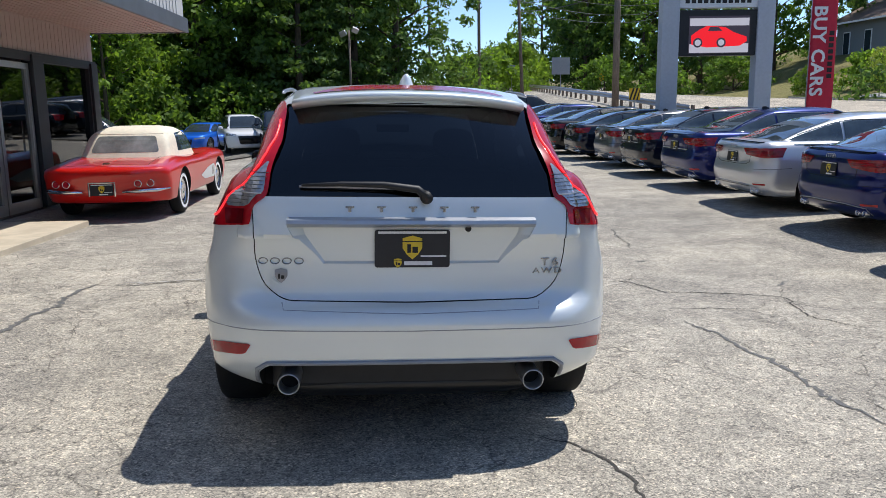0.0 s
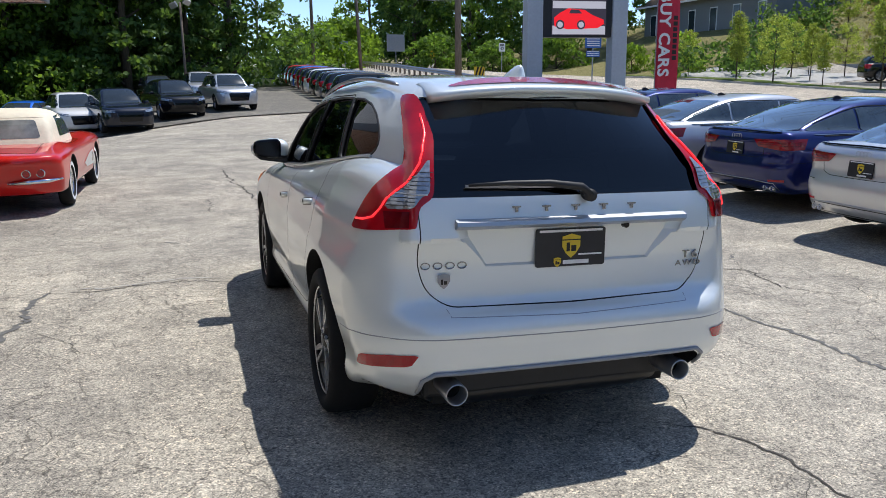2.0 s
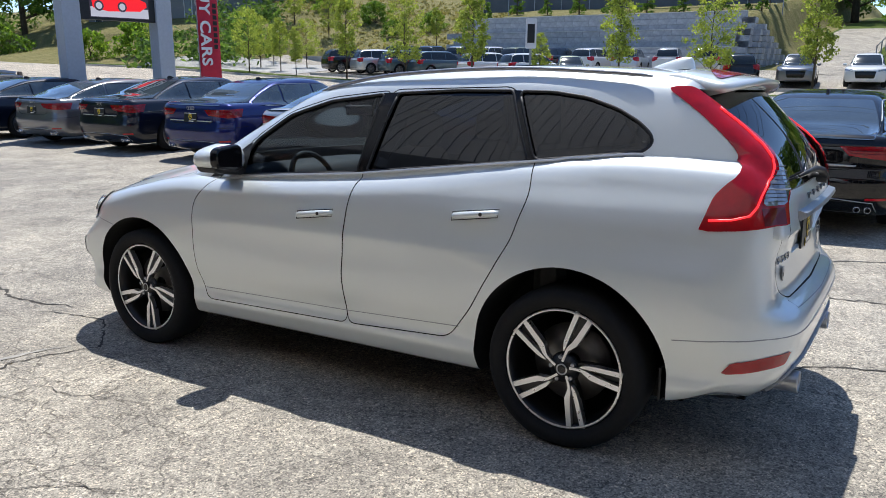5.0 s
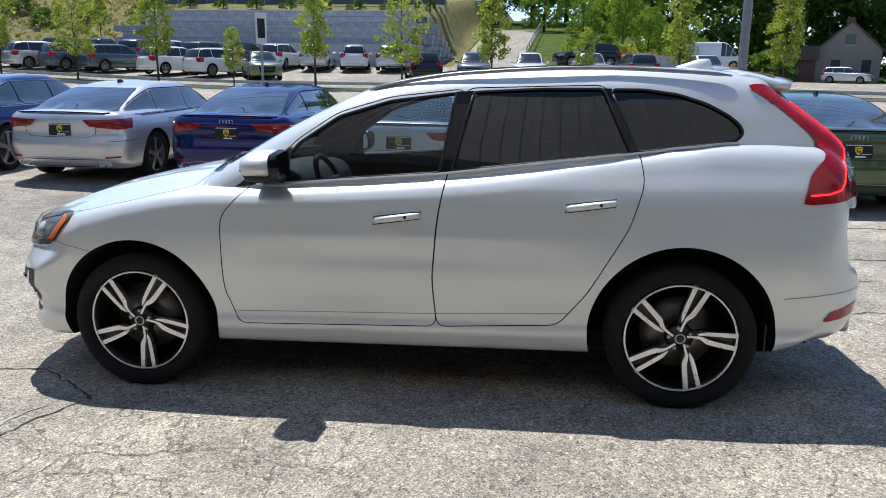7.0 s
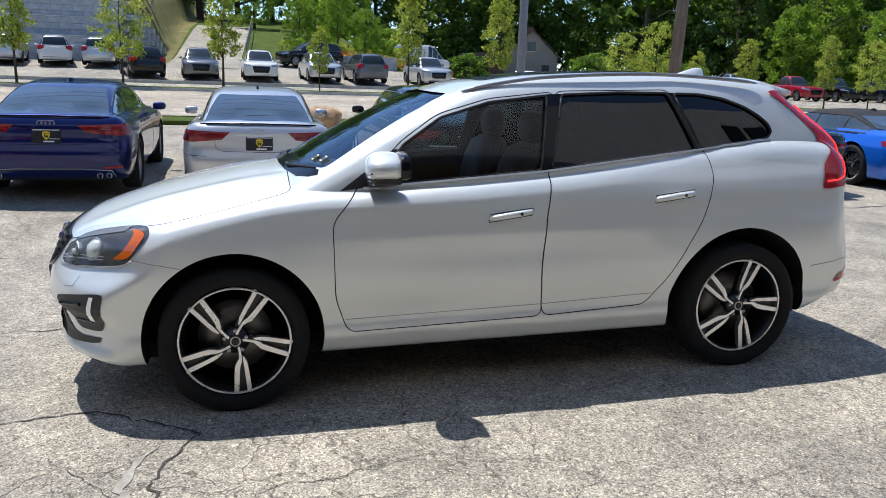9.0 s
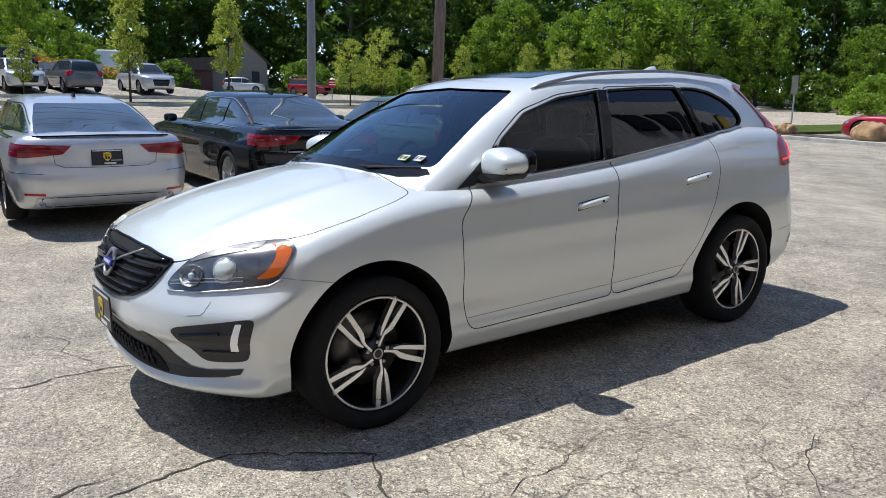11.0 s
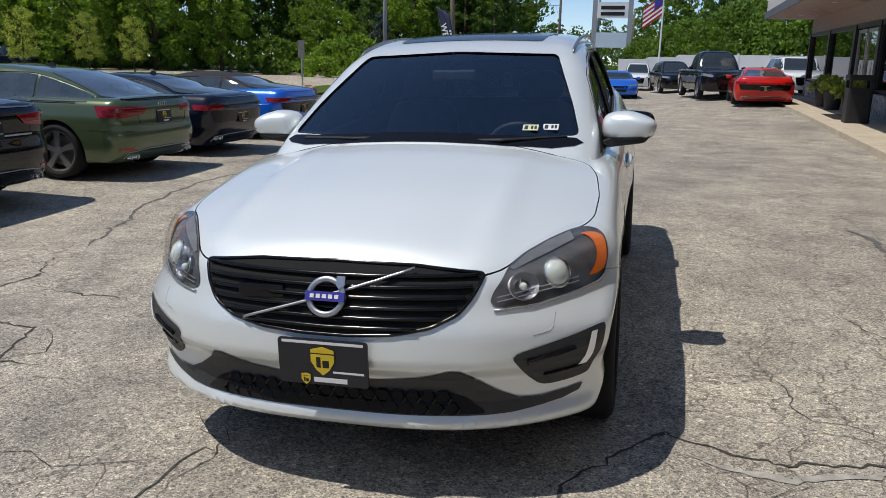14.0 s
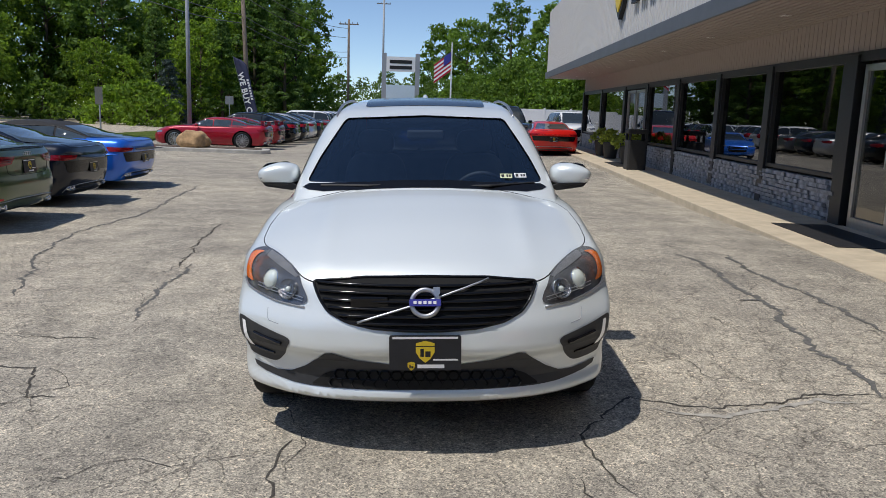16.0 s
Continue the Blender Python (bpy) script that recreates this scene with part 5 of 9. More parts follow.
    # grey lower mask with the honeycomb intake
    half = [(0.16, 0.462), (0.31, 0.482), (0.42, 0.520), (0.455, 0.515), (0.50, 0.470), (0.56, 0.425), (0.63, 0.388), (0.70, 0.381), (0.785, 0.390), (0.832, 0.396), (0.820, 0.370), (0.767, 0.353), (0.615, 0.335), (0.53, 0.333)]
    mask = half + [(-x, z) for x, z in half[::-1]]
    part("lower_mask", wrapped(tree, mask, "y", 1, 0.04, 0.004), M["grey_plastic"], car, "dark grey lower bumper mask")
    intake = rounded([(-0.53, 0.338), (0.53, 0.338), (0.46, 0.402), (0.40, 0.424), (-0.40, 0.424), (-0.46, 0.402)], 0.02)
    it = part("air_intake", wrapped(tree, intake, "y", 1, 0.05, 0.008), M["dark_void"], car)
    comb = bmesh.new()
    for i in range(-9, 10):
        for j in range(2):
            cx, cz = 0.052 * (i + 0.5 * (j % 2)), 0.362 + 0.042 * j
            if abs(cx) > 0.47 - 1.0 * (cz - 0.345):
                continue
            y = float(low_front(cz) - 0.48 * abs(cx) ** 3.0) + 0.012
            for k in range(6):
                a0, a1 = math.radians(60 * k), math.radians(60 * k + 60)
                rod((cx + 0.027 * math.cos(a0), y, cz + 0.025 * math.sin(a0)), (cx + 0.027 * math.cos(a1), y, cz + 0.025 * math.sin(a1)), 0.0042, seg=4, bm=comb)
    part("intake_mesh", comb, M["gloss_black"], it)
    for s in (-1, 1):
        d = (s * 0.55, 0.83, 0)

        def sx(pts):
            return [(s * q[0], q[1], q[2]) for q in pts]

        fog = [(0.605, 2.225, 0.566), (0.725, 2.148, 0.591), (0.816, 2.066, 0.608), (0.896, 1.966, 0.624), (0.902, 1.963, 0.599), (0.857, 1.976, 0.450), (0.842, 1.989, 0.431), (0.787, 2.041, 0.423), (0.713, 2.100, 0.420), (0.681, 2.125, 0.437), (0.640, 2.188, 0.508)][::-1]
        fg = part("fog_pocket", draped(tree, sx(softened(fog, 2)), d, 0.03, 0.004), M["grey_plastic"], car, "dark fog lamp pocket")
        part("pocket_slat", draped_line(tree, sx([(0.66, 2.19, 0.540), (0.80, 2.07, 0.560)]), d, 0.008, 0.008), M["gloss_black"], fg)
        part("pocket_slat", draped_line(tree, sx([(0.71, 2.12, 0.470), (0.82, 2.02, 0.480)]), d, 0.006, 0.008), M["gloss_black"], fg)
        part("day_lamp", draped(tree, sx([(0.852, 2.020, 0.603), (0.870, 2.000, 0.604), (0.840, 2.010, 0.486), (0.814, 2.036, 0.482)][::-1]), d, 0.02, 0.010), M["led_white"], fg, "white day lamp strip")
        # washer cover
        part("washer_line", draped_line(tree, sx([(0.742, 2.084, 0.683), (0.740, 2.116, 0.644), (0.732, 2.129, 0.632), (0.680, 2.171, 0.624)]), d, 0.0016, 0.0), M["steel_grey"], car)
        # head lamp
        hl = [(0.535, 2.197, 0.732), (0.544, 2.174, 0.771), (0.567, 2.142, 0.805), (0.581, 2.101, 0.841), (0.621, 2.028, 0.873), (0.686, 1.926, 0.897), (0.753, 1.821, 0.913), (0.801, 1.765, 0.917), (0.850, 1.745, 0.908), (0.882, 1.750, 0.879), (0.895, 1.800, 0.817), (0.886, 1.844, 0.766), (0.864, 1.886, 0.747), (0.801, 1.977, 0.736), (0.690, 2.100, 0.721), (0.602, 2.171, 0.711)][::-1]
        h = part("head_lamp", draped(tree, sx(softened(hl, 2)), d, 0.025, 0.005), M["lamp_inner"], car, "clear swept-back head lamp with an amber corner", smooth=True)
        amber = [(0.790, 1.827, 0.901), (0.840, 1.776, 0.899), (0.875, 1.760, 0.880), (0.888, 1.817, 0.808), (0.878, 1.851, 0.777), (0.828, 1.924, 0.770), (0.852, 1.875, 0.801), (0.854, 1.833, 0.851), (0.828, 1.814, 0.888)][::-1]
        part("amber_lens", draped(tree, sx(softened(amber, 2)), d, 0.02, 0.009), M["amber"], h, "amber corner lens")
        for bx, bz, br in ((0.632, 0.778, 0.056),):
            hit, nrm, _, _ = tree.ray_cast(Vector((s * bx, 4, bz)), Vector((0, -1, 0)))
            bowl = part("reflector", lathe([(0.004, 0.004), (0.004, br * 0.30), (-0.003, br * 0.55), (-0.010, br * 0.80), (-0.018, br), (-0.014, br * 1.05), (0.0, br * 1.05)], 14), M["lamp_chrome"], h, "bright faceted lamp bowl", smooth=False)
            bowl.matrix_basis = Matrix.Translation(hit + nrm * 0.002) @ (-nrm).to_track_quat("X", "Z").to_matrix().to_4x4() @ Matrix.Diagonal((1, 1, 0.85, 1))
            bulb = part("bulb", shell_mesh(lambda x, y, z: (x / 0.014) ** 2 + (y / 0.014) ** 2 + (z / 0.014) ** 2 - 1, (-0.02,) * 3, (0.02,) * 3, ((-0.003,) * 3, (0.003,) * 3), (6, 6, 6)), M["projector"], h, smooth=True)
            bulb.matrix_basis = Matrix.Translation(hit + nrm * 0.010)
        for zq in (0.756, 0.770):
            part("lamp_rib", draped_line(tree, sx([(0.560, 2.185, zq - 0.018), (0.690, 2.09, zq), (0.800, 1.96, zq + 0.008)]), d, 0.0022, 0.012), M["satin"], h)
        part("lamp_lid", draped(tree, sx([(0.587, 2.102, 0.837), (0.632, 2.026, 0.870), (0.692, 1.933, 0.893), (0.760, 1.829, 0.909), (0.778, 1.865, 0.889), (0.728, 1.944, 0.873), (0.663, 2.030, 0.853), (0.600, 2.101, 0.830)][::-1]), d, 0.02, 0.008), M["lid_plastic"], h)
        hit, nrm, _, _ = tree.ray_cast(Vector((s * 0.735, 4, 0.805)), Vector((0, -1, 0)))
        lens = part("projector_lens", shell_mesh(lambda x, y, z: (x / 0.046) ** 2 + (y / 0.046) ** 2 + (z / 0.022) ** 2 - 1, (-0.06,) * 3, (0.06,) * 3, ((-0.005,) * 3, (0.005,) * 3), (10, 10, 10)), M["projector"], h, smooth=True)
        lens.matrix_basis = Matrix.Translation(hit + nrm * 0.004) @ nrm.to_track_quat("Z", "Y").to_matrix().to_4x4()
        ringm = lathe([(0.0, 0.046), (-0.012, 0.050), (0.0, 0.056)], 32, close=True)
        rg = part("lamp_ring", ringm, M["chrome"], h, smooth=True)
        rg.matrix_basis = Matrix.Translation(hit + nrm * 0.006) @ nrm.to_track_quat("X", "Z").to_matrix().to_4x4()
        hit, nrm, _, _ = tree.ray_cast(Vector((s * 0.645, 4, 0.790)), Vector((0, -1, 0)))
        rg = part("lamp_ring", lathe([(0.0, 0.018), (-0.008, 0.026), (0.0, 0.032)], 20, close=True), M["chrome"], h, smooth=True)
        rg.matrix_basis = Matrix.Translation(hit + nrm * 0.006) @ nrm.to_track_quat("X", "Z").to_matrix().to_4x4()
        part("lamp_cover", draped(tree, sx(softened(hl, 2)), d, 0.025, 0.030), M["glass_lamp"], h, "clear lamp cover", smooth=True).visible_shadow = False
        part("lamp_edge", draped_line(tree, sx([(0.550, 2.196, 0.712), (0.690, 2.101, 0.716), (0.802, 1.977, 0.731), (0.870, 1.878, 0.743), (0.893, 1.827, 0.770)]), d, 0.005, 0.004), M["satin"], h, smooth=True)
        part("fender_line", draped_line(tree, sx([(0.892, 1.828, 0.776), (0.925, 1.70, 0.752), (0.939, 1.615, 0.732)]), (s, 0.1, 0), 0.002, 0.0), M["steel_grey"], car)

    # stickers low in the screen
    for dx, mat in ((0.0, "leaf_yellow"), (0.085, "white_print")):
        hit, nrm, _, _ = tree.ray_cast(Vector((-0.535 + (0.045 if dx == 0 else -0.045), 4, 1.205)), Vector((0, -1, 0)))
        st = part("sticker", box(-0.036, 0.036, -0.022, 0.022, 0, 0.002), plain("sticker_" + mat, (0.62, 0.66, 0.42) if dx == 0 else (0.70, 0.70, 0.72), 0.5), car, "small square sticker inside the screen")
        st.matrix_basis = Matrix.Translation(hit - nrm * 0.004) @ pose(0, 0, 0, 32, 0, 180) @ pose(0, 0, 0, 0, 0, 0)
        part("sticker_bar", box(-0.028, -0.012, -0.014, 0.014, 0.002, 0.003), M["black_print"], st)
        for q in (0.002, 0.018):
            part("sticker_bar", box(q, q + 0.011, -0.012, 0.012, 0.002, 0.003), M["black_print"], st)

    # inside: seats, dash, wheel
    for s in (-1, 1):
        seat = part("front_seat", shell_mesh(lambda x, y, z: np.minimum((np.abs(x - s * 0.37) / 0.25) ** 4 + (np.abs(y - 0.0) / 0.27) ** 4 + (np.abs(z - 0.62) / 0.14) ** 4 - 1,
                                             (np.abs(x - s * 0.37) / (0.24 - 0.10 * np.clip(z - 1.0, 0, 0.3))) ** 4 + (np.abs(y + 0.22 + 0.22 * (z - 0.9)) / 0.11) ** 3 + (np.abs(z - 0.92) / 0.34) ** 6 - 1),
                                             (s * 0.37 - 0.35, -0.6, 0.4), (s * 0.37 + 0.35, 0.4, 1.35), ((s * 0.37 - 0.05, -0.20, 0.62), (s * 0.37 + 0.05, -0.18, 0.66)), (12, 16, 18)), M["seat"], car, smooth=True)
        part("head_rest", shell_mesh(lambda x, y, z: (np.abs(x - s * 0.37) / 0.135) ** 3 + (np.abs(y + 0.32) / 0.06) ** 3 + (np.abs(z - 1.34) / 0.095) ** 3 - 1, (s * 0.37 - 0.2, -0.45, 1.2), (s * 0.37 + 0.2, -0.2, 1.5), ((s * 0.37 - 0.02, -0.33, 1.33), (s * 0.37 + 0.02, -0.31, 1.35)), (8, 6, 8)), M["seat"], seat, smooth=True)
    part("rear_bench", box(-0.62, 0.62, -1.28, -1.08, 0.55, 1.22), M["seat"], car, bevel=0.06)
    part("dashboard", shell_mesh(lambda x, y, z: (np.abs(x) / 0.76) ** 6 + (np.abs(y - 0.82) / 0.24) ** 3 + (np.abs(z - 0.92) / 0.19) ** 3 - 1, (-0.9, 0.5, 0.6), (0.9, 1.2, 1.3), ((-0.5, 0.8, 0.9), (0.5, 0.84, 0.95)), (16, 8, 8)), M["dash"], car, smooth=True)
    sw = part("steering_wheel", tube([(0.175 * math.cos(a), 0.175 * math.sin(a), 0) for a in [math.tau * i / 28 for i in range(29)]], 0.016, 8), M["dash"], car, smooth=True)
    sw.matrix_basis = pose(-0.37, 0.47, 1.02, 66, 0, 0)
    part("wheel_spoke", box(-0.17, 0.17, -0.025, 0.045, -0.02, 0.02), M["dash"], sw, bevel=0.015)
    part("inside_mirror", box(-0.12, 0.12, 0.40, 0.43, 1.40, 1.46), M["dash"], car, bevel=0.012)

    for s, y in ((-1, 1.387), (1, 1.387), (-1, -1.387), (1, -1.387)):
        wheel_parts(car, 0.362, 0.245, 0.272, "twin", (s * 0.812, y, 0.356), s < 0, M["rim_dark"], M["alloy"], 0.0 if y > 0 else -10.0)
    return car


def shield(parent, size, m, small=False, name="shield_badge"):
    """The dealer's yellow shield with a black top."""
    s = size / 2
    out = [(-s * 0.80, s * 0.80), (0, s), (s * 0.80, s * 0.80), (s * 0.80, -s * 0.05), (s * 0.45, -s * 0.62), (0, -s), (-s * 0.45, -s * 0.62), (-s * 0.80, -s * 0.05)]
    ob = part(name, prism([(a * 1.10, b * 1.08) for a, b in out], 0.0, 0.0015, "z"), M["black_print"] if not small else M["steel_grey"], parent, "small yellow dealer shield")
    ob.matrix_basis = m
    part("shield_face", prism([(-s * 0.80, s * 0.45), (s * 0.80, s * 0.45), (s * 0.80, -s * 0.05), (s * 0.45, -s * 0.62), (0, -s), (-s * 0.45, -s * 0.62), (-s * 0.80, -s * 0.05)], 0.0015, 0.003, "z"), M["yellow"] if not small else M["alloy_grey"], ob)
    if not small:
        part("shield_top", prism([(-s * 0.80, s * 0.55), (s * 0.80, s * 0.55), (s * 0.80, s * 0.78), (0, s), (-s * 0.80, s * 0.78)], 0.0015, 0.003, "z"), M["yellow"], ob)
    t = part("shield_mark", box(-s * 0.42, -s * 0.12, -s * 0.45, s * 0.28, 0.003, 0.0036), M["black_print"], ob)
    part("shield_mark", box(s * 0.0, s * 0.45, -s * 0.45, s * 0.05, 0.003, 0.0036), M["black_print"], ob)
    return ob


def dealer_plate(parent, m, rich=True):
    """A black dealer plate with a yellow shield and white marks."""
    p = part("number_plate", prism(rounded([(-0.16, -0.082), (0.16, -0.082), (0.16, 0.082), (-0.16, 0.082)], 0.012), -0.006, 0.002, "z"), M["plate"], parent, "black dealer plate with a yellow shield")
    p.matrix_basis = m
    shield(p, 0.104, Matrix.Translation((0, 0.006, 0.002)))
    part("plate_mark", box(-0.145, 0.145, 0.066, 0.076, 0.002, 0.0028), M["white_print"], p)
    part("plate_mark", box(0.035, 0.145, -0.036, -0.029, 0.002, 0.0028), M["white_print"], p)
    part("plate_mark", box(-0.035, 0.085, -0.072, -0.055, 0.002, 0.0028), M["white_print"], p)
    if rich:
        shield(p, 0.042, Matrix.Translation((-0.062, -0.062, 0.003)))
    return p


suv = build_suv()


# ---- ground ----
def gz(x, y):
    """Height of the ground: level on the whole, falling a little where the white car stands, rising beyond the lot."""
    x, y = np.asarray(x, float), np.asarray(y, float)
    near = np.exp(-((np.hypot(x, y) / 6.5) ** 4))
    z = near * (-0.0297 * x - 0.0227 * y)
    far = 1 - near
    back = np.clip((-y - 2) / 30, 0, 1) * 0.36 * np.clip((-x - 1) / 4, 0, 1)
    ahead = 0.034 * np.clip(y - 22, 0, 200) * np.clip((46 - x) / 20, 0, 1)
    road = np.clip((x - 11) / 6, 0, 1) * (0.25 + 0.02 * np.clip(y - 16, 0, 30)) * np.clip((y + 30) / 20, 0, 1)
    lot = np.clip((x - 35) / 2, 0, 1) * 0.25 + np.clip((x - 38) / 12, 0, 1) * 0.95 * np.clip((y + 22) / 16, 0, 1)
    cliff = np.interp(x - np.minimum(wall_bend(y), 6), [50.5, 50.9, 51.45, 51.9, 52.7, 62, 75, 95, 140], [0, 0.9, 2.35, 2.55, 3.6, 4.9, 6.3, 8.0, 11]) * np.clip((y - 5.6) / 2.8, 0, 1)
    slope = np.interp(x, [50, 55, 75, 95, 140], [0, 0.5, 3.2, 5.0, 8.0]) * np.clip((y + 18) / 10, 0, 1)
    side = np.interp(x, [50.4, 50.9, 62, 75, 95, 140], [0, 0.85, 4.2, 6.3, 8.0, 11])
    w = np.clip((y - 29.4) / 2.4, 0, 1)
    hill = np.maximum(cliff, slope) * (1 - w) + side * w
    hill = hill + np.clip((x - 37) / 14, 0, 1) * np.clip((y - 44) / 14, 0, 1) * 2.0
    dip = np.clip(0.6 - x, 0, 10)
    dip = (0.06 * dip + 0.006 * dip**2) * np.clip((y - 16) / 10, 0, 1)
    return z + far * (back + ahead + road + lot + hill) - dip


def wall_bend(y):
    """How far the block wall's end curves away beside the drive."""
    return 4.0 * np.maximum(8.5 - np.asarray(y, float), 0) ** 3


def sheet(xs, ys, lift=0.0):
    X, Y = np.meshgrid(xs, ys)
    Z = gz(X, Y) + lift
    v = np.stack([X, Y, Z], -1).reshape(-1, 3)
    w = len(xs)
    f = [(j * w + i, j * w + i + 1, (j + 1) * w + i + 1, (j + 1) * w + i) for j in range(len(ys) - 1) for i in range(w - 1)]
    return v.tolist(), f


def grid_line(*stops):
    out = []
    for a, b, step in stops:
        out += list(np.arange(a, b, step))
    return out + [stops[-1][1]]


xs = grid_line((-1500, -100, 200), (-100, -14, 6), (-14, 10, 0.5), (10, 49.5, 1.5), (49.5, 54, 0.45), (54, 90, 1.5), (90, 200, 20), (200, 1500, 200))
ys = grid_line((-1500, -200, 200), (-200, -40, 10), (-40, 14, 0.5), (14, 120, 2), (120, 200, 20), (200, 1500, 200))
v, f = sheet(xs, ys)
c = [np.mean([v[i] for i in q], axis=0) for q in f]


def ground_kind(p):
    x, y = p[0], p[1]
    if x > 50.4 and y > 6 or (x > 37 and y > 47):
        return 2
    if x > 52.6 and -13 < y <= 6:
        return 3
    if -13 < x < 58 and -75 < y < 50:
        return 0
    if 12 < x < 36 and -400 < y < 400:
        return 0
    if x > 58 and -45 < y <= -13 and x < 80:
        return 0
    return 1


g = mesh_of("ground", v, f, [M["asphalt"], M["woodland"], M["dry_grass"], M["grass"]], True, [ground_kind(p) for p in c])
tagged(new("ground", g), "worn grey cracked asphalt lot with grass banks beyond", "ground", kind="structure")


# ---- parked cars ----
def simple_wheel(parent, r, width, rim_r, style, at, left, rim_mat):
    w = part("wheel", as_mesh(lathe([(-0.01, 0.02), (0.01, 0.02)], 8)), M["dark_void"], parent)
    w.matrix_basis = Matrix.Translation(at) @ (Matrix.Identity(4) if left else Matrix.Rotation(math.pi, 4, "Z"))
    h = width / 2
    part("tyre", lathe([(-h * 0.7, rim_r), (-h * 0.97, rim_r + 0.02), (-h, (rim_r + r) / 2), (-h * 0.85, r - 0.012), (-h * 0.4, r), (h * 0.4, r), (h * 0.85, r - 0.012), (h, rim_r + 0.02), (h * 0.7, rim_r)], 32), M["rubber"], w, smooth=True)
    if style == "whitewall":
        part("white_band", lathe([(-h * 1.01, rim_r + 0.015), (-h * 1.015, rim_r + 0.04), (-h * 1.01, rim_r + 0.062)], 32), M["white_print"], w, smooth=True)
    bm = lathe([(-h * 0.74, rim_r), (-h * 0.76, rim_r - 0.014), (-h * 0.3, rim_r - 0.026), (h * 0.5, rim_r - 0.03)], 32)
    xf = -h * 0.72
    if style in ("whitewall", "disc"):
        lathe([(xf, 0.003), (xf - 0.016, 0.04), (xf - 0.010, rim_r * 0.5), (xf + 0.012, rim_r * 0.7), (xf, rim_r * 0.97)], 32, bm)
    else:
        count, wd = {"five": (5, 0.026), "ten": (10, 0.011), "mesh": (14, 0.008)}[style]
        for k in range(count):
            a = math.tau * k / count + 0.3
            c, s = math.cos(a), math.sin(a)
            prism([(p * c - q * s, p * s + q * c) for p, q in ((0.03, -wd * 0.9), (rim_r - 0.006, -wd * 1.5), (rim_r - 0.006, wd * 1.5), (0.03, wd * 0.9))], xf, xf + 0.03, "x", bm)
        lathe([(xf + 0.02, 0.065), (xf - 0.004, 0.05), (xf - 0.006, 0.001)], 16, bm)
    part("rim", bm, rim_mat, w)
    part("brake_disc", lathe([(0.0, 0.03), (-0.005, 0.04), (-0.005, rim_r * 0.74), (0.02, rim_r * 0.74)], 24), M["brake"] if style not in ("whitewall", "disc") else M["dark_void"], w)
    return w


def kind_of(length, width, height, deck, roof, tail, nose, ground=0.20, axles=(1.38, -1.40), r=0.34, up=((0.0, 0.86), (0.35, 0.79), (0.7, 0.70), (0.9, 0.62), (1.0, 0.52)), belt=0.66, corner=7.0):
    """The skins of a car: deck and roof lines as (share of half length, share of height), upper widths as (share from belt to roof, share of half width)."""
    L, W, H = length / 2, width / 2, height
    deck_f = curve_of(*[(a * L, b * H) for a, b in deck])
    roof_f = curve_of(*[(a * L, b * H) for a, b in roof])
    tail_f = curve_of(*[(a * H, b * L) for a, b in tail])
    nose_f = curve_of(*[(a * H, b * L) for a, b in nose])
    zb = belt * H
    side_f = curve_of((0.12 * H, 0.90 * W), (0.22 * H, 0.965 * W), (0.40 * H, 1.0 * W), (0.52 * H, 0.995 * W), (0.62 * H, 0.96 * W), (0.72 * H, 0.90 * W), (0.9 * H, 0.8 * W))
    up_f = curve_of(*[(zb - 0.06 + a * (H - zb + 0.06), b * W) for a, b in up])

    def low(x, y, z):
        ax = np.abs(x)
        w = side_f(z) + 0.012 * sum(bell(y, q, 0.40) for q in axles) * bell(z, 0.42 * H, 0.2 * H) - 0.05 * np.clip((np.abs(y) - 0.6 * L) / (0.4 * L), 0, 1) ** 2
        f = smax(ax - w, z - (deck_f(y) - 0.055 * (ax / W) ** 2.5), 0.09)
        f = smax(f, y - (nose_f(z) - 0.42 * (ax / W) ** 4), 0.07)
        f = smax(f, -y - (tail_f(z) - 0.26 * (ax / W) ** corner - 0.03 * (ax / W) ** 2), 0.06)
        return smax(f, ground - z, 0.03)

    def upper(x, y, z):
        ax = np.abs(x)
        w = up_f(z) - 0.05 * np.clip((-y / L - 0.2) / 0.5, 0, 1) - 0.02 * np.clip((y / L - 0.1) / 0.3, 0, 1)
        f = smax(ax - w, z - (roof_f(y + 0.14 * np.sign(y + 0.2) * ax**2) - 0.06 * ax**2), 0.09)
        return smax(f, zb - 0.12 - z, 0.02)

    return dict(L=L, W=W, H=H, low=low, up=upper, roof=roof_f, deck=deck_f, zb=zb, axles=axles, r=r, ground=ground)


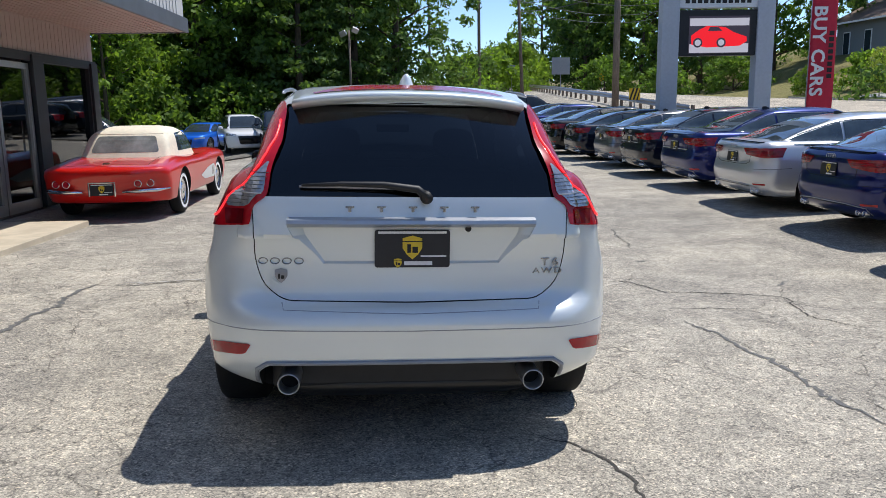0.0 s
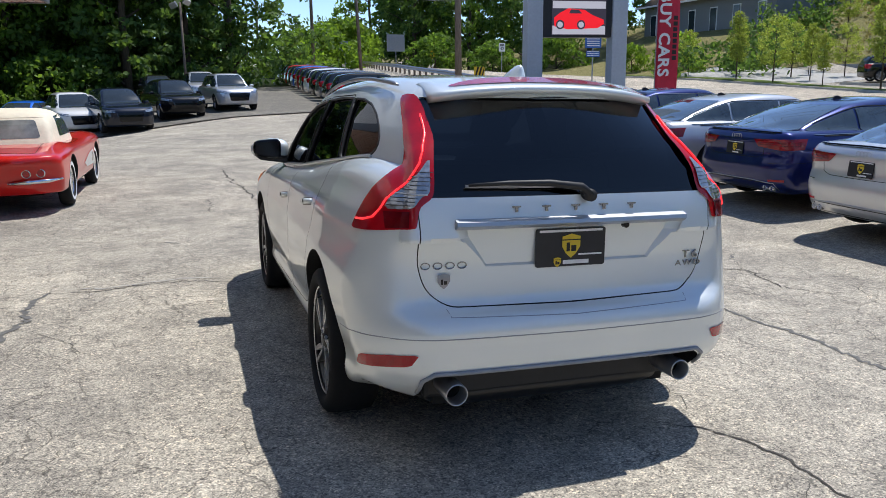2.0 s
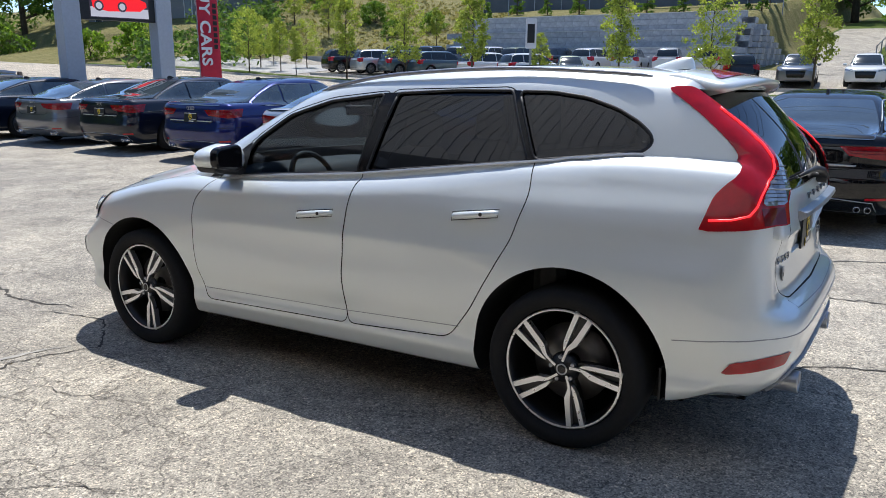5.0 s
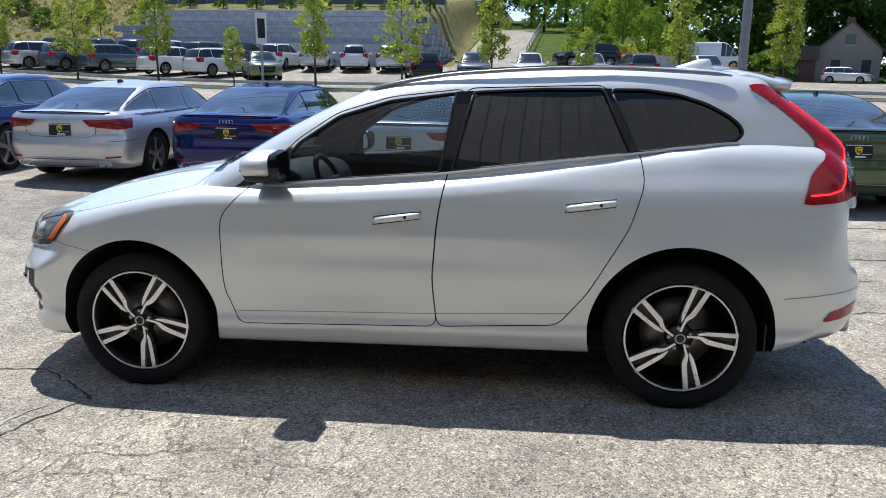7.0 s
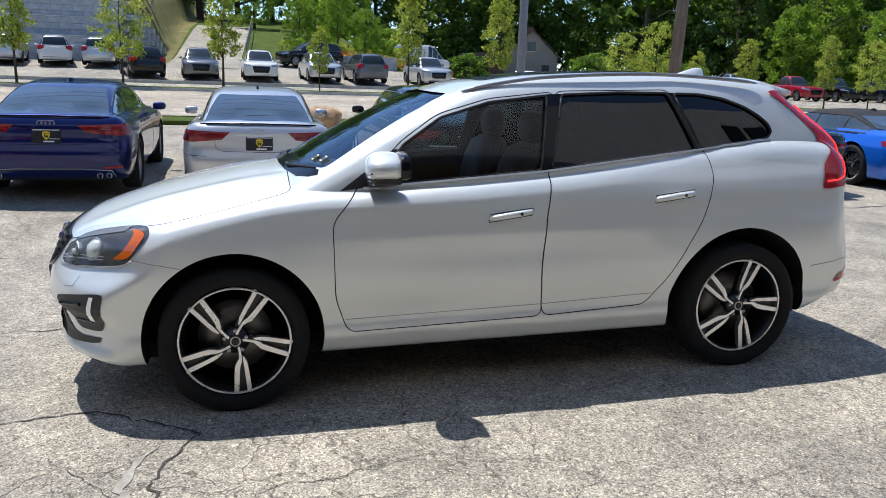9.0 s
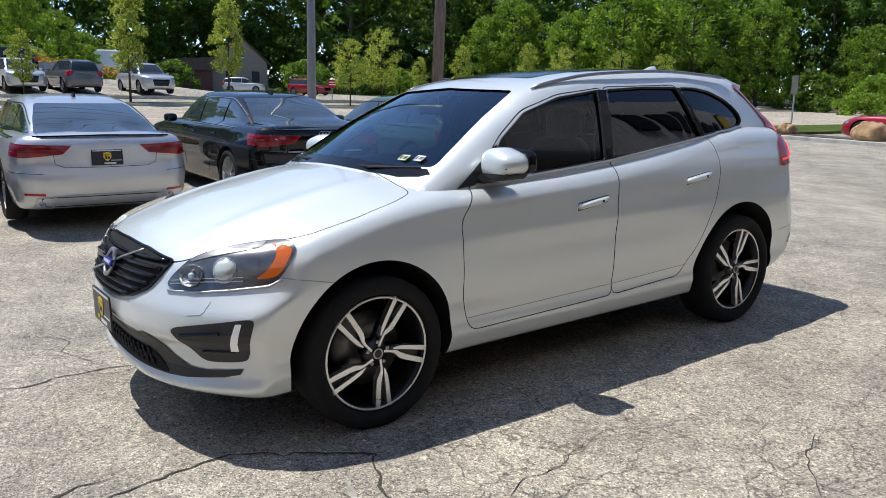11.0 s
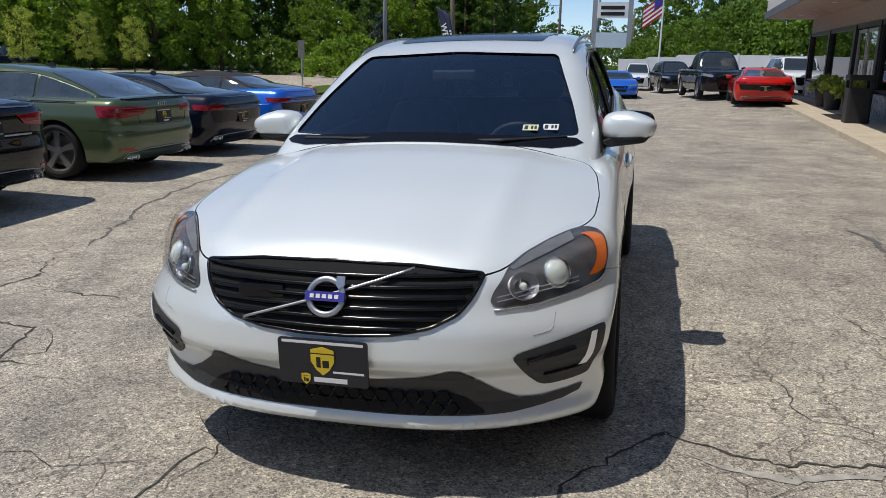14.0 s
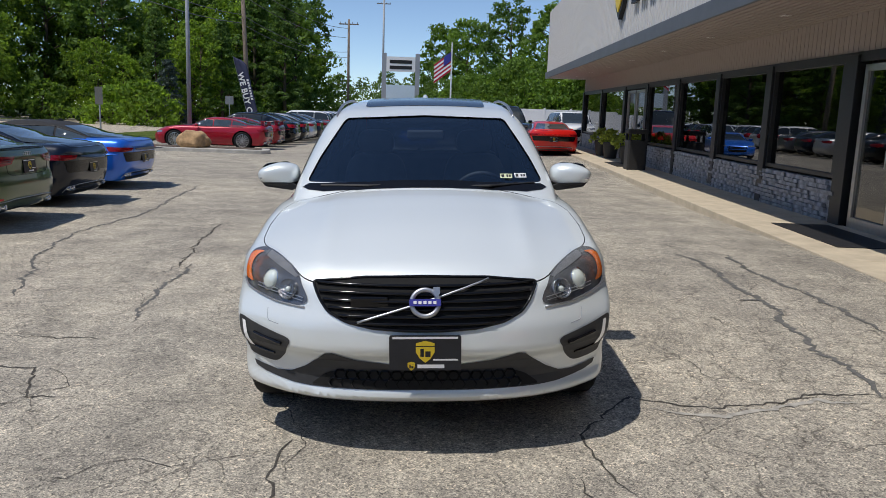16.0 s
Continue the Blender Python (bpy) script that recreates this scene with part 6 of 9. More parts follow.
KINDS = {
    "coupe": kind_of(4.72, 1.86, 1.385, [(-1.1, 0.66), (-1.0, 0.700), (-0.9, 0.735), (-0.6, 0.74), (0.2, 0.71), (0.45, 0.71), (0.7, 0.665), (0.9, 0.59), (1.0, 0.52), (1.1, 0.4)],
                     [(-0.98, 0.60), (-0.86, 0.72), (-0.62, 0.87), (-0.38, 0.965), (-0.1, 1.0), (0.10, 0.985), (0.28, 0.88), (0.52, 0.66), (0.7, 0.5)],
                     [(0.12, 0.90), (0.22, 0.975), (0.38, 1.0), (0.52, 0.985), (0.62, 0.985), (0.70, 0.965), (0.8, 0.9)], [(0.12, 0.92), (0.2, 0.985), (0.4, 1.0), (0.5, 0.985), (0.6, 0.93), (0.7, 0.85)]),
    "sedan": kind_of(4.95, 1.90, 1.45, [(-1.1, 0.66), (-1.0, 0.705), (-0.9, 0.735), (-0.6, 0.735), (0.2, 0.70), (0.45, 0.70), (0.7, 0.655), (0.9, 0.59), (1.0, 0.52), (1.1, 0.4)],
                     [(-0.86, 0.58), (-0.74, 0.71), (-0.52, 0.88), (-0.32, 0.975), (-0.05, 1.0), (0.12, 0.985), (0.28, 0.88), (0.50, 0.66), (0.7, 0.5)],
                     [(0.12, 0.90), (0.22, 0.975), (0.38, 1.0), (0.52, 0.985), (0.62, 0.985), (0.70, 0.97), (0.8, 0.9)], [(0.12, 0.92), (0.2, 0.985), (0.4, 1.0), (0.5, 0.985), (0.6, 0.94), (0.7, 0.86)], axles=(1.48, -1.46), r=0.35),
    "sport": kind_of(4.5, 1.88, 1.24, [(-1.1, 0.66), (-1.0, 0.74), (-0.85, 0.78), (-0.5, 0.78), (0.0, 0.74), (0.4, 0.74), (0.7, 0.69), (0.9, 0.58), (1.0, 0.5), (1.1, 0.4)],
                     [(-0.90, 0.62), (-0.72, 0.76), (-0.5, 0.90), (-0.28, 0.985), (-0.12, 1.0), (0.06, 0.97), (0.22, 0.86), (0.42, 0.66), (0.6, 0.5)],
                     [(0.12, 0.92), (0.25, 0.97), (0.4, 0.995), (0.6, 1.0), (0.72, 0.98), (0.85, 0.9)], [(0.12, 0.93), (0.2, 0.99), (0.35, 1.0), (0.5, 0.96), (0.62, 0.86), (0.75, 0.7)], ground=0.16, axles=(1.33, -1.30), r=0.34, belt=0.68),
    "wagon": kind_of(4.65, 1.86, 1.65, [(-1.1, 0.62), (-1.0, 0.66), (-0.6, 0.68), (0.2, 0.655), (0.45, 0.655), (0.7, 0.625), (0.9, 0.57), (1.0, 0.50), (1.1, 0.4)],
                     [(-1.05, 0.5), (-0.98, 0.62), (-0.92, 0.80), (-0.84, 0.93), (-0.6, 0.985), (-0.2, 1.0), (0.08, 0.985), (0.25, 0.88), (0.50, 0.62), (0.7, 0.45)],
                     [(0.12, 0.92), (0.2, 0.98), (0.35, 1.0), (0.5, 0.985), (0.65, 0.97), (0.8, 0.93)], [(0.12, 0.93), (0.2, 0.985), (0.35, 1.0), (0.48, 0.99), (0.58, 0.93), (0.68, 0.85)], ground=0.25, r=0.35, belt=0.62, corner=9.0),
    "pickup": kind_of(5.8, 2.0, 1.92, [(-1.1, 0.58), (-1.0, 0.62), (-0.6, 0.62), (0.2, 0.62), (0.45, 0.625), (0.8, 0.60), (0.95, 0.56), (1.0, 0.50), (1.1, 0.4)],
                      [(-0.34, 0.5), (-0.29, 0.66), (-0.22, 0.93), (-0.12, 0.99), (0.0, 1.0), (0.12, 0.985), (0.22, 0.88), (0.36, 0.62), (0.5, 0.5)],
                      [(0.12, 0.95), (0.2, 0.99), (0.35, 1.0), (0.5, 1.0), (0.65, 0.99), (0.8, 0.95)], [(0.12, 0.94), (0.2, 0.99), (0.35, 1.0), (0.5, 0.995), (0.6, 0.96), (0.68, 0.9)], ground=0.34, axles=(1.85, -1.75), r=0.41, belt=0.60, corner=12.0),
    "van": kind_of(5.6, 2.0, 2.4, [(-1.1, 0.5), (-1.0, 0.52), (0.2, 0.50), (0.6, 0.49), (0.85, 0.45), (1.0, 0.38), (1.1, 0.3)],
                   [(-1.1, 0.5), (-1.0, 0.62), (-0.97, 0.85), (-0.93, 0.97), (-0.5, 1.0), (0.3, 0.99), (0.45, 0.93), (0.68, 0.62), (0.85, 0.42)],
                   [(0.1, 0.95), (0.2, 0.99), (0.35, 1.0), (0.6, 0.99), (0.8, 0.98)], [(0.1, 0.93), (0.2, 0.99), (0.3, 1.0), (0.4, 0.97), (0.5, 0.9)], ground=0.28, axles=(1.75, -1.65), r=0.36, belt=0.46, corner=12.0, up=((0.0, 0.98), (0.4, 0.95), (0.8, 0.90), (0.95, 0.84), (1.0, 0.7))),
}
FIRST = {}


def build_car(kind, rich, soft_top, rim, m, spokes):
    k = KINDS[kind]
    L, W, H, zb = k["L"], k["W"], k["H"], k["zb"]
    car = thing("parked_car", "car", "car", m)
    res = (26, 56, 22) if rich else (16, 34, 14)
    low = shell_mesh(k["low"], (-W * 1.15, -L * 1.12, 0.05), (W * 1.15, L * 1.12, H * 0.95), ((-W * 0.55, -L * 0.72, 0.32 * H), (W * 0.55, L * 0.70, 0.42 * H)), res)
    low.materials.append(PAINT["silver"])
    ys = [q for q in np.linspace(-L, L, 80) if k["roof"](q) > zb + 0.02]
    y0, y1 = (min(ys), max(ys)) if len(ys) else (-1, 1)
    up = shell_mesh(k["up"], (-W * 1.1, -L * 1.1, zb - 0.2), (W * 1.1, L * 0.95, H * 1.1), ((-W * 0.35, y0 * 0.6 + y1 * 0.4, zb - 0.06), (W * 0.35, y1 * 0.6 + y0 * 0.4, zb)), (res[0], res[1] * 2 // 3, res[2] * 2 // 3))
    up.materials.append(M["cloth_black"] if soft_top else PAINT["silver"])
    skin = boolean(low, up, "UNION")
    tree = tree_of(skin)
    arches = bmesh.new()
    for s in (-1, 1):
        for y in k["axles"]:
            rod((s * W * 0.62, y, k["r"]), (s * W * 1.3, y, k["r"]), k["r"] + 0.05, seg=36, bm=arches)
    skin = boolean(skin, as_mesh(arches, M["dark_void"]), "DIFFERENCE")
    skin_normals(skin, (k["low"], k["up"]))
    part("body", skin, None, car)
    # glazing outlines that follow the roof line
    def z_roof(y):
        return float(k["roof"](y))

    top_in, low_in = 0.055, 0.03
    span = [y for y in np.linspace(y0, y1, 60) if z_roof(y) - top_in - 0.05 * H > zb + low_in]
    ya, yb = min(span), max(span)
    if kind == "van":
        ya = 0.62 * 1.0
    cut = [ya + (yb - ya) * t for t in (0.0, 0.30, 0.64, 1.0)]
    glassy = M["window_far"] if not rich else M["glass_dark"]
    for s in (-1, 1):
        for a, b in zip(cut, cut[1:]):
            a, b = a + 0.02, b - 0.02
            edge = [(a, zb + low_in)] + [(y, max(zb + low_in + 0.02, min(z_roof(y) - top_in, H - 0.10) - 0.02)) for y in np.linspace(a, b, 7)] + [(b, zb + low_in)]
            if kind == "van" and b < 0:
                continue
            part("side_window", wrapped(tree, edge, "x", s, 0.05, 0.007), glassy, car, smooth=True)
        if rich:
            top = [(y, max(zb + low_in + 0.02, min(z_roof(y) - top_in, H - 0.10) - 0.005)) for y in np.linspace(ya + 0.16, yb - 0.02, 26)]
            part("window_trim", wrapped_line(tree, top[::-1], "x", s, 0.007, 0.04, 0.003), M["satin"] if kind == "sedan" else M["black_trim"], car)
            part("waist_trim", wrapped_line(tree, [(yb - 0.02, zb + low_in - 0.012), (ya + 0.16, zb + low_in - 0.012)], "x", s, 0.007, 0.04, 0.003), M["satin"] if kind == "sedan" else M["black_trim"], car)
        part("door_mirror", shell_mesh(lambda x, y, z: (np.abs(x - s * (W + 0.06)) / 0.10) ** 3 + (np.abs(y - yb * 0.72) / 0.06) ** 2 + (np.abs(z - zb - 0.06) / 0.06) ** 3 - 1, (s * (W + 0.06) - 0.14, yb * 0.72 - 0.1, zb - 0.05), (s * (W + 0.06) + 0.14, yb * 0.72 + 0.1, zb + 0.17), ((s * (W + 0.06) - 0.01, yb * 0.72 - 0.01, zb + 0.05), (s * (W + 0.06) + 0.01, yb * 0.72 + 0.01, zb + 0.07)), (6, 5, 5)), PAINT["silver"], car, smooth=True)
        for y, z in ((-0.02 * L, 0.60 * H), (-0.36 * L, 0.61 * H)):
            if rich and (kind != "sport" or y > -0.2):
                h = tree.ray_cast(Vector((3 * s, y, z)), Vector((-s, 0, 0)))[0]
                part("door_handle", box(h.x - 0.015, h.x + 0.015, y - 0.09, y + 0.09, z - 0.012, z + 0.012), PAINT["silver"], car, bevel=0.006)
        if rich:
            part("door_gap", wrapped_line(tree, [(0.10 * L, zb), (0.10 * L, 0.25 * H)], "x", s, 0.004, 0.06, -0.001), M["dark_void"], car)
            part("door_gap", wrapped_line(tree, [(0.46 * L, zb - 0.02), (0.48 * L, 0.5 * H), (0.46 * L, 0.25 * H)], "x", s, 0.004, 0.06, -0.001), M["dark_void"], car)
            if kind == "sedan" or kind == "wagon":
                part("door_gap", wrapped_line(tree, [(-0.42 * L, zb), (-0.40 * L, 0.5 * H), (-0.28 * L, 0.25 * H)], "x", s, 0.004, 0.06, -0.001), M["dark_void"], car)
    # screens, front and rear, where the roof line comes down
    zt = H - 0.10
    for d, name in ((1, "windscreen"), (-1, "rear_window")):
        if name == "rear_window" and kind == "van":
            pts = [(-W * 0.62, zb + 0.25 * H), (W * 0.62, zb + 0.25 * H), (W * 0.58, H * 0.86), (-W * 0.58, H * 0.86)]
        else:
            z_lo = zb + 0.035 if d > 0 else zb + (0.05 if kind in ("coupe", "sport") else 0.04)
            pts = [(-W * 0.70, z_lo), (W * 0.70, z_lo), (W * 0.64, (z_lo + zt) / 2), (W * 0.54, zt), (-W * 0.54, zt), (-W * 0.64, (z_lo + zt) / 2)]
        part(name, wrapped(tree, rounded(pts, 0.04), "y", d, 0.05, 0.007), glassy, car, smooth=True)
    # lamps
    for s in (-1, 1):
        d = (s * 0.45, -0.89, 0)
        zl = 0.60 * H if kind not in ("wagon", "pickup", "van") else 0.56 * H
        hl, tall = (0.20 * W, 0.034 * H) if kind == "sport" else (0.33 * W, 0.052 * H) if kind not in ("wagon", "pickup", "van") else (0.20 * W, 0.09 * H)
        pts = [(s * (W * 0.97), -L * 0.86, zl + tall), (s * (W * 0.92 - hl * 1.6), -L, zl + tall * 0.75), (s * (W * 0.92 - hl * 1.3), -L, zl - tall * 0.45), (s * (W * 0.86), -L * 0.95, zl - tall * 1.0), (s * (W * 0.97), -L * 0.86, zl - tall * 0.8)]
        lamp = part("tail_lamp", draped(tree, pts, d, 0.03, 0.012), M["tail_red"] if rich else M["red_lens"], car, "deep red tail lamp")
        if rich and kind != "sport":
            for dz in (-0.012, 0.018):
                part("lamp_bar", draped_line(tree, [(s * (W * 0.95), -L * 0.88, zl + dz), (s * (W * 0.80), -L * 0.97, zl + dz * 0.9), (s * (W * 0.92 - hl * 1.25), -L, zl + dz * 0.8)], d, 0.004, 0.015), M["dark_red_lens"], lamp)
            # bumper: crease under the boot lid, corner crease, trimmed skirt
            part("bumper_crease", draped_line(tree, [(s * W * 0.99, -L * 0.80, 0.445 * H), (s * W * 0.93, -L * 0.92, 0.435 * H), (s * W * 0.70, -L, 0.430 * H)], d, 0.003, 0.0), M["dark_void"], car)
            part("boot_edge", wrapped_line(tree, [(0.0, 0.470 * H), (s * W * 0.45, 0.474 * H), (s * W * 0.55, 0.50 * H)], "y", -1, 0.003, 0.03, 0.001), M["dark_void"], car)
            part("reflector", draped(tree, [(s * W * 0.90, -L * 0.96, 0.285 * H), (s * W * 0.70, -L, 0.280 * H), (s * W * 0.70, -L, 0.262 * H), (s * W * 0.90, -L * 0.96, 0.266 * H)], d, 0.03, 0.005), M["red_lens"], car)
        d = (s * 0.5, 0.87, 0)
        zl = 0.50 * H
        pts = [(s * (W * 0.95), L * 0.80, zl + 0.035 * H), (s * (W * 0.55), L * 0.95, zl + 0.005 * H), (s * (W * 0.55), L * 0.95, zl - 0.045 * H), (s * (W * 0.95), L * 0.80, zl - 0.02 * H)]
        part("head_lamp", draped(tree, pts, d, 0.06, 0.005), M["clear_lens"], car, "clear head lamp")
    part("front_grille", wrapped(tree, rounded([(-W * 0.42, 0.26 * H), (W * 0.42, 0.26 * H), (W * 0.50, 0.46 * H), (-W * 0.50, 0.46 * H)], 0.05), "y", 1, 0.08, 0.004), M["gloss_black"], car, "black front grille")
    if kind not in ("van",):
        part("rear_skirt", wrapped(tree, rounded([(-W * 0.66, k["ground"] + 0.03), (W * 0.66, k["ground"] + 0.03), (W * 0.72, 0.25 * H), (-W * 0.72, 0.25 * H)], 0.03), "y", -1, 0.08, 0.004), M["black_trim"], car)
        if rich:
            part("skirt_trim", wrapped_line(tree, [(-W * 0.78, k["ground"] + 0.06), (-W * 0.74, 0.245 * H), (-W * 0.40, 0.262 * H), (W * 0.40, 0.262 * H), (W * 0.74, 0.245 * H), (W * 0.78, k["ground"] + 0.06)], "y", -1, 0.006, 0.04, 0.004), M["satin"], car, smooth=True)
    if rich:
        h = tree.ray_cast(Vector((0, -5, 0.56 * H)), Vector((0, 1, 0)))[0]
        dealer_plate(car, pose(0, h.y - 0.012, 0.545 * H if kind != "sport" else 0.46 * H, 84, 0, 0), rich=False)
        for q in range(4):
            c = part("badge_ring", lathe([(0.0, 0.026), (-0.004, 0.029), (0.0, 0.032)], 20, close=True), M["satin"], car)
            hb = tree.ray_cast(Vector((0, -5, 0.655 * H)), Vector((0, 1, 0)))[0]
            c.matrix_basis = Matrix.Translation((-0.066 + 0.044 * q, hb.y - 0.006, 0.655 * H)) @ Matrix.Rotation(-math.pi / 2, 4, "Z")
            if kind == "sport":
                bpy.data.objects.remove(c)
        for s in (-1, 1):
            part("boot_gap", wrapped_line(tree, [(s * W * 0.58, 0.645 * H), (s * W * 0.55, 0.50 * H)], "y", -1, 0.003, 0.03, 0.001), M["dark_void"], car)
        if kind == "sedan":
            hs = tree.ray_cast(Vector((0.45, -5, 0.505 * H)), Vector((0, 1, 0)))[0]
            part("boot_strip", box(-0.52, 0.52, hs.y - 0.022, hs.y + 0.02, 0.500 * H, 0.512 * H), M["satin"], car, "bright strip on the boot lid", bevel=0.004)
        if kind == "sport":
            part("tail_panel", wrapped(tree, rounded([(-W * 0.80, 0.42 * H), (W * 0.80, 0.42 * H), (W * 0.86, 0.56 * H), (-W * 0.86, 0.56 * H)], 0.03), "y", -1, 0.06, 0.006), M["gloss_black"], car, "black tail panel")
        if kind == "coupe":
            part("boot_lip", wrapped_line(tree, [(-W * 0.74, 0.705 * H), (0, 0.712 * H), (W * 0.74, 0.705 * H)], "y", -1, 0.010, 0.04, 0.002), M["gloss_black"], car)
        for s in (-1, 1):
            for dx in (0.0, 0.10):
                e = part("exhaust_tip", lathe([(0.10, 0.030), (0.0, 0.033), (-0.004, 0.030), (0.0, 0.027), (0.08, 0.026)], 18), M["chrome"], car, smooth=True)
                he = tree.ray_cast(Vector((s * (W * 0.60 + dx), -5, 0.30)), Vector((0, 1, 0)))[0]
                e.matrix_basis = Matrix.Translation((s * (W * 0.60 + dx), (he.y if he else -L) - 0.01, 0.275)) @ Matrix.Rotation(math.pi / 2, 4, "Z")
        part("aerial_fin", prism([(-0.25 * L, z_roof(-0.25 * L) - 0.01), (-0.29 * L, z_roof(-0.29 * L) + 0.045), (-0.31 * L, z_roof(-0.31 * L) + 0.045), (-0.32 * L, z_roof(-0.32 * L) - 0.01)], -0.015, 0.015, "x"), M["black_trim"], car)
    for s in (-1, 1):
        for y in k["axles"]:
            simple_wheel(car, k["r"], 0.235, k["r"] * 0.74, spokes, (s * (W - 0.115), y, k["r"]), s < 0, rim)
    part("underbody", box(-W * 0.7, W * 0.7, -L * 0.85, L * 0.85, k["ground"] - 0.02, k["ground"] + 0.1), M["dark_void"], car)
    return car


def parked(kind, colour, x, y, turn, label, rich=True, soft_top=False, rim="alloy_grey", spokes="five", group="parked cars", category="car", lift=0.0, size=1.0):
    """A parked car: built once of each kind, then copied and painted."""
    m = pose(x, y, float(gz(x, y)) + lift, 0, 0, turn)
    key = (kind, rich, soft_top, rim, spokes)
    if key not in FIRST:
        car = FIRST[key] = build_car(kind, rich, soft_top, M[rim], m, spokes)
    else:
        car = copy_thing(FIRST[key], m)
    for o in car.children:
        if o.name.split(".")[0] in ("body", "door_mirror", "door_handle"):
            o.material_slots[0].link = "OBJECT"
            o.material_slots[0].material = PAINT[colour]
            if len(o.material_slots) > 1 and not soft_top and o.name.startswith("body"):
                for s in o.material_slots[1:]:
                    if s.material in PAINT.values():
                        s.link = "OBJECT"
                        s.material = PAINT[colour]
    tagged(car, label, category, group)
    return car


FACE_STREET = -90
ROW = [
    ("coupe", "green", 7.45, -4.30, "olive green hatchback coupe parked nose to the street", {}),
    ("sport", "navy", 7.60, -6.80, "dark navy sports coupe parked nose to the street", {"spokes": "mesh"}),
    ("sedan", "black", 7.55, -1.50, "glossy black saloon with polished wheels and a bright boot strip", {"rim": "alloy", "spokes": "ten"}),
    ("coupe", "silver", 7.45, 1.12, "silver fastback saloon parked nose to the street", {}),
    ("coupe", "blue", 7.85, 3.60, "deep blue saloon with four exhaust tips", {}),
    ("coupe", "silver", 7.75, 5.95, "silver two-door coupe with a dark rear skirt", {}),
    ("sedan", "blue", 7.95, 8.50, "deep blue saloon with alloy wheels", {}),
    ("sedan", "navy", 8.0, 11.10, "dark saloon with a bright roof strip", {}),
    ("coupe", "grey", 8.0, 13.60, "grey saloon in the row by the street", {}),
]
for kind, colour, x, y, label, more in ROW:
    parked(kind, colour, x, y, FACE_STREET + random.uniform(-1.5, 1.5), label, **more)
parked("sport", "sky", 7.75, -9.55, FACE_STREET, "bright blue convertible with a black cloth roof", soft_top=True, rim="chrome", spokes="mesh")
for i, colour in enumerate(["navy", "black", "navy", "blue", "black"]):
    parked("sedan" if i % 2 else "coupe", colour, 7.9 + 0.08 * i, 16.3 + 2.75 * i, FACE_STREET, "dark saloon in the row by the street")
for i, colour in enumerate(["black", "navy", "grey", "black", "solid_white", "navy", "maroon", "sky", "navy", "red", "black", "grey"]):
    parked("wagon", colour, 7.6 + 0.10 * i, 32.0 + 2.75 * i, FACE_STREET, ("dark" if colour in ("black", "navy", "maroon", "grey") else "bright") + " estate car at the far end of the row", rich=False)
# across the lot under the trees
for colour, kind, x, y, turn, label in (
    ("solid_white", "wagon", -5.7, 30.1, 196, "white sport utility car facing the lot"),
    ("sky", "sedan", -8.4, 35.7, 165, "bright blue saloon under the trees"),
    ("navy", "wagon", -3.9, 28.2, 196, "dark blue sport utility car facing the lot"),
    ("black", "wagon", -1.85, 31.3, 194, "black sport utility car facing the lot"),
    ("silver", "wagon", 0.6, 33.2, 190, "silver sport utility car facing the lot"),
    ("silver", "wagon", -0.4, 40.2, 186, "pale silver sport utility car under the trees"),
    ("black", "wagon", -2.7, 42.0, 190, "dark estate car under the trees"),
):
    parked(kind, colour, x, y, turn, label, rich=False)
parked("wagon", "solid_white", -7.9, 16.6, -80, "white sport utility car standing past the showroom's end", rich=False)
# behind, on the far side of the drive
for i, colour in enumerate(["crimson", "maroon", "black", "black", "silver", "navy", "grey", "solid_white", "solid_white", "silver", "solid_white", "silver", "black", "solid_white", "grey", "black", "solid_white", "black", "grey"]):
    row_car = parked("sport" if i < 2 else "sedan" if i < 7 else "wagon", colour, 8.5 - 0.03 * i, -25.9 - 2.65 * i, FACE_STREET, {"crimson": "crimson sports coupe with a tail wing", "maroon": "dark red sports coupe"}.get(colour, "parked car in the far row by the street"), rich=i < 2, rim="alloy" if i < 2 else "alloy_grey", spokes="mesh" if i < 2 else "five")
    if i == 0:
        wing = part("tail_wing", box(-0.72, 0.72, -2.20, -1.95, 1.10, 1.13), PAINT["crimson"], row_car, bevel=0.01)
        for q in (-0.62, 0.62):
            part("wing_stand", box(q - 0.02, q + 0.02, -2.12, -1.98, 0.86, 1.11), PAINT["crimson"], wing)
parked("sport", "red", -4.75, -25.0, 178, "red mid-engined sports car with a black roof, tail towards the lot", spokes="five", rim="alloy_grey")
parked("pickup", "black", -3.6, -30.5, 8, "black pickup truck with a bright front guard", rich=False)
parked("wagon", "black", -2.2, -40.0, 10, "black sport utility car by the white fence", rich=False)
parked("sport", "sky", 0.5, -34.0, 4, "bright blue low sports car facing the lot", rich=False)
parked("wagon", "solid_white", -0.3, -46.8, 0, "white sport utility car by the fence", rich=False)
parked("wagon", "solid_white", 2.7, -43.5, 0, "white sport utility car by the fence", rich=False)
parked("wagon", "solid_white", -7.2, -33.5, 5, "white car by the fence", rich=False)
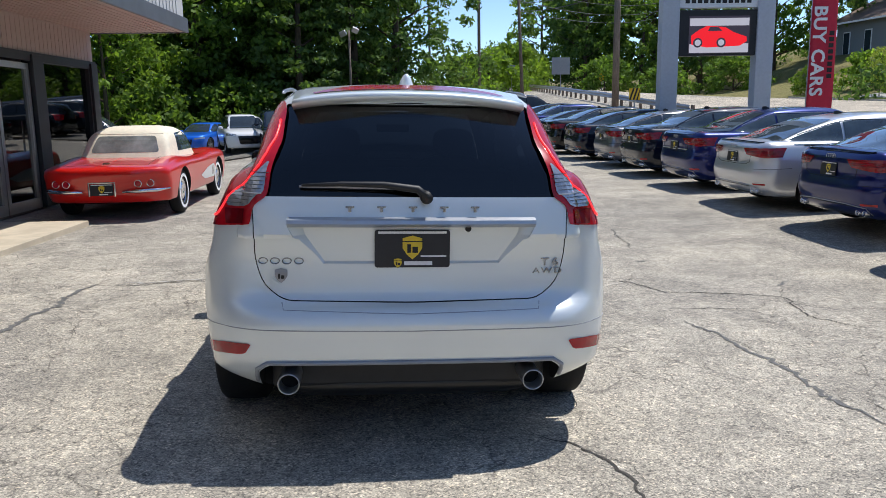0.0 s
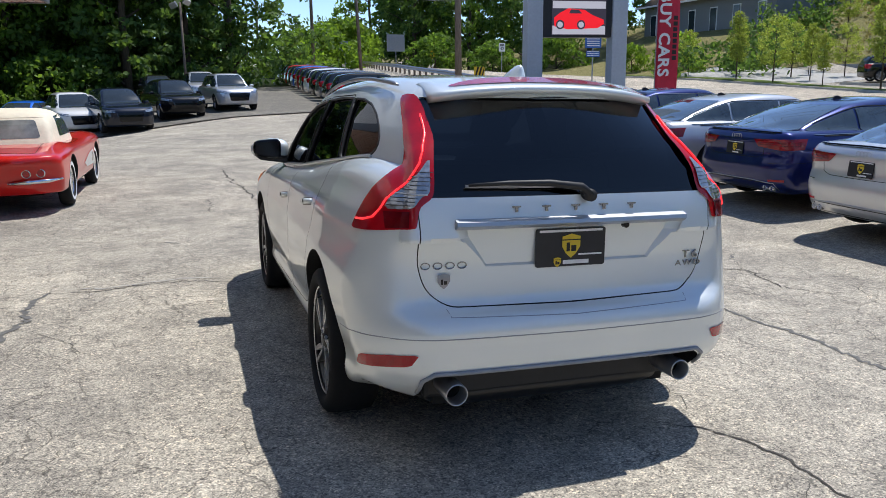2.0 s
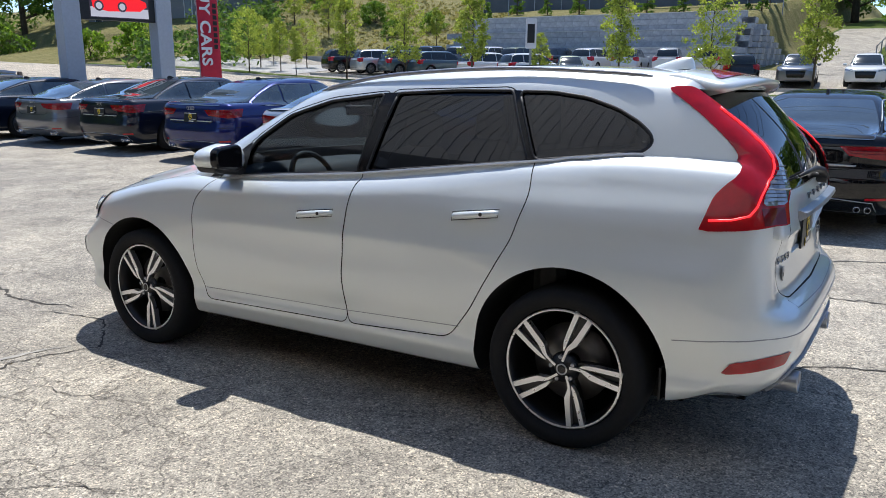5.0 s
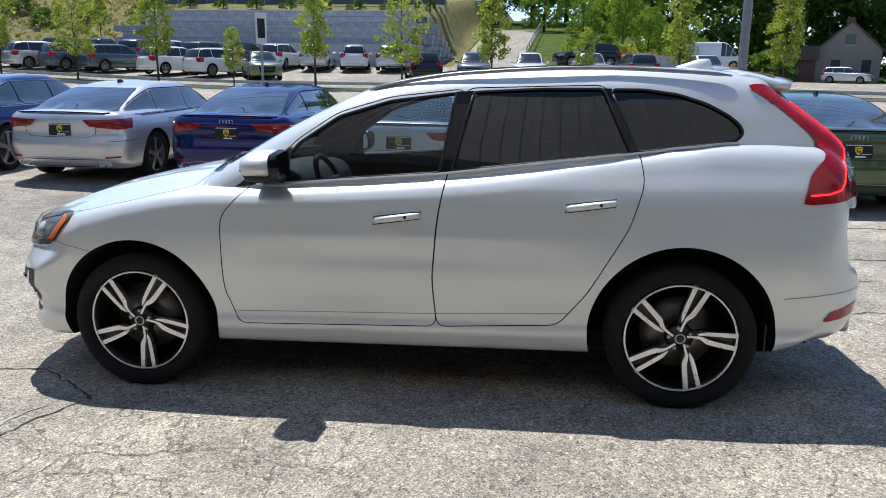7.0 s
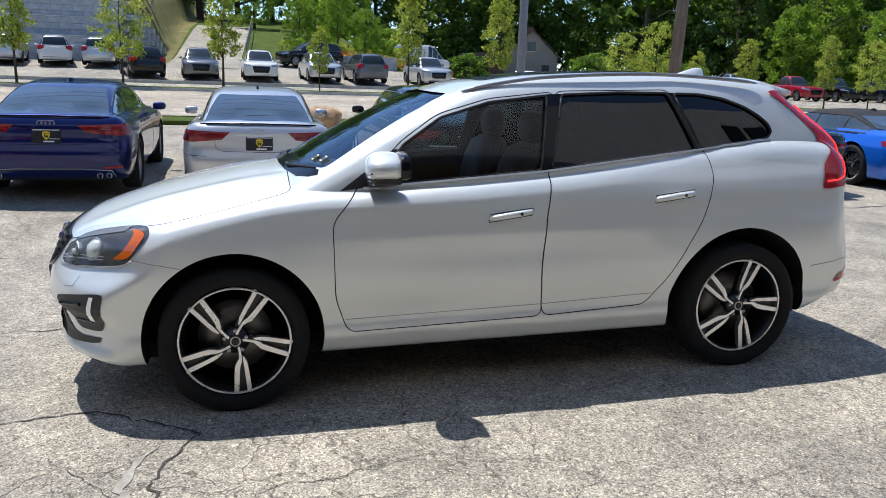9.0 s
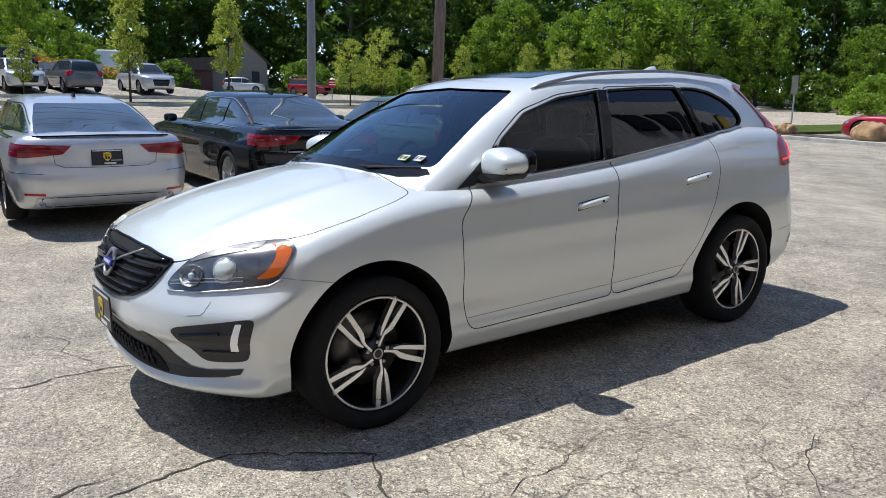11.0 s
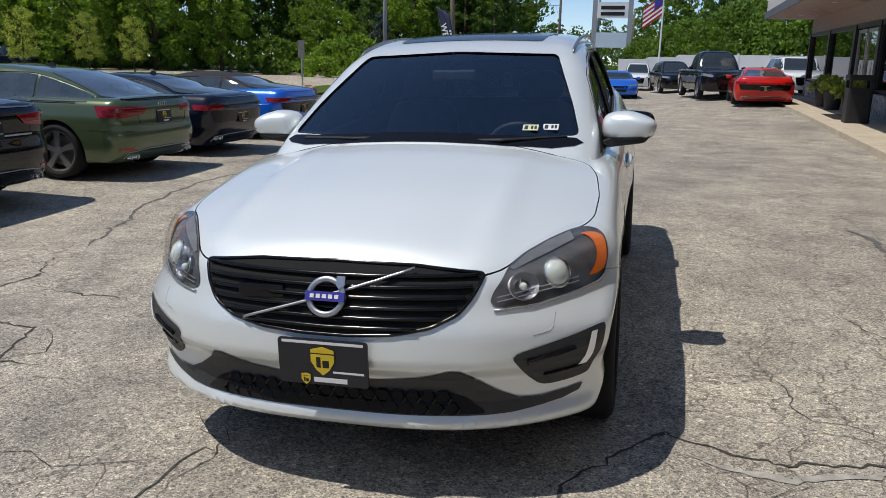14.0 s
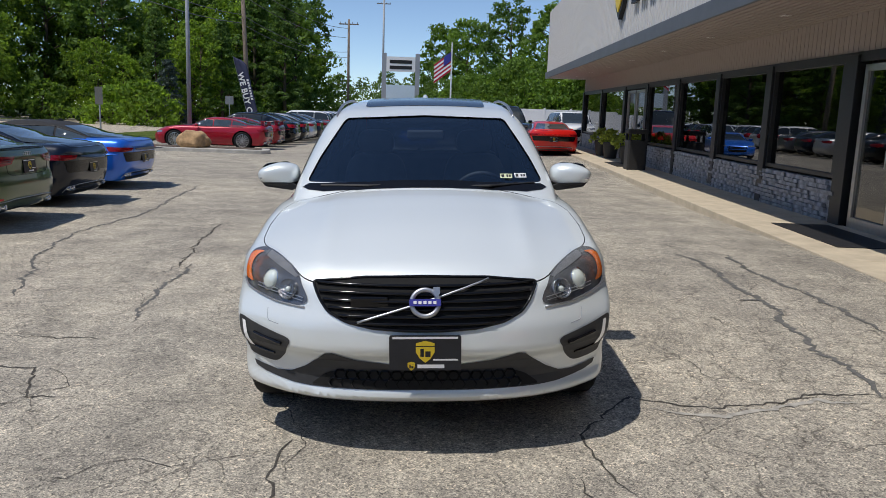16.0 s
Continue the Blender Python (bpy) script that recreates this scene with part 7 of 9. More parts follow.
# the lot across the road: one row by the street, one before the wall
for y, colour in ((33.2, "black"), (30.6, "silver"), (28.2, "teal"), (25.7, "teal"), (21.9, "solid_white"), (19.0, "solid_white")):
    parked("wagon", colour, 41.5, y, FACE_STREET - 28, ("white" if colour == "solid_white" else "dark") + " estate car in the lot across the road", rich=False)
parked("wagon", "moss", 40.2, 16.0, 118, "moss green estate car facing the road", rich=False)
for i, colour in enumerate(["black", "navy", "grey", "solid_white", "moss", "black", "solid_white", "silver", "solid_white", "silver"]):
    parked("wagon", colour, 47.2, 32.5 - 2.55 * i, FACE_STREET + 12 * math.sin(i), ("white" if colour == "solid_white" else "plain") + " estate car before the block wall", rich=False)
for x, y, colour, turn in ((41.3, 6.6, "black", -75), (41.2, 3.6, "grey", 95), (41.2, 0.4, "solid_white", 92), (41.6, -3.0, "silver", 95), (41.6, -5.6, "grey", -85), (41.8, -9.4, "silver", 95), (51.2, -3.2, "black", 20)):
    parked("wagon", colour, x, y, turn, "estate car in the lot across the road", rich=False)
parked("van", "solid_white", 70.0, -15.3, 172, "white delivery van parked beyond the lot", rich=False, category="van")
parked("wagon", "silver", 80.0, -30.5, 150, "silver estate car before the tan house", rich=False)
parked("wagon", "maroon", 70.0, -33.5, 115, "dark red estate car across the road", rich=False)
for y, colour in ((-36.0, "grey"), (-41.4, "crimson"), (-45.2, "black"), (-49.2, "navy")):
    parked("pickup", colour, 50.0, y, 88 + 3 * math.sin(y), {"grey": "grey", "crimson": "deep red", "black": "black", "navy": "dark blue"}[colour] + " pickup truck with its nose to the road", rich=False, category="truck")


def classic_car():
    """The red two-seater of the early sixties with its cream soft top and white coves."""
    k = kind_of(4.50, 1.84, 1.33, [(-1.1, 0.50), (-1.0, 0.560), (-0.95, 0.590), (-0.80, 0.618), (-0.4, 0.650), (0.1, 0.645), (0.4, 0.66), (0.75, 0.645), (0.92, 0.585), (1.0, 0.5), (1.1, 0.36)],
                [(-0.58, 0.52), (-0.51, 0.70), (-0.44, 0.86), (-0.36, 0.955), (-0.20, 1.0), (-0.02, 0.985), (0.06, 0.93), (0.14, 0.72), (0.2, 0.5)],
                [(0.12, 0.87), (0.22, 0.94), (0.33, 0.975), (0.41, 0.985), (0.50, 1.0), (0.57, 1.0), (0.63, 0.96)], [(0.12, 0.92), (0.25, 0.98), (0.4, 1.0), (0.55, 0.98), (0.65, 0.93), (0.72, 0.85)], ground=0.26, axles=(1.22, -1.25), r=0.335, belt=0.635, corner=4.0,
                up=((0.0, 0.80), (0.35, 0.74), (0.7, 0.68), (0.9, 0.58), (1.0, 0.46)))
    plain_low = k["low"]
    k["low"] = lambda x, y, z: plain_low(x, y, z) - 0.045 * bell(np.abs(x), 0.70, 0.15) * (bell(y, -1.25, 0.55) + 0.8 * bell(y, 1.25, 0.6)) * np.clip((z - 0.55) / 0.2, 0, 1)
    KINDS["classic"] = k
    L, W, H = k["L"], k["W"], k["H"]
    car = thing("classic_car", "red classic two-seater with cream soft top and white coves", "car", pose(-3.87, 8.15, float(gz(-3.87, 8.15)), 0, 0, -1.5))
    low = shell_mesh(k["low"], (-W * 1.15, -L * 1.12, 0.05), (W * 1.15, L * 1.12, H * 0.95), ((-W * 0.55, -L * 0.72, 0.32 * H), (W * 0.55, L * 0.70, 0.42 * H)), (30, 70, 26))
    low.materials.append(PAINT["red"])
    tree_low = tree_of(low)
    arches = bmesh.new()
    for s in (-1, 1):
        for y in k["axles"]:
            rod((s * W * 0.62, y, k["r"]), (s * W * 1.3, y, k["r"]), k["r"] + 0.04, seg=36, bm=arches)
    body = boolean(low, as_mesh(arches, M["dark_void"]), "DIFFERENCE")
    skin_normals(body, (k["low"],))
    part("body", body, None, car)
    up = shell_mesh(k["up"], (-W * 1.1, -L * 1.1, 0.75), (W * 1.1, L * 0.6, H * 1.1), ((-W * 0.3, -0.62, 0.86), (W * 0.3, -0.30, 0.92)), (24, 30, 14))
    tree = tree_of(up)
    part("soft_top", up, M["cream"], car, "cream vinyl soft top", smooth=True)
    zb = k["zb"]
    part("rear_window", wrapped(tree, rounded([(-0.52, 0.930), (0.52, 0.930), (0.44, 1.175), (-0.44, 1.175)], 0.05), "y", -1, 0.06, 0.003), M["clear_vinyl"], car, "clear vinyl rear window, see-through brightness put into its grey")
    part("soft_top_seam", wrapped_line(tree, [(-0.58, 1.205), (0.58, 1.205)], "y", -1, 0.004, 0.05, 0.001), M["cream"], car)
    part("windscreen", wrapped(tree, rounded([(-0.56, 0.99), (0.56, 0.99), (0.50, 1.22), (-0.50, 1.22)], 0.06), "y", 1, 0.06, 0.003), M["window_far"], car)
    for s in (-1, 1):
        part("side_window", wrapped(tree, [(-0.64, 0.925), (0.18, 0.925), (0.10, 1.14), (-0.10, 1.215), (-0.52, 1.200)][::1], "x", s, 0.07, 0.003), M["window_far"], car)
        part("side_cove", wrapped(tree_low, rounded([(0.78, 0.62), (0.30, 0.58), (-0.20, 0.48), (0.10, 0.40), (0.80, 0.38), (0.92, 0.46)], 0.05), "x", s, 0.05, 0.006), PAINT["solid_white"], car, "white side cove")
        for q in range(3):
            part("cove_vent", wrapped_line(tree_low, [(0.62 + 0.06 * q, 0.43), (0.62 + 0.06 * q, 0.58)], "x", s, 0.008, 0.05, 0.008), M["chrome"], car)
        for dx in (0.0, 0.16):
            h, nn, _, _ = tree_low.ray_cast(Vector((s * (0.50 + dx), -5, 0.545)), Vector((0, 1, 0)))
            t = part("round_tail_lamp", lathe([(0.0, 0.052), (-0.015, 0.056), (-0.02, 0.048), (-0.01, 0.040)], 24), M["chrome"], car, "round red tail lamp in a bright ring", smooth=True)
            t.matrix_basis = Matrix.Translation(h) @ Matrix.Rotation(math.pi / 2, 4, "Z")
            lens = part("lens", rod((-0.022, 0, 0), (0.0, 0, 0), 0.041, seg=20), M["red_lens"], t)
        part("rear_bumper", tube([(s * 0.28, -2.20, 0.43), (s * 0.50, -2.23, 0.440), (s * 0.75, -2.13, 0.445), (s * 0.88, -1.95, 0.45)], [0.020, 0.028, 0.028, 0.014], 10), M["chrome"], car, "chrome quarter bumper", smooth=True)
        for y in k["axles"]:
            simple_wheel(car, k["r"], 0.18, 0.205, "whitewall", (s * (W - 0.115), y, k["r"]), s < 0, M["chrome"])
    h = tree_low.ray_cast(Vector((0, -5, 0.47)), Vector((0, 1, 0)))[0]
    dealer_plate(car, pose(0, h.y - 0.03, 0.465, 88, 0, 0), rich=False)
    fr = part("plate_frame", box(-0.19, 0.19, h.y - 0.028, h.y + 0.02, 0.555, 0.575), M["chrome"], car, bevel=0.006)
    for s in (-1, 1):
        part("plate_frame", box(s * 0.18 - 0.012, s * 0.18 + 0.012, h.y - 0.028, h.y + 0.02, 0.37, 0.555), M["chrome"], car, bevel=0.006)
    hb = tree_low.ray_cast(Vector((0, -1.95, 3)), Vector((0, 0, -1)))[0]
    part("boot_badge", rod((0, -1.95, hb.z - 0.01), (0, -1.955, hb.z + 0.012), 0.05, seg=20), M["chrome"], car)
    part("boot_gap", wrapped_line(tree_low, [(-0.56, -1.20), (-0.60, -2.0), (0.60, -2.0), (0.56, -1.20)], "z", 1, 0.004, 0.05, -0.001), M["dark_void"], car)
    part("underbody", box(-0.6, 0.6, -1.8, 1.8, 0.22, 0.36), M["dark_void"], car)
    part("boot_ridge", wrapped_line(tree_low, [(0.0, -1.22), (0.0, -1.98)], "z", 1, 0.012, 0.05, -0.006), PAINT["red"], car, smooth=True)
    return car


classic_car()


# ---- road, kerbs and strips beside it ----
def ribbon(name, edge_a, edge_b, steps, lift, material, label, category):
    """A strip of ground between two lines, following the ground."""
    v, f = [], []
    cross = 6
    for i in range(steps + 1):
        t = i / steps
        a, b = edge_a(t), edge_b(t)
        for j in range(cross + 1):
            x, y = a[0] + (b[0] - a[0]) * j / cross, a[1] + (b[1] - a[1]) * j / cross
            v.append((x, y, float(gz(x, y)) + lift))
    w = cross + 1
    for i in range(steps):
        for j in range(cross):
            f.append((i * w + j, (i + 1) * w + j, (i + 1) * w + j + 1, i * w + j + 1))
    return tagged(new(name, mesh_of(name, v, f, [material], True)), label, category, kind="structure")


def street_x(y):
    """Near edge of the street."""
    return 17.0 + 0.0022 * max(0, y - 10) ** 2 * 0.35


ribbon("road", lambda t: (street_x(-220 + 420 * t), -220 + 420 * t), lambda t: (street_x(-220 + 420 * t) + 17.5, -220 + 420 * t), 210, 0.012, M["road"], "wide pale concrete street climbing past the lot", "road")


def kerb(name, x_of, y0, y1, wide, high, material, label):
    bm = bmesh.new()
    steps = int((y1 - y0) / 2)
    rows = []
    for i in range(steps + 1):
        y = y0 + (y1 - y0) * i / steps
        x = x_of(y)
        z = float(gz(x, y))
        rows.append([bm.verts.new(c) for c in ((x, y, z - 0.1), (x + 0.02, y, z + high), (x + wide, y, z + high), (x + wide + 0.02, y, z - 0.1))])
    for a, b in zip(rows, rows[1:]):
        for k in range(3):
            bm.faces.new((a[k], b[k], b[k + 1], a[k + 1]))
    bm.faces.new(rows[0])
    bm.faces.new(rows[-1][::-1])
    return solid(name, bm, material, label, "kerb", kind="structure")


kerb("kerb_far", lambda y: street_x(y) + 17.5, -80, 60, 0.18, 0.15, M["kerb"], "pale concrete kerb along the far side of the street")
kerb("grass_strip", lambda y: street_x(y) + 17.7, -80, 60, 2.6, 0.16, M["grass"], "mown grass strip between street and lot")
kerb("kerb_lot", lambda y: 37.6, -30, 34, 0.16, 0.18, M["kerb"], "pale concrete kerb of the lot across the road")
kerb("verge_near", lambda y: 15.0, -16, 13, 1.6, 0.10, M["grass"], "narrow grass verge beside the street")
kerb("verge_far", lambda y: 12.6, -75, -16, 4.0, 0.10, M["grass"], "grass verge beside the street")

ribbon("dark_asphalt", lambda t: (-14 + 21 * t, 22.5 + 8.5 * t - 1.5 * t * (1 - t)), lambda t: (-18 + 24.5 * t, 44 + 12 * t), 48, 0.05, M["asphalt_dark"], "newer dark asphalt under the trees", "pavement")

ribbon("gravel_bed", lambda t: (37.9, 35.5 + 18 * t), lambda t: (46.5, 36.5 + 18 * t), 16, 0.03, M["gravel"], "pale gravel bed beside the lot", "bed")

# ---- woods, trees and bushes ----
rng = np.random.default_rng(7)


def leaves(centres, sizes, per, leaf, flat=0.6, rng=rng):
    """Many small bent leaf blades round clump centres."""
    n = len(centres) * per
    c = np.repeat(centres, per, 0)
    s = np.repeat(sizes, per)[:, None]
    d = rng.normal(size=(n, 3))
    d /= np.linalg.norm(d, axis=1, keepdims=True)
    p = c + d * s * rng.uniform(0.35, 1.0, (n, 1)) * np.array([1, 1, flat])
    a = rng.normal(size=(n, 3))
    a /= np.linalg.norm(a, axis=1, keepdims=True)
    b = np.cross(a, d)
    b /= np.linalg.norm(b, axis=1, keepdims=True) + 1e-9
    a, b = a * leaf * rng.uniform(0.6, 1.2, (n, 1)), b * leaf * rng.uniform(0.4, 0.7, (n, 1))
    droop = np.array([0, 0, -0.25 * leaf])
    v = np.stack([p - a, p - b, p + a + droop, p + b], 1).reshape(-1, 3)
    f = np.arange(n * 4).reshape(-1, 4)
    return v.tolist(), f.tolist()


def crown_points(n, h0, h1, r, shape, rng):
    t = rng.uniform(0, 1, n)
    prof = {"round": np.sqrt(np.clip(1 - (2 * t - 0.9) ** 2 / 1.25, 0.02, 1)), "cone": (1 - t) ** 0.85 + 0.03, "column": np.sin(np.pi * np.clip(t * 0.92 + 0.06, 0, 1)) ** 0.6, "bush": np.sqrt(np.clip(1 - t * t, 0.02, 1))}[shape]
    ang = rng.uniform(0, math.tau, n)
    lobes = 1 + 0.22 * np.sin(ang * 3 + t * 7) + 0.15 * np.sin(ang * 5 - t * 11)
    rad = r * prof * lobes * rng.uniform(0.35, 1.0, n) ** 0.5
    return np.stack([rad * np.cos(ang), rad * np.sin(ang), h0 + (h1 - h0) * t], 1)


def tree_kind(height, radius, shape, leaf, clumps, per, clump, material, seed, trunk=0.16, bare=0.22):
    """A tree at the origin: tapered trunk with limbs, and a crown of small leaves."""
    r = np.random.default_rng(seed)
    ob = thing("tree", "tree", "tree")
    bm = bmesh.new()
    pts = [(0, 0, -0.3), (0.03 * radius, 0, height * 0.25), (-0.02 * radius, 0.03 * radius, height * 0.55), (0, 0, height * 0.9)]
    tube(pts, [trunk * 1.2, trunk * 0.85, trunk * 0.5, trunk * 0.12], 8, bm)
    pc = crown_points(clumps, height * bare, height * 0.99, radius, shape, r)
    for q in pc[:: max(1, clumps // 14)]:
        z0 = max(height * bare * 0.7, q[2] - 0.45 * np.hypot(q[0], q[1]) - 0.3)
        tube([(0, 0, z0), tuple(q * np.array([0.5, 0.5, 1]) * 1.0 - np.array([0, 0, (q[2] - z0) * 0.4])), tuple(q)], [trunk * 0.4, trunk * 0.2, trunk * 0.06], 5, bm)
    part("trunk", bm, M["bark"], ob, smooth=True)
    v, f = leaves(pc, r.uniform(0.6, 1.25, clumps) * clump, per, leaf, 0.7 if shape != "cone" else 0.35, r)
    part("crown", mesh_of("crown", v, f, [M[material]]), None, ob)
    return ob


TREES = {}
PLAN = {
    "oak": (15, 5.0, "round", 0.21, 240, 50, 0.95, "leaf_wood", 3, 0.28, 0.14),
    "maple": (17, 4.6, "round", 0.20, 240, 50, 0.9, "leaf_dark", 4, 0.28, 0.10),
    "ash": (13, 4.2, "column", 0.20, 220, 46, 0.9, "leaf_wood", 5, 0.24, 0.08),
    "far_oak": (15, 5.0, "round", 0.30, 190, 25, 0.95, "leaf_wood", 23, 0.28, 0.14),
    "far_maple": (17, 4.6, "round", 0.28, 190, 25, 0.9, "leaf_dark", 24, 0.28, 0.10),
    "far_ash": (13, 4.2, "column", 0.28, 170, 28, 0.9, "leaf_wood", 25, 0.24, 0.08),
    "spruce": (17, 4.0, "cone", 0.21, 300, 38, 0.75, "leaf_dark", 6, 0.26, 0.04),
    "blue_spruce": (5.5, 1.7, "cone", 0.14, 160, 26, 0.35, "leaf_spruce", 8, 0.10, 0.04),
    "light": (11, 3.8, "round", 0.19, 200, 38, 0.8, "leaf_bright", 9, 0.20, 0.08),
    "young": (4.8, 0.72, "column", 0.075, 95, 34, 0.30, "leaf_yellow", 10, 0.05, 0.26),
    "young_wide": (4.6, 1.15, "round", 0.075, 90, 32, 0.36, "leaf_yellow", 11, 0.05, 0.28),
    "small_cone": (2.2, 0.55, "cone", 0.08, 60, 24, 0.2, "leaf_wood", 12, 0.05, 0.06),
    "bush": (2.2, 1.9, "bush", 0.14, 90, 30, 0.5, "leaf_bright", 13, 0.06, 0.02),
    "hedge": (6.0, 4.6, "bush", 0.17, 400, 36, 0.7, "leaf_wood", 15, 0.09, 0.02),
    "dark_bush": (2.8, 2.3, "bush", 0.16, 100, 30, 0.55, "leaf_wood", 14, 0.06, 0.02),
}
LABELS = {"hedge": "broad dense shrub mass of feathery green leaves", "oak": "tall broad leafy tree in full summer leaf", "maple": "tall dark leafy tree at the wood's edge", "ash": "upright leafy tree in summer leaf", "spruce": "tall dark spruce with drooping boughs", "blue_spruce": "small blue-grey spruce tree with stiff boughs", "light": "bright green leafy tree in sun",
          "young": "slim young street tree with yellow-green leaves", "young_wide": "young round-headed street tree with yellow-green leaves", "small_cone": "small clipped conifer on the bank", "bush": "bright green leafy bush in the sun", "dark_bush": "dense dark green bush by the trees"}


def plant(kind, x, y, size=1.0, lift=0.0):
    if math.hypot(x - 88, y + 34) < 7.5:
        return None  # the tan house and its yard
    m = pose(x, y, float(gz(x, y)) + lift, 0, 0, random.uniform(0, 360)) @ Matrix.Diagonal((size * random.uniform(0.92, 1.08),) * 2 + (size, 1))
    if kind not in TREES:
        ob = TREES[kind] = tree_kind(*PLAN[kind])
        ob.matrix_basis = m
    else:
        ob = copy_thing(TREES[kind], Matrix.Identity(4))
        ob.matrix_basis = m
    if kind.endswith("bush") or kind == "hedge":
        ob.name = "bush"
    return tagged(ob, LABELS[kind.replace("far_", "")], "bush" if kind.endswith("bush") or kind == "hedge" else "tree", group="bushes" if kind.endswith("bush") or kind == "hedge" else "trees")


# the wood beyond the lot's upper end, left of the gap of sky
for x, y, k, s in ((-25, 40, "maple", 1.1), (-20, 46, "oak", 1.0), (-15.5, 44, "light", 1.1), (-16, 52, "maple", 1.1), (-11, 48, "ash", 1.2), (-7.5, 50, "spruce", 1.15), (-4.5, 47.5, "spruce", 1.0), (-9, 56, "oak", 1.2),
                   (-1.0, 51, "spruce", 1.1), (2.2, 54, "maple", 1.1), (-2, 58, "maple", 1.2), (-14, 38, "light", 0.8), (-30, 34, "oak", 1.1), (-22, 33, "dark_bush", 1.6), (-18, 38, "dark_bush", 1.5), (-12.5, 41, "dark_bush", 1.3), (-8, 44.5, "dark_bush", 1.2), (-28, 62, "far_oak", 1.25), (-21, 66, "far_maple", 1.25), (-14, 66, "far_oak", 1.3), (-7, 67, "far_maple", 1.3), (-1.5, 68, "far_oak", 1.2), (-36, 52, "far_maple", 1.3), (-42, 42, "far_oak", 1.3), (-24, 27, "maple", 1.0), (-17, 30, "light", 0.75), (-13, 22, "bush", 1.0)):
    plant(k, x, y, s)
# beyond the street, up the hill
for x, y, k, s in ((33, 112, "far_maple", 1.2), (39, 104, "far_oak", 1.1), (45, 98, "far_maple", 1.2), (52, 92, "far_oak", 1.2), (60, 88, "far_maple", 1.3), (36, 122, "far_maple", 1.3), (30, 128, "far_oak", 1.2), (34, 118, "far_maple", 1.25), (39, 117, "far_oak", 1.25), (43, 111, "far_maple", 1.3), (48, 110, "far_oak", 1.3), (68, 82, "far_oak", 1.2), (31, 96, "dark_bush", 1.6), (37, 90, "dark_bush", 1.4), (43, 84, "dark_bush", 1.5), (14, 84, "bush", 2.2), (10, 78, "bush", 1.8), (17.5, 92, "bush", 2.4), (21, 104, "bush", 2.6), (40, 62, "bush", 1.1), (42.5, 58, "bush", 1.3), (41, 53, "bush", 0.35), (44.5, 50, "bush", 0.4), (46.5, 55, "dark_bush", 0.4), (75, 76, "far_maple", 1.2), (101, -38, "far_maple", 1.2), (106, -43, "far_oak", 1.3), (100, -30, "far_oak", 1.1), (108, -36, "far_maple", 1.4), (104, -49, "far_maple", 1.3)):
    plant(k, x, y, s)
# young trees along the far strip
STRIP = ((43.0, "young", 1.0), (39.0, "young_wide", 0.95), (34.4, "young", 0.66), (29.9, "young", 1.1), (25.2, "young_wide", 1.1), (20.4, "young", 1.15), (16.1, "young", 0.64), (11.55, "young", 1.15), (6.9, "young_wide", 1.1), (2.25, "young", 1.12), (-2.5, "young", 0.66), (-7.1, "young", 1.15), (-12.1, "young", 1.1), (-19.3, "young_wide", 0.8), (-21.4, "young_wide", 0.95), (-24.1, "young", 0.62), (-27.4, "young", 0.8), (-33.0, "young", 0.9), (-36.2, "young_wide", 0.9), (-42, "young_wide", 0.9), (-47, "young_wide", 0.9))
for x, y, k, s in ((39.5, 38.5, "young", 0.8), (41.5, 42.5, "young_wide", 0.85), (40.5, 47.0, "young", 0.8), (43.5, 39.5, "young_wide", 0.8), (44.5, 44.0, "young", 0.7), (39.0, 51.5, "young_wide", 0.8)):
    plant(k, x, y, s)
for y, k, size in STRIP:
    plant(k, 36.2 + street_x(y) - 17.0, y, size)
# on the hillside beside the wall and above it
for x, y, k, s in ((52.5, 36.5, "young", 0.62), (53.0, 33.5, "young", 0.66), (56, 40, "dark_bush", 0.5), (58, 37, "dark_bush", 0.55), (57, 31.8, "dark_bush", 0.6), (60, 45, "dark_bush", 0.7), (54, 46, "young_wide", 0.8), (56, 52, "young_wide", 0.9), (52, 55, "bush", 0.8), (62, 52, "bush", 1.0), (66, 56, "bush", 1.3)):
    plant(k, x, y, s)
for i in range(9):
    plant("small_cone", 56.5, 30.5 - 2.75 * i, 0.85 + 0.25 * (i % 2), 0)
for i in range(8):
    plant("dark_bush", 58.2, 29 - 2.75 * i, 0.14, 0)
for x, y, k, s in ((60, 8.6, "young", 0.75), (58.5, 9.8, "young", 0.6), (66, 9.2, "small_cone", 1.2), (58, -3.0, "bush", 0.55), (61, -5.0, "bush", 0.6), (64, -3.4, "light", 0.36), (60, -8.4, "light", 0.34), (67, -7.0, "light", 0.42), (63, -10.5, "bush", 0.7), (57.5, -6.0, "bush", 0.4), (70, -11, "bush", 1.0), (74, -13, "dark_bush", 1.0), (80, -18, "dark_bush", 1.0), (84, -24, "dark_bush", 1.1), (78, -6, "bush", 1.4), (80, 0, "light", 0.7), (84, -10, "light", 0.75)):
    plant(k, x, y, s)
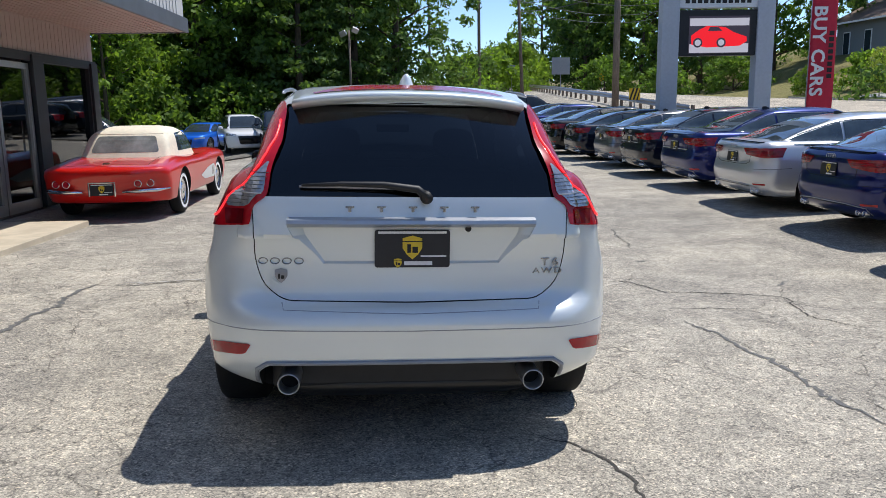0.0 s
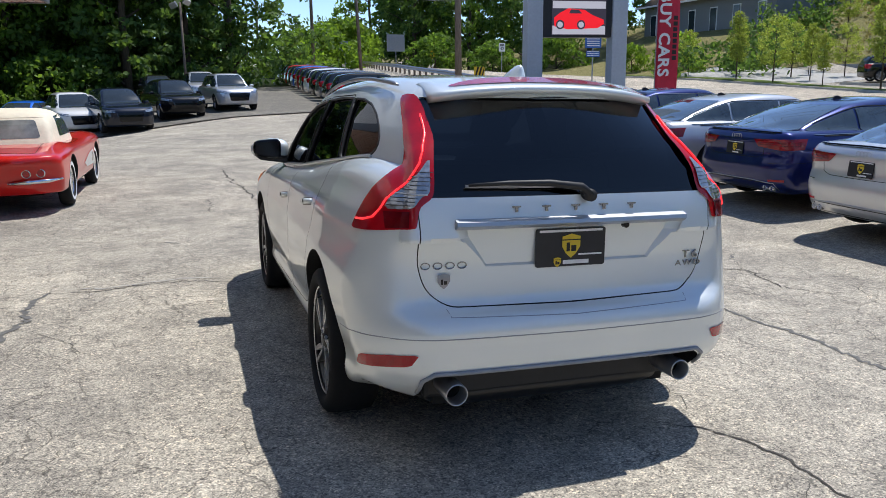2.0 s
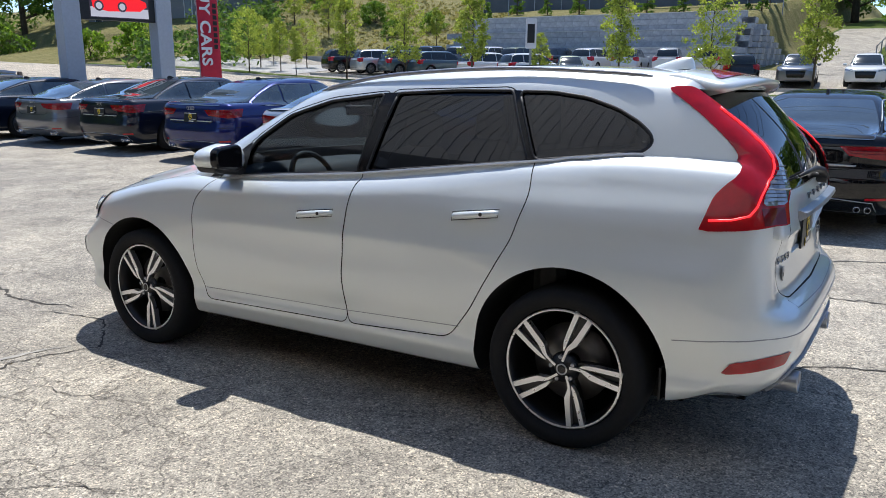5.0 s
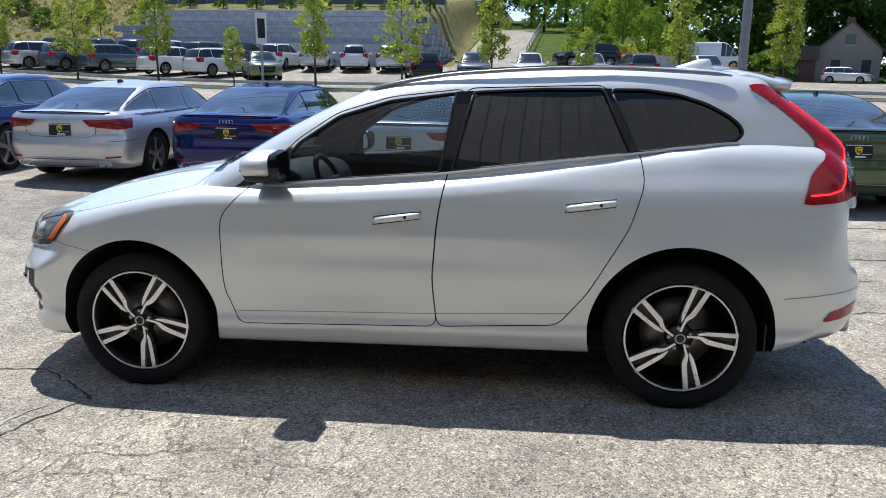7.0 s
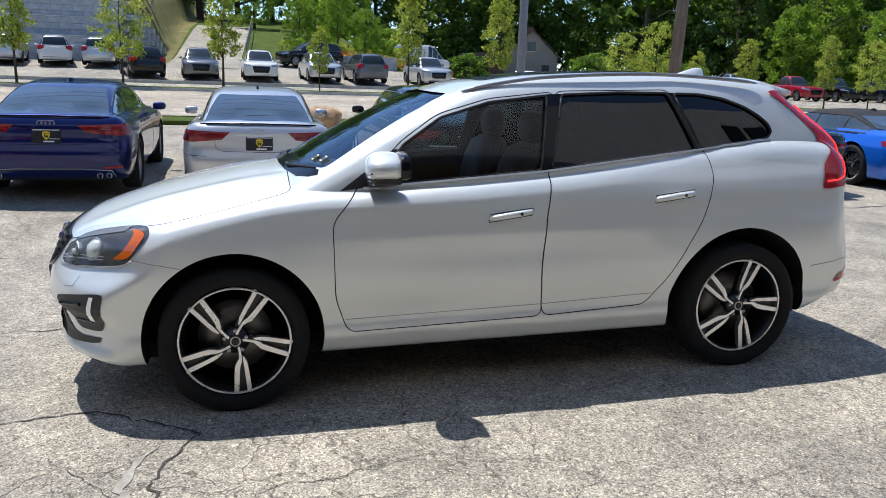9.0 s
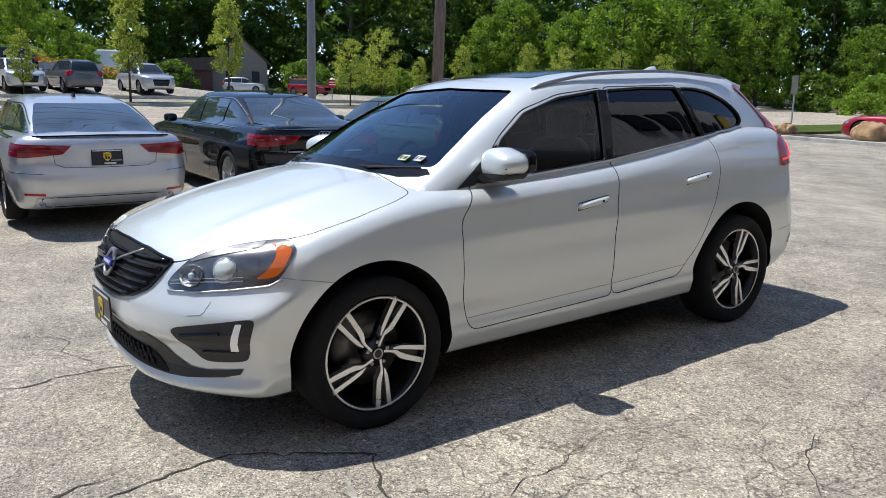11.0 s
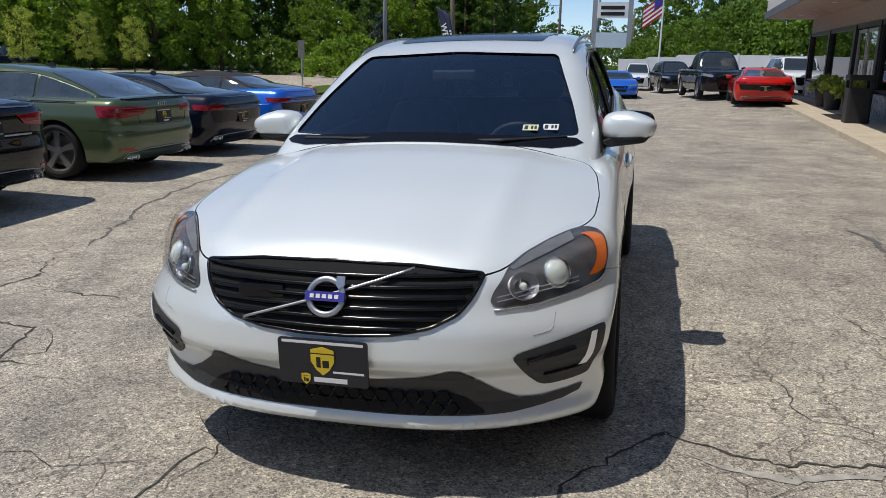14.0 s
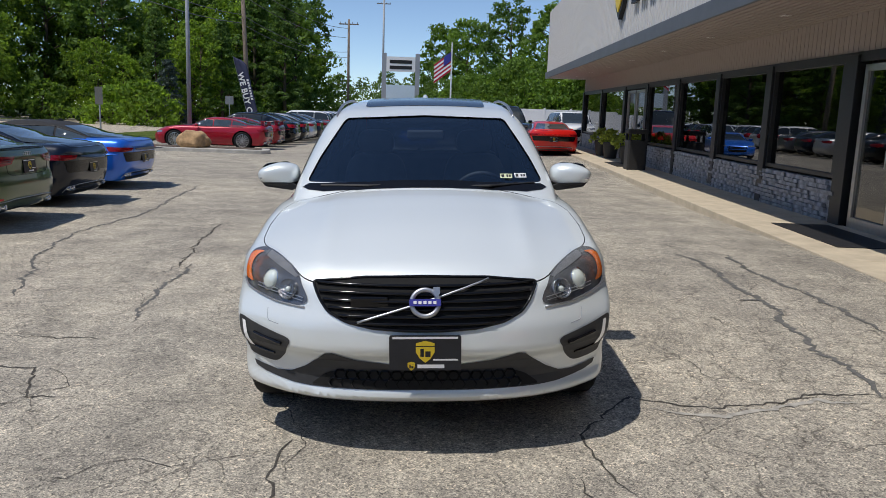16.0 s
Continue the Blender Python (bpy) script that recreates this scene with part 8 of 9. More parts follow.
# the wood behind the lots across the road
for i in range(26):
    t = i / 25
    x, y = 112 - 26 * t + 5 * math.sin(i * 2.1), 42 - 112 * t
    plant(("far_oak", "far_maple", "far_ash", "far_maple", "far_oak")[i % 5], x, y, 1.25 + 0.15 * math.sin(i * 1.7))
for i in range(20):
    t = i / 19
    x, y = 78 - 62 * t + 3 * math.sin(i * 3.3), -58 - 30 * t + 3 * math.cos(i * 1.9)
    plant(("far_maple", "far_oak", "light", "far_maple", "far_ash")[i % 5], x, y, 1.05 + 0.15 * math.sin(i * 2.3))
for i in range(12):
    x, y = 64 - 4.2 * i, -52 - 2.0 * i
    plant("dark_bush" if i % 2 else "light", x, y, 1.1 + 0.2 * math.sin(i) if i % 2 else 0.78 + 0.1 * math.sin(i * 1.4))
for x, y, k, size in ((80, -38, "dark_bush", 1.3), (84, -33, "dark_bush", 1.4), (78, -43, "dark_bush", 1.3), (74, -47, "bush", 1.3), (87, -28, "dark_bush", 1.5), (62, -54, "light", 0.95), (50, -58, "light", 1.0), (44, -61, "light", 1.0)):
    plant(k, x, y, size)
# beyond the far row, down the street
for x, y, k, s in ((24, -76, "light", 0.8), (28, -68, "light", 0.55), (21, -84, "blue_spruce", 1.5), (25, -74, "blue_spruce", 1.1), (20, -72, "spruce", 0.6), (25, -68, "spruce", 0.62), (22, -62, "blue_spruce", 1.0), (15, -78, "spruce", 0.85), (18.5, -80, "spruce", 0.9), (18, -98, "far_maple", 1.1), (24, -96, "far_oak", 1.2), (30, -90, "far_maple", 1.2), (14, -120, "far_oak", 0.5), (20, -112, "far_maple", 1.2), (8, -150, "far_maple", 0.6), (2, -165, "far_oak", 0.7), (-6, -110, "far_oak", 1.0), (-11, -100, "far_maple", 1.0), (-3, -120, "far_ash", 1.2), (-16, -92, "far_oak", 1.0), (-8, -60, "hedge", 1.0), (-4, -63, "hedge", 0.8), (-12.5, -56, "hedge", 1.05), (-0.5, -66, "hedge", 0.6), (-18, -55, "hedge", 1.1), (-21, -66, "oak", 0.8), (-14, -72, "ash", 0.8), (22.5, -58, "bush", 1.5), (26, -60, "bush", 1.3)):
    plant(k, x, y, s)

for i in range(3, 12):
    plant("dark_bush", 99 - 4.2 * i, -46 - 2.6 * i + 1.5 * math.sin(i * 2.0), 1.5 + 0.3 * math.sin(i * 1.3))
for i in range(8):
    plant(("far_maple", "far_oak")[i % 2], 104 - 7 * i, -58 - 4.0 * i, 1.25)

# undergrowth that fills the foot of the woods
pc, sz = [], []
for a, b, n, h in (((-34, 30), (-6, 50), 130, 5), ((-6, 50), (10, 66), 90, 4), ((24, 120), (80, 80), 170, 7), ((115, 50), (88, -70), 700, 17), ((84, -58), (16, -90), 600, 14), ((122, 50), (98, -80), 400, 18), ((14, -92), (-2, -160), 120, 6), ((0, -108), (-40, -60), 110, 6), ((38, 48), (60, 60), 60, 2)):
    t = rng.uniform(0, 1, n)
    x, y = a[0] + (b[0] - a[0]) * t + rng.normal(0, 2.2, n), a[1] + (b[1] - a[1]) * t + rng.normal(0, 2.2, n)
    pc.append(np.stack([x, y, gz(x, y) + rng.uniform(0.2, h, n)], 1))
    sz.append(rng.uniform(0.9, 2.0, n))
v, f = leaves(np.concatenate(pc), np.concatenate(sz), 62, 0.25, 0.8)
tagged(new("undergrowth", mesh_of("undergrowth", v, f, [M["leaf_dark"]])), "dense dark undergrowth at the foot of the woods", "undergrowth", kind="stuff")
# rough grass tufts on the banks
n = 1400
x, y = rng.uniform(51, 75, n), rng.uniform(31, 62, n)
v, f = leaves(np.stack([x, y, gz(x, y) + 0.12], 1), rng.uniform(0.15, 0.35, n), 9, 0.13, 0.6)
tagged(new("bank_grass", mesh_of("bank_grass", v, f, [M["leaf_dry"]])), "rough grass and weeds on the bank", "grass", kind="stuff")

# ---- the showroom ----
BA = radians(2.6)
SHOP = Matrix.Translation((-5.8, 0, 0.115)) @ Matrix.Rotation(-BA, 4, "Z") @ Matrix.Rotation(-0.009, 4, "X")
# in its own frame: y along the front, x out to the street, z up from the pavement
Y0, Y1 = -30.0, 10.3
shop = thing("showroom", "single-storey car showroom with black window frames, stone base and taupe siding", "building", SHOP)
pav = thing("pavement", "tan concrete pavement along the showroom", "pavement", SHOP, kind="structure")
n_slab = 9
for i in range(n_slab):
    a, b = Y0 - 0.5 + (36.2) * i / n_slab, Y0 - 0.5 + (36.2) * (i + 1) / n_slab
    part("slab", box(0.0, 1.50, a + 0.006, b - 0.006, -0.35, 0.012), M["concrete"], pav, bevel=0.008)
for y in (-4.2, -17.5):
    part("door_mat", box(0.25, 1.05, y - 1.0, y + 1.0, 0.012, 0.022), M["black_trim"], pav)
HEAD, SOFFIT = 2.42, 3.02
wl = part("wall", box(-0.25, 0.0, Y0, Y1, HEAD, SOFFIT + 0.1), M["siding"], shop)
board = as_mesh(box(0.0, 0.014, -0.068, 0.068, HEAD + 0.04, SOFFIT))
board.materials.append(M["siding"])
for i in range(int((Y1 - Y0) / 0.15)):
    part("cladding_board", board, None, wl).location = (0, Y0 + 0.075 + 0.15 * i, 0)
part("head_trim", box(-0.02, 0.05, Y0, Y1, HEAD - 0.10, HEAD + 0.04), M["frame_black"], shop)
part("rear_wall", box(-12.0, -11.8, Y0, Y1, -0.3, 5.4), M["siding"], shop)
part("end_wall", box(-11.8, -0.25, Y1 - 0.25, Y1, -0.3, 5.4), M["siding"], shop)
part("end_wall", box(-11.8, -0.25, Y0, Y0 + 0.25, -0.3, 5.4), M["siding"], shop)
part("inner_wall", box(-5.0, -4.9, Y0 + 0.25, Y1 - 0.25, 0.0, 2.9), M["room_wall"], shop)
part("floor", box(-11.8, -0.05, Y0 + 0.25, Y1 - 0.25, -0.30, 0.008), M["room_floor"], shop)
part("roof", box(-12.1, 1.0, Y0 - 0.1, Y1 + 0.1, 5.4, 5.55), M["fascia"], shop)
# canopy: slatted soffit, dark edge and a tall pale parapet
CAN = 1.78
part("soffit", box(0.0, CAN, Y0 - 0.1, Y1 + 0.05, SOFFIT, SOFFIT + 0.08), M["soffit"], shop)
lining = as_mesh(box(0.0, 0.095, Y0 - 0.08, Y1 + 0.03, SOFFIT - 0.016, SOFFIT + 0.004), M["soffit"])
for i in range(14):
    part("soffit_board", lining, None, shop).location = (0.03 + 0.125 * i, 0, 0)
part("canopy_edge", box(CAN, CAN + 0.05, Y0 - 0.15, Y1 + 0.10, SOFFIT - 0.03, SOFFIT + 0.24), M["fascia"], shop, bevel=0.01)
part("canopy_edge", box(0.0, CAN, Y1 + 0.05, Y1 + 0.10, SOFFIT - 0.03, SOFFIT + 0.24), M["fascia"], shop, bevel=0.01)
par = part("parapet", box(CAN - 0.14, CAN - 0.02, Y0 - 0.1, Y1 + 0.05, SOFFIT + 0.2, 5.9), M["white_siding"], shop)
part("parapet", box(-11.9, CAN - 0.14, Y1 - 0.07, Y1 + 0.05, SOFFIT + 0.2, 5.9), M["white_siding"], shop)
rib = as_mesh(box(CAN - 0.02, CAN - 0.006, -0.028, 0.028, SOFFIT + 0.24, 5.9))
rib.materials.append(M["white_siding"])
for i in range(200):
    part("parapet_rib", rib, None, par).location = (0, Y0 + 0.1 + 0.20 * i, 0)
for y in (-27, -23.5, -20, -16.5, -13, -9.5, -6):
    dl = part("downlight", lathe([(0, 0.085), (-0.01, 0.088), (-0.012, 0.07)], 20), M["white_print"], shop)
    dl.matrix_basis = Matrix.Translation((0.85, y, SOFFIT - 0.018)) @ Matrix.Rotation(math.pi / 2, 4, "Y")
    part("lamp_face", rod((-0.004, 0, 0), (-0.002, 0, 0), 0.07, seg=20), M["led_white"], dl)
# the dealer's sign on the parapet: a yellow shield and dark letters as plain bars
sg = part("shield_sign", prism([(-14.2, 5.6), (-13.5, 5.75), (-12.8, 5.6), (-12.8, 4.6), (-13.1, 4.05), (-13.5, 3.75), (-13.9, 4.05), (-14.2, 4.6)], CAN, CAN + 0.10, "x"), M["black_print"], shop, "large yellow and black shield sign")
part("shield_face", prism([(-14.07, 5.5), (-13.5, 5.63), (-12.93, 5.5), (-12.93, 4.65), (-13.2, 4.15), (-13.5, 3.92), (-13.8, 4.15), (-14.07, 4.65)], CAN + 0.10, CAN + 0.13, "x"), M["yellow"], sg)
for i in range(9):
    part("sign_letter", box(CAN + 0.0, CAN + 0.08, -12.2 + 0.75 * i, -11.7 + 0.75 * i, 3.95, 4.75 + 0.2 * (i % 3 == 0)), M["black_print"], shop)


def shop_window(y0, y1, z0=0.72, z1=2.32):
    w = part("window", box(-0.06, 0.04, y0, y1, z0 - 0.06, z0), M["frame_black"], shop)
    for a, b, c, d in ((y0, y1, z1, z1 + 0.05), (y0, y0 + 0.07, z0, z1), (y1 - 0.07, y1, z0, z1)):
        part("window_bar", box(-0.06, 0.04, a, b, c, d), M["frame_black"], w)
    part("pane", box(-0.035, -0.025, y0 + 0.07, y1 - 0.07, z0, z1), M["glass_shop"], w)
    return w


def glass_door(y0, y1, z1=2.28):
    d = part("door", box(-0.05, 0.02, y0, y0 + 0.09, 0.0, z1), M["silver_frame"], shop, "aluminium framed glass door")
    for a, b, c, e in ((y1 - 0.09, y1, 0.0, z1), (y0, y1, z1 - 0.09, z1), (y0 + 0.09, y1 - 0.09, 0.0, 0.16)):
        part("door_rail", box(-0.05, 0.02, a, b, c, e), M["silver_frame"], d)
    part("pane", box(-0.025, -0.015, y0 + 0.09, y1 - 0.09, 0.16, z1 - 0.09), M["glass_shop"], d)
    part("pull_bar", rod((0.06, y1 - 0.16, 0.9), (0.06, y1 - 0.16, 1.4), 0.014), M["silver_frame"], d)
    return d


def post(y, wide=0.22):
    part("window_post", box(-0.10, 0.085, y - wide / 2, y + wide / 2, 0.0, HEAD), M["frame_black"], shop, bevel=0.006)


# front, from the near corner back along the wall
post(10.15, 0.28)
shop_window(8.05, 10.02, 0.16)
post(7.83, 0.36)
glass_door(6.55, 7.62)
glass_door(5.45, 6.52)
post(5.25, 0.30)
for a, b in ((2.45, 5.10), (-0.40, 2.25), (-2.7, -0.6)):
    shop_window(a, b)
    post(a - 0.10)
glass_door(-4.05, -2.95)
glass_door(-5.12, -4.07)
post(-5.40, 0.34)
for a, b in ((-8.25, -5.65), (-11.05, -8.50), (-14.2, -11.3), (-17.6, -14.5)):
    shop_window(a, b)
    post(a - 0.12, 0.26)
glass_door(-19.3, -18.1)
glass_door(-20.6, -19.4)
part("door_banner", box(0.03, 0.04, -17.95, -17.60, 0.9, 2.30), M["sign_red"], shop, "red upright banner beside the door")
post(-20.9, 0.30)
for a, b in ((-25.2, -21.2), (-29.7, -25.4)):
    shop_window(a, b)
    post(a - 0.12, 0.26)
# stone base of split ledge stones
base = part("stone_base", box(-0.12, 0.02, -30.0, -20.9, -0.2, 0.62), M["ledge"], shop)
base2 = part("stone_base", box(-0.12, 0.02, -17.6, -5.6, -0.2, 0.62), M["ledge"], shop, "grey split-stone base")
base3 = part("stone_base", box(-0.12, 0.02, -2.8, 5.1, -0.2, 0.62), M["ledge"], shop)
stones = []
for i, (lx, lz) in enumerate(((0.34, 0.075), (0.22, 0.06), (0.46, 0.09))):
    bm = box(0.0, 0.05 + 0.012 * i, 0.0, lx - 0.008, 0.0, lz - 0.006)
    for v in bm.verts:
        if v.co.x > 0.02:
            v.co += Vector((random.uniform(-0.012, 0.012), random.uniform(-0.004, 0.004), random.uniform(-0.004, 0.004)))
    me = as_mesh(bm)
    me.materials.append(M["ledge"])
    stones.append((me, lx, lz))
z, made, joined = 0.0, 0, bmesh.new()
for row in range(9):
    y = -13.6 - random.uniform(0, 0.2)
    while y < -5.9:
        me, lx, lz = stones[random.choice((0, 1, 2))]
        if made < 300:
            s = part("ledge_stone", me, None, base2)
            s.location = (0.02 + random.uniform(-0.012, 0.012), y, 0.004 + row * 0.068)
            s.scale = (1, 1, 0.068 / lz)
            made += 1
        y += lx
bm = bmesh.new()
for y_a, y_b in ((-30, -21), (-17.6, -13.5), (-2.8, 5.1)):
    for row in range(9):
        y = y_a + random.uniform(-0.2, 0)
        while y < y_b - 0.1:
            lx = random.choice((0.22, 0.34, 0.46))
            box(0.02, 0.055 + random.uniform(0, 0.03), y, y + lx - 0.008, 0.004 + row * 0.068, 0.066 + row * 0.068, bm)
            y += lx
tagged(part("ledge_facing", bm, M["ledge"], base), kind="stuff")


def planter(y):
    p = thing("planter", "black pot with bright green trailing leaves", "planter", SHOP @ Matrix.Translation((0.45, y, 0.012)), group="planters")
    bm = bmesh.new()
    bmesh.ops.create_cone(bm, cap_ends=True, segments=24, radius1=0.20, radius2=0.28, depth=0.55, matrix=Matrix.Translation((0, 0, 0.275)))
    part("pot", bm, M["black_trim"], p, smooth=False, bevel=0.01)
    c = crown_points(34, 0.5, 0.95, 0.38, "bush", rng)
    v, f = leaves(c, rng.uniform(0.08, 0.16, 34), 16, 0.06)
    part("leaves", mesh_of("leaves", v, f, [M["leaf_yellow"]]), None, p)


for y in (-20.75, -22.4, -17.9):
    planter(y)
bin_ = thing("litter_bin", "square black litter bin on the pavement", "bin", SHOP @ Matrix.Translation((0.75, -15.6, 0.012)))
part("bin_body", prism(rounded([(-0.26, -0.26), (0.26, -0.26), (0.26, 0.26), (-0.26, 0.26)], 0.06), 0.0, 0.80, "z"), M["black_trim"], bin_, bevel=0.01)
part("bin_hood", prism(rounded([(-0.28, -0.28), (0.28, -0.28), (0.28, 0.28), (-0.28, 0.28)], 0.06), 0.98, 1.10, "z"), M["black_trim"], bin_, bevel=0.02)
for a in (-0.22, 0.22):
    for b in (-0.22, 0.22):
        part("bin_post", box(a - 0.03, a + 0.03, b - 0.03, b + 0.03, 0.80, 0.98), M["black_trim"], bin_)

# ---- pylon sign by the street with its screen ----
pz = float(gz(9.5, 15.9))
pyl = thing("pylon_sign", "tall grey two-post sign with a lit screen and name boards", "sign", pose(9.55, 15.85, pz, 0, 0, -4))
for s in (-1, 1):
    part("post", box(s * 1.32 - 0.24, s * 1.32 + 0.24, -0.20, 0.20, -0.3, 7.5), M["pylon_grey"], pyl, bevel=0.02)
scr = part("screen_case", box(-1.08, 1.08, -0.14, 0.14, 2.80, 4.02), M["black_trim"], pyl, bevel=0.015)
part("screen", box(-0.80, 0.88, -0.152, -0.14, 2.86, 3.86), M["screen_dark"], scr, "lit screen showing a red open sports car")
part("screen_ground", box(-0.78, 0.86, -0.156, -0.152, 2.88, 3.12), M["screen_bg"], scr)
part("screen_backdrop", box(-0.78, 0.86, -0.156, -0.152, 3.60, 3.80), M["screen_bg"], scr)
part("screen_car", prism([(-0.72, 3.10), (-0.30, 3.02), (0.62, 3.06), (0.82, 3.18), (0.80, 3.30), (0.45, 3.42), (0.20, 3.56), (-0.30, 3.60), (-0.55, 3.48), (-0.74, 3.34)], -0.160, -0.156, "y"), M["screen_red"], scr)
for x in (-0.55, 0.10):
    w = part("screen_wheel", lathe([(0, 0.13), (-0.003, 0.13), (-0.003, 0.001)], 20), M["screen_dark"], scr)
    part("screen_rim", lathe([(-0.003, 0.085), (-0.005, 0.085), (-0.005, 0.001)], 20), M["screen_bg"], w)
    w.matrix_basis = Matrix.Translation((x, -0.160, 3.15)) @ Matrix.Rotation(math.pi / 2, 4, "Z")
part("screen_glass", prism([(-0.28, 3.46), (0.12, 3.46), (0.02, 3.56), (-0.22, 3.57)], -0.163, -0.160, "y"), M["screen_dark"], scr)
nb = part("name_board", box(-1.08, 1.08, -0.12, 0.12, 4.08, 4.55), M["white_print"], pyl, bevel=0.01)
for i in range(11):
    part("board_letter", box(-0.92 + 0.17 * i, -0.80 + 0.17 * i, -0.126, -0.12, 4.20, 4.34 + 0.07 * (i in (0, 5, 7))), M["black_print"], nb)
part("name_board", box(-1.08, 1.08, -0.12, 0.12, 4.62, 6.6), M["fascia"], pyl, bevel=0.01)


def feather_flag(x, y, material, mark, turn, label, lean=0.0, tall=4.2, words=None):
    fl = thing("feather_flag", label, "flag", pose(x, y, float(gz(x, y)), 0, lean, turn))
    part("pole", rod((0, 0, 0), (0, 0, tall), 0.018, 0.010), M["alloy_grey"], fl)
    bm = bmesh.new()
    rows = []
    for i in range(25):
        t = i / 24
        z = 0.9 + (tall - 0.9) * t
        w = 0.72 * (1 - max(0, (t - 0.82) / 0.18) ** 2 * 0.9)
        rows.append([bm.verts.new((0.02 + w * j / 6, 0.05 * math.sin(3 * t + j * 0.7), z - 0.10 * (j / 6) * (t > 0.8))) for j in range(7)])
    for a, b in zip(rows, rows[1:]):
        for j in range(6):
            bm.faces.new((a[j], a[j + 1], b[j + 1], b[j]))
    cl = part("cloth", bm, material, fl, smooth=True)
    so = cl.modifiers.new("thick", "SOLIDIFY")
    so.thickness = 0.004
    if words:
        for s in (1, -1):
            t = part("letters", text_mesh(words, 0.52, 0.003, 1.06, 0.014), mark, fl)
            t.matrix_basis = Matrix.Translation((0.22, -0.062 if s > 0 else 0.062, tall - 2.55)) @ (pose(0, 0, 0, 90, 0, 0) if s > 0 else pose(0, 0, 0, 90, 0, 180)) @ Matrix.Rotation(-math.pi / 2, 4, "Z")
    for i in range(8):
        part("flag_mark", box(0.52, 0.66, -0.062, -0.058, 2.1 + 0.17 * i, 2.22 + 0.17 * i), M["black_print"] if material is M["sign_red"] else M["white_print"], fl)
    part("flag_foot", box(-0.25, 0.25, -0.25, 0.25, 0.0, 0.04), M["black_trim"], fl)
    return fl


feather_flag(12.45, 16.1, M["sign_red"], M["white_print"], -4, "tall red feather flag with white letters on a pole", tall=5.4, words="BUY CARS")
feather_flag(11.1, -44.5, M["navy_cloth"], M["white_print"], 172, "dark blue feather flag with white letters", -14, 5.0, words="WE BUY CA")


# ---- poles, wires, signs ----
def utility_pole(x, y, tall, r, material, label, arms=0, lean=(0, 0)):
    z = float(gz(x, y))
    p = thing("utility_pole", label, "pole", pose(x, y, z))
    part("shaft", rod((0, 0, -0.5), (lean[0], lean[1], tall), r, r * 0.7, 14), material, p, smooth=True)
    for i in range(arms):
        part("cross_arm", box(-1.1, 1.1, -0.06, 0.06, tall - 0.6 - 0.9 * i, tall - 0.48 - 0.9 * i), M["wood_pole"], p)
        for q in (-0.95, -0.4, 0.4, 0.95):
            part("insulator", rod((q, 0, tall - 0.48 - 0.9 * i), (q, 0, tall - 0.30 - 0.9 * i), 0.05, 0.03, 8), M["steel_grey"], p)
    return p


utility_pole(14.06, -9.57, 11, 0.17, M["wood_pole"], "brown timber utility pole with grey streaks", lean=(0.35, -0.5))
utility_pole(11.2, -4.34, 9, 0.095, M["steel_grey"], "grey steel lighting column")
utility_pole(14.85, 41.0, 11, 0.22, M["wood_pole"], "weathered grey timber utility pole")
utility_pole(12.45, 57.3, 11, 0.15, M["wood_pole"], "timber utility pole beside the street", lean=(-0.5, 0))
utility_pole(11.3, 74.0, 20, 0.17, M["wood_pole"], "tall timber utility pole with cross-arms", arms=2)
utility_pole(8.0, 95.0, 16, 0.16, M["wood_pole"], "far timber utility pole with a cross-arm", arms=1)
utility_pole(10.3, -28.6, 9, 0.10, M["steel_grey"], "grey steel lighting column")
utility_pole(13.6, -55.0, 12, 0.20, M["wood_pole"], "leaning timber utility pole carrying wires", lean=(0.5, 0))
utility_pole(9.0, -85.0, 12, 0.17, M["wood_pole"], "far timber utility pole with a cross-arm", arms=1)
utility_pole(7.0, -120.0, 20, 0.2, M["steel_grey"], "tall far transmission pole", arms=2)
utility_pole(1.6, -112.0, 9, 0.13, M["wood_pole"], "far timber utility pole")
lp = utility_pole(-1.1, 45.5, 5.6, 0.09, M["wood_pole"], "dark lamp pole with two flood lamps")
for s in (-1, 1):
    part("flood_lamp", prism(rounded([(-0.22, -0.16), (0.22, -0.16), (0.22, 0.16), (-0.22, 0.16)], 0.04), -0.10, 0.10, "y"), M["satin"], lp, bevel=0.02).matrix_basis = pose(s * 0.38, -0.2, 5.5 + 0.1 * s, 35, 20 * s, 25 * s)


def wire(a, b, sag, r=0.026):
    a, b = Vector(a), Vector(b)
    pts = [a.lerp(b, i / 16) - Vector((0, 0, sag * 4 * (i / 16) * (1 - i / 16))) for i in range(17)]
    return solid("overhead_wire", tube(pts, r, 5), M["wire"], "thin black overhead wire between poles", "wire", group="overhead wires")


g2 = lambda x, y: float(gz(x, y))
for dz, dx in ((10.6, 0), (9.6, 0.2), (8.0, 0), (7.4, 0.1)):
    wire((14.4 + dx, -10.0, dz), (14.1 + dx, -55.0, dz + 0.6), 0.9)
    wire((14.1 + dx, -55.0, dz + 0.6), (9.1 + dx, -85.0, dz + 0.4), 0.8)
    wire((14.4 + dx, -10.0, dz), (14.85 + dx, 41.0, g2(14.85, 41) + dz), 1.2)
    wire((14.85 + dx, 41.0, g2(14.85, 41) + dz - 0.3), (12.1 + dx, 57.3, g2(12.4, 57) + dz), 0.4)
for dz in (9.2, 8.2, 7.4):
    wire((12.1, 57.3, g2(12.4, 57) + dz), (45, 104, g2(45, 104) + dz + 4), 1.4)
    wire((11.3, 74, g2(11.3, 74) + dz + 5), (46, 120, g2(46, 120) + dz + 9), 1.6)
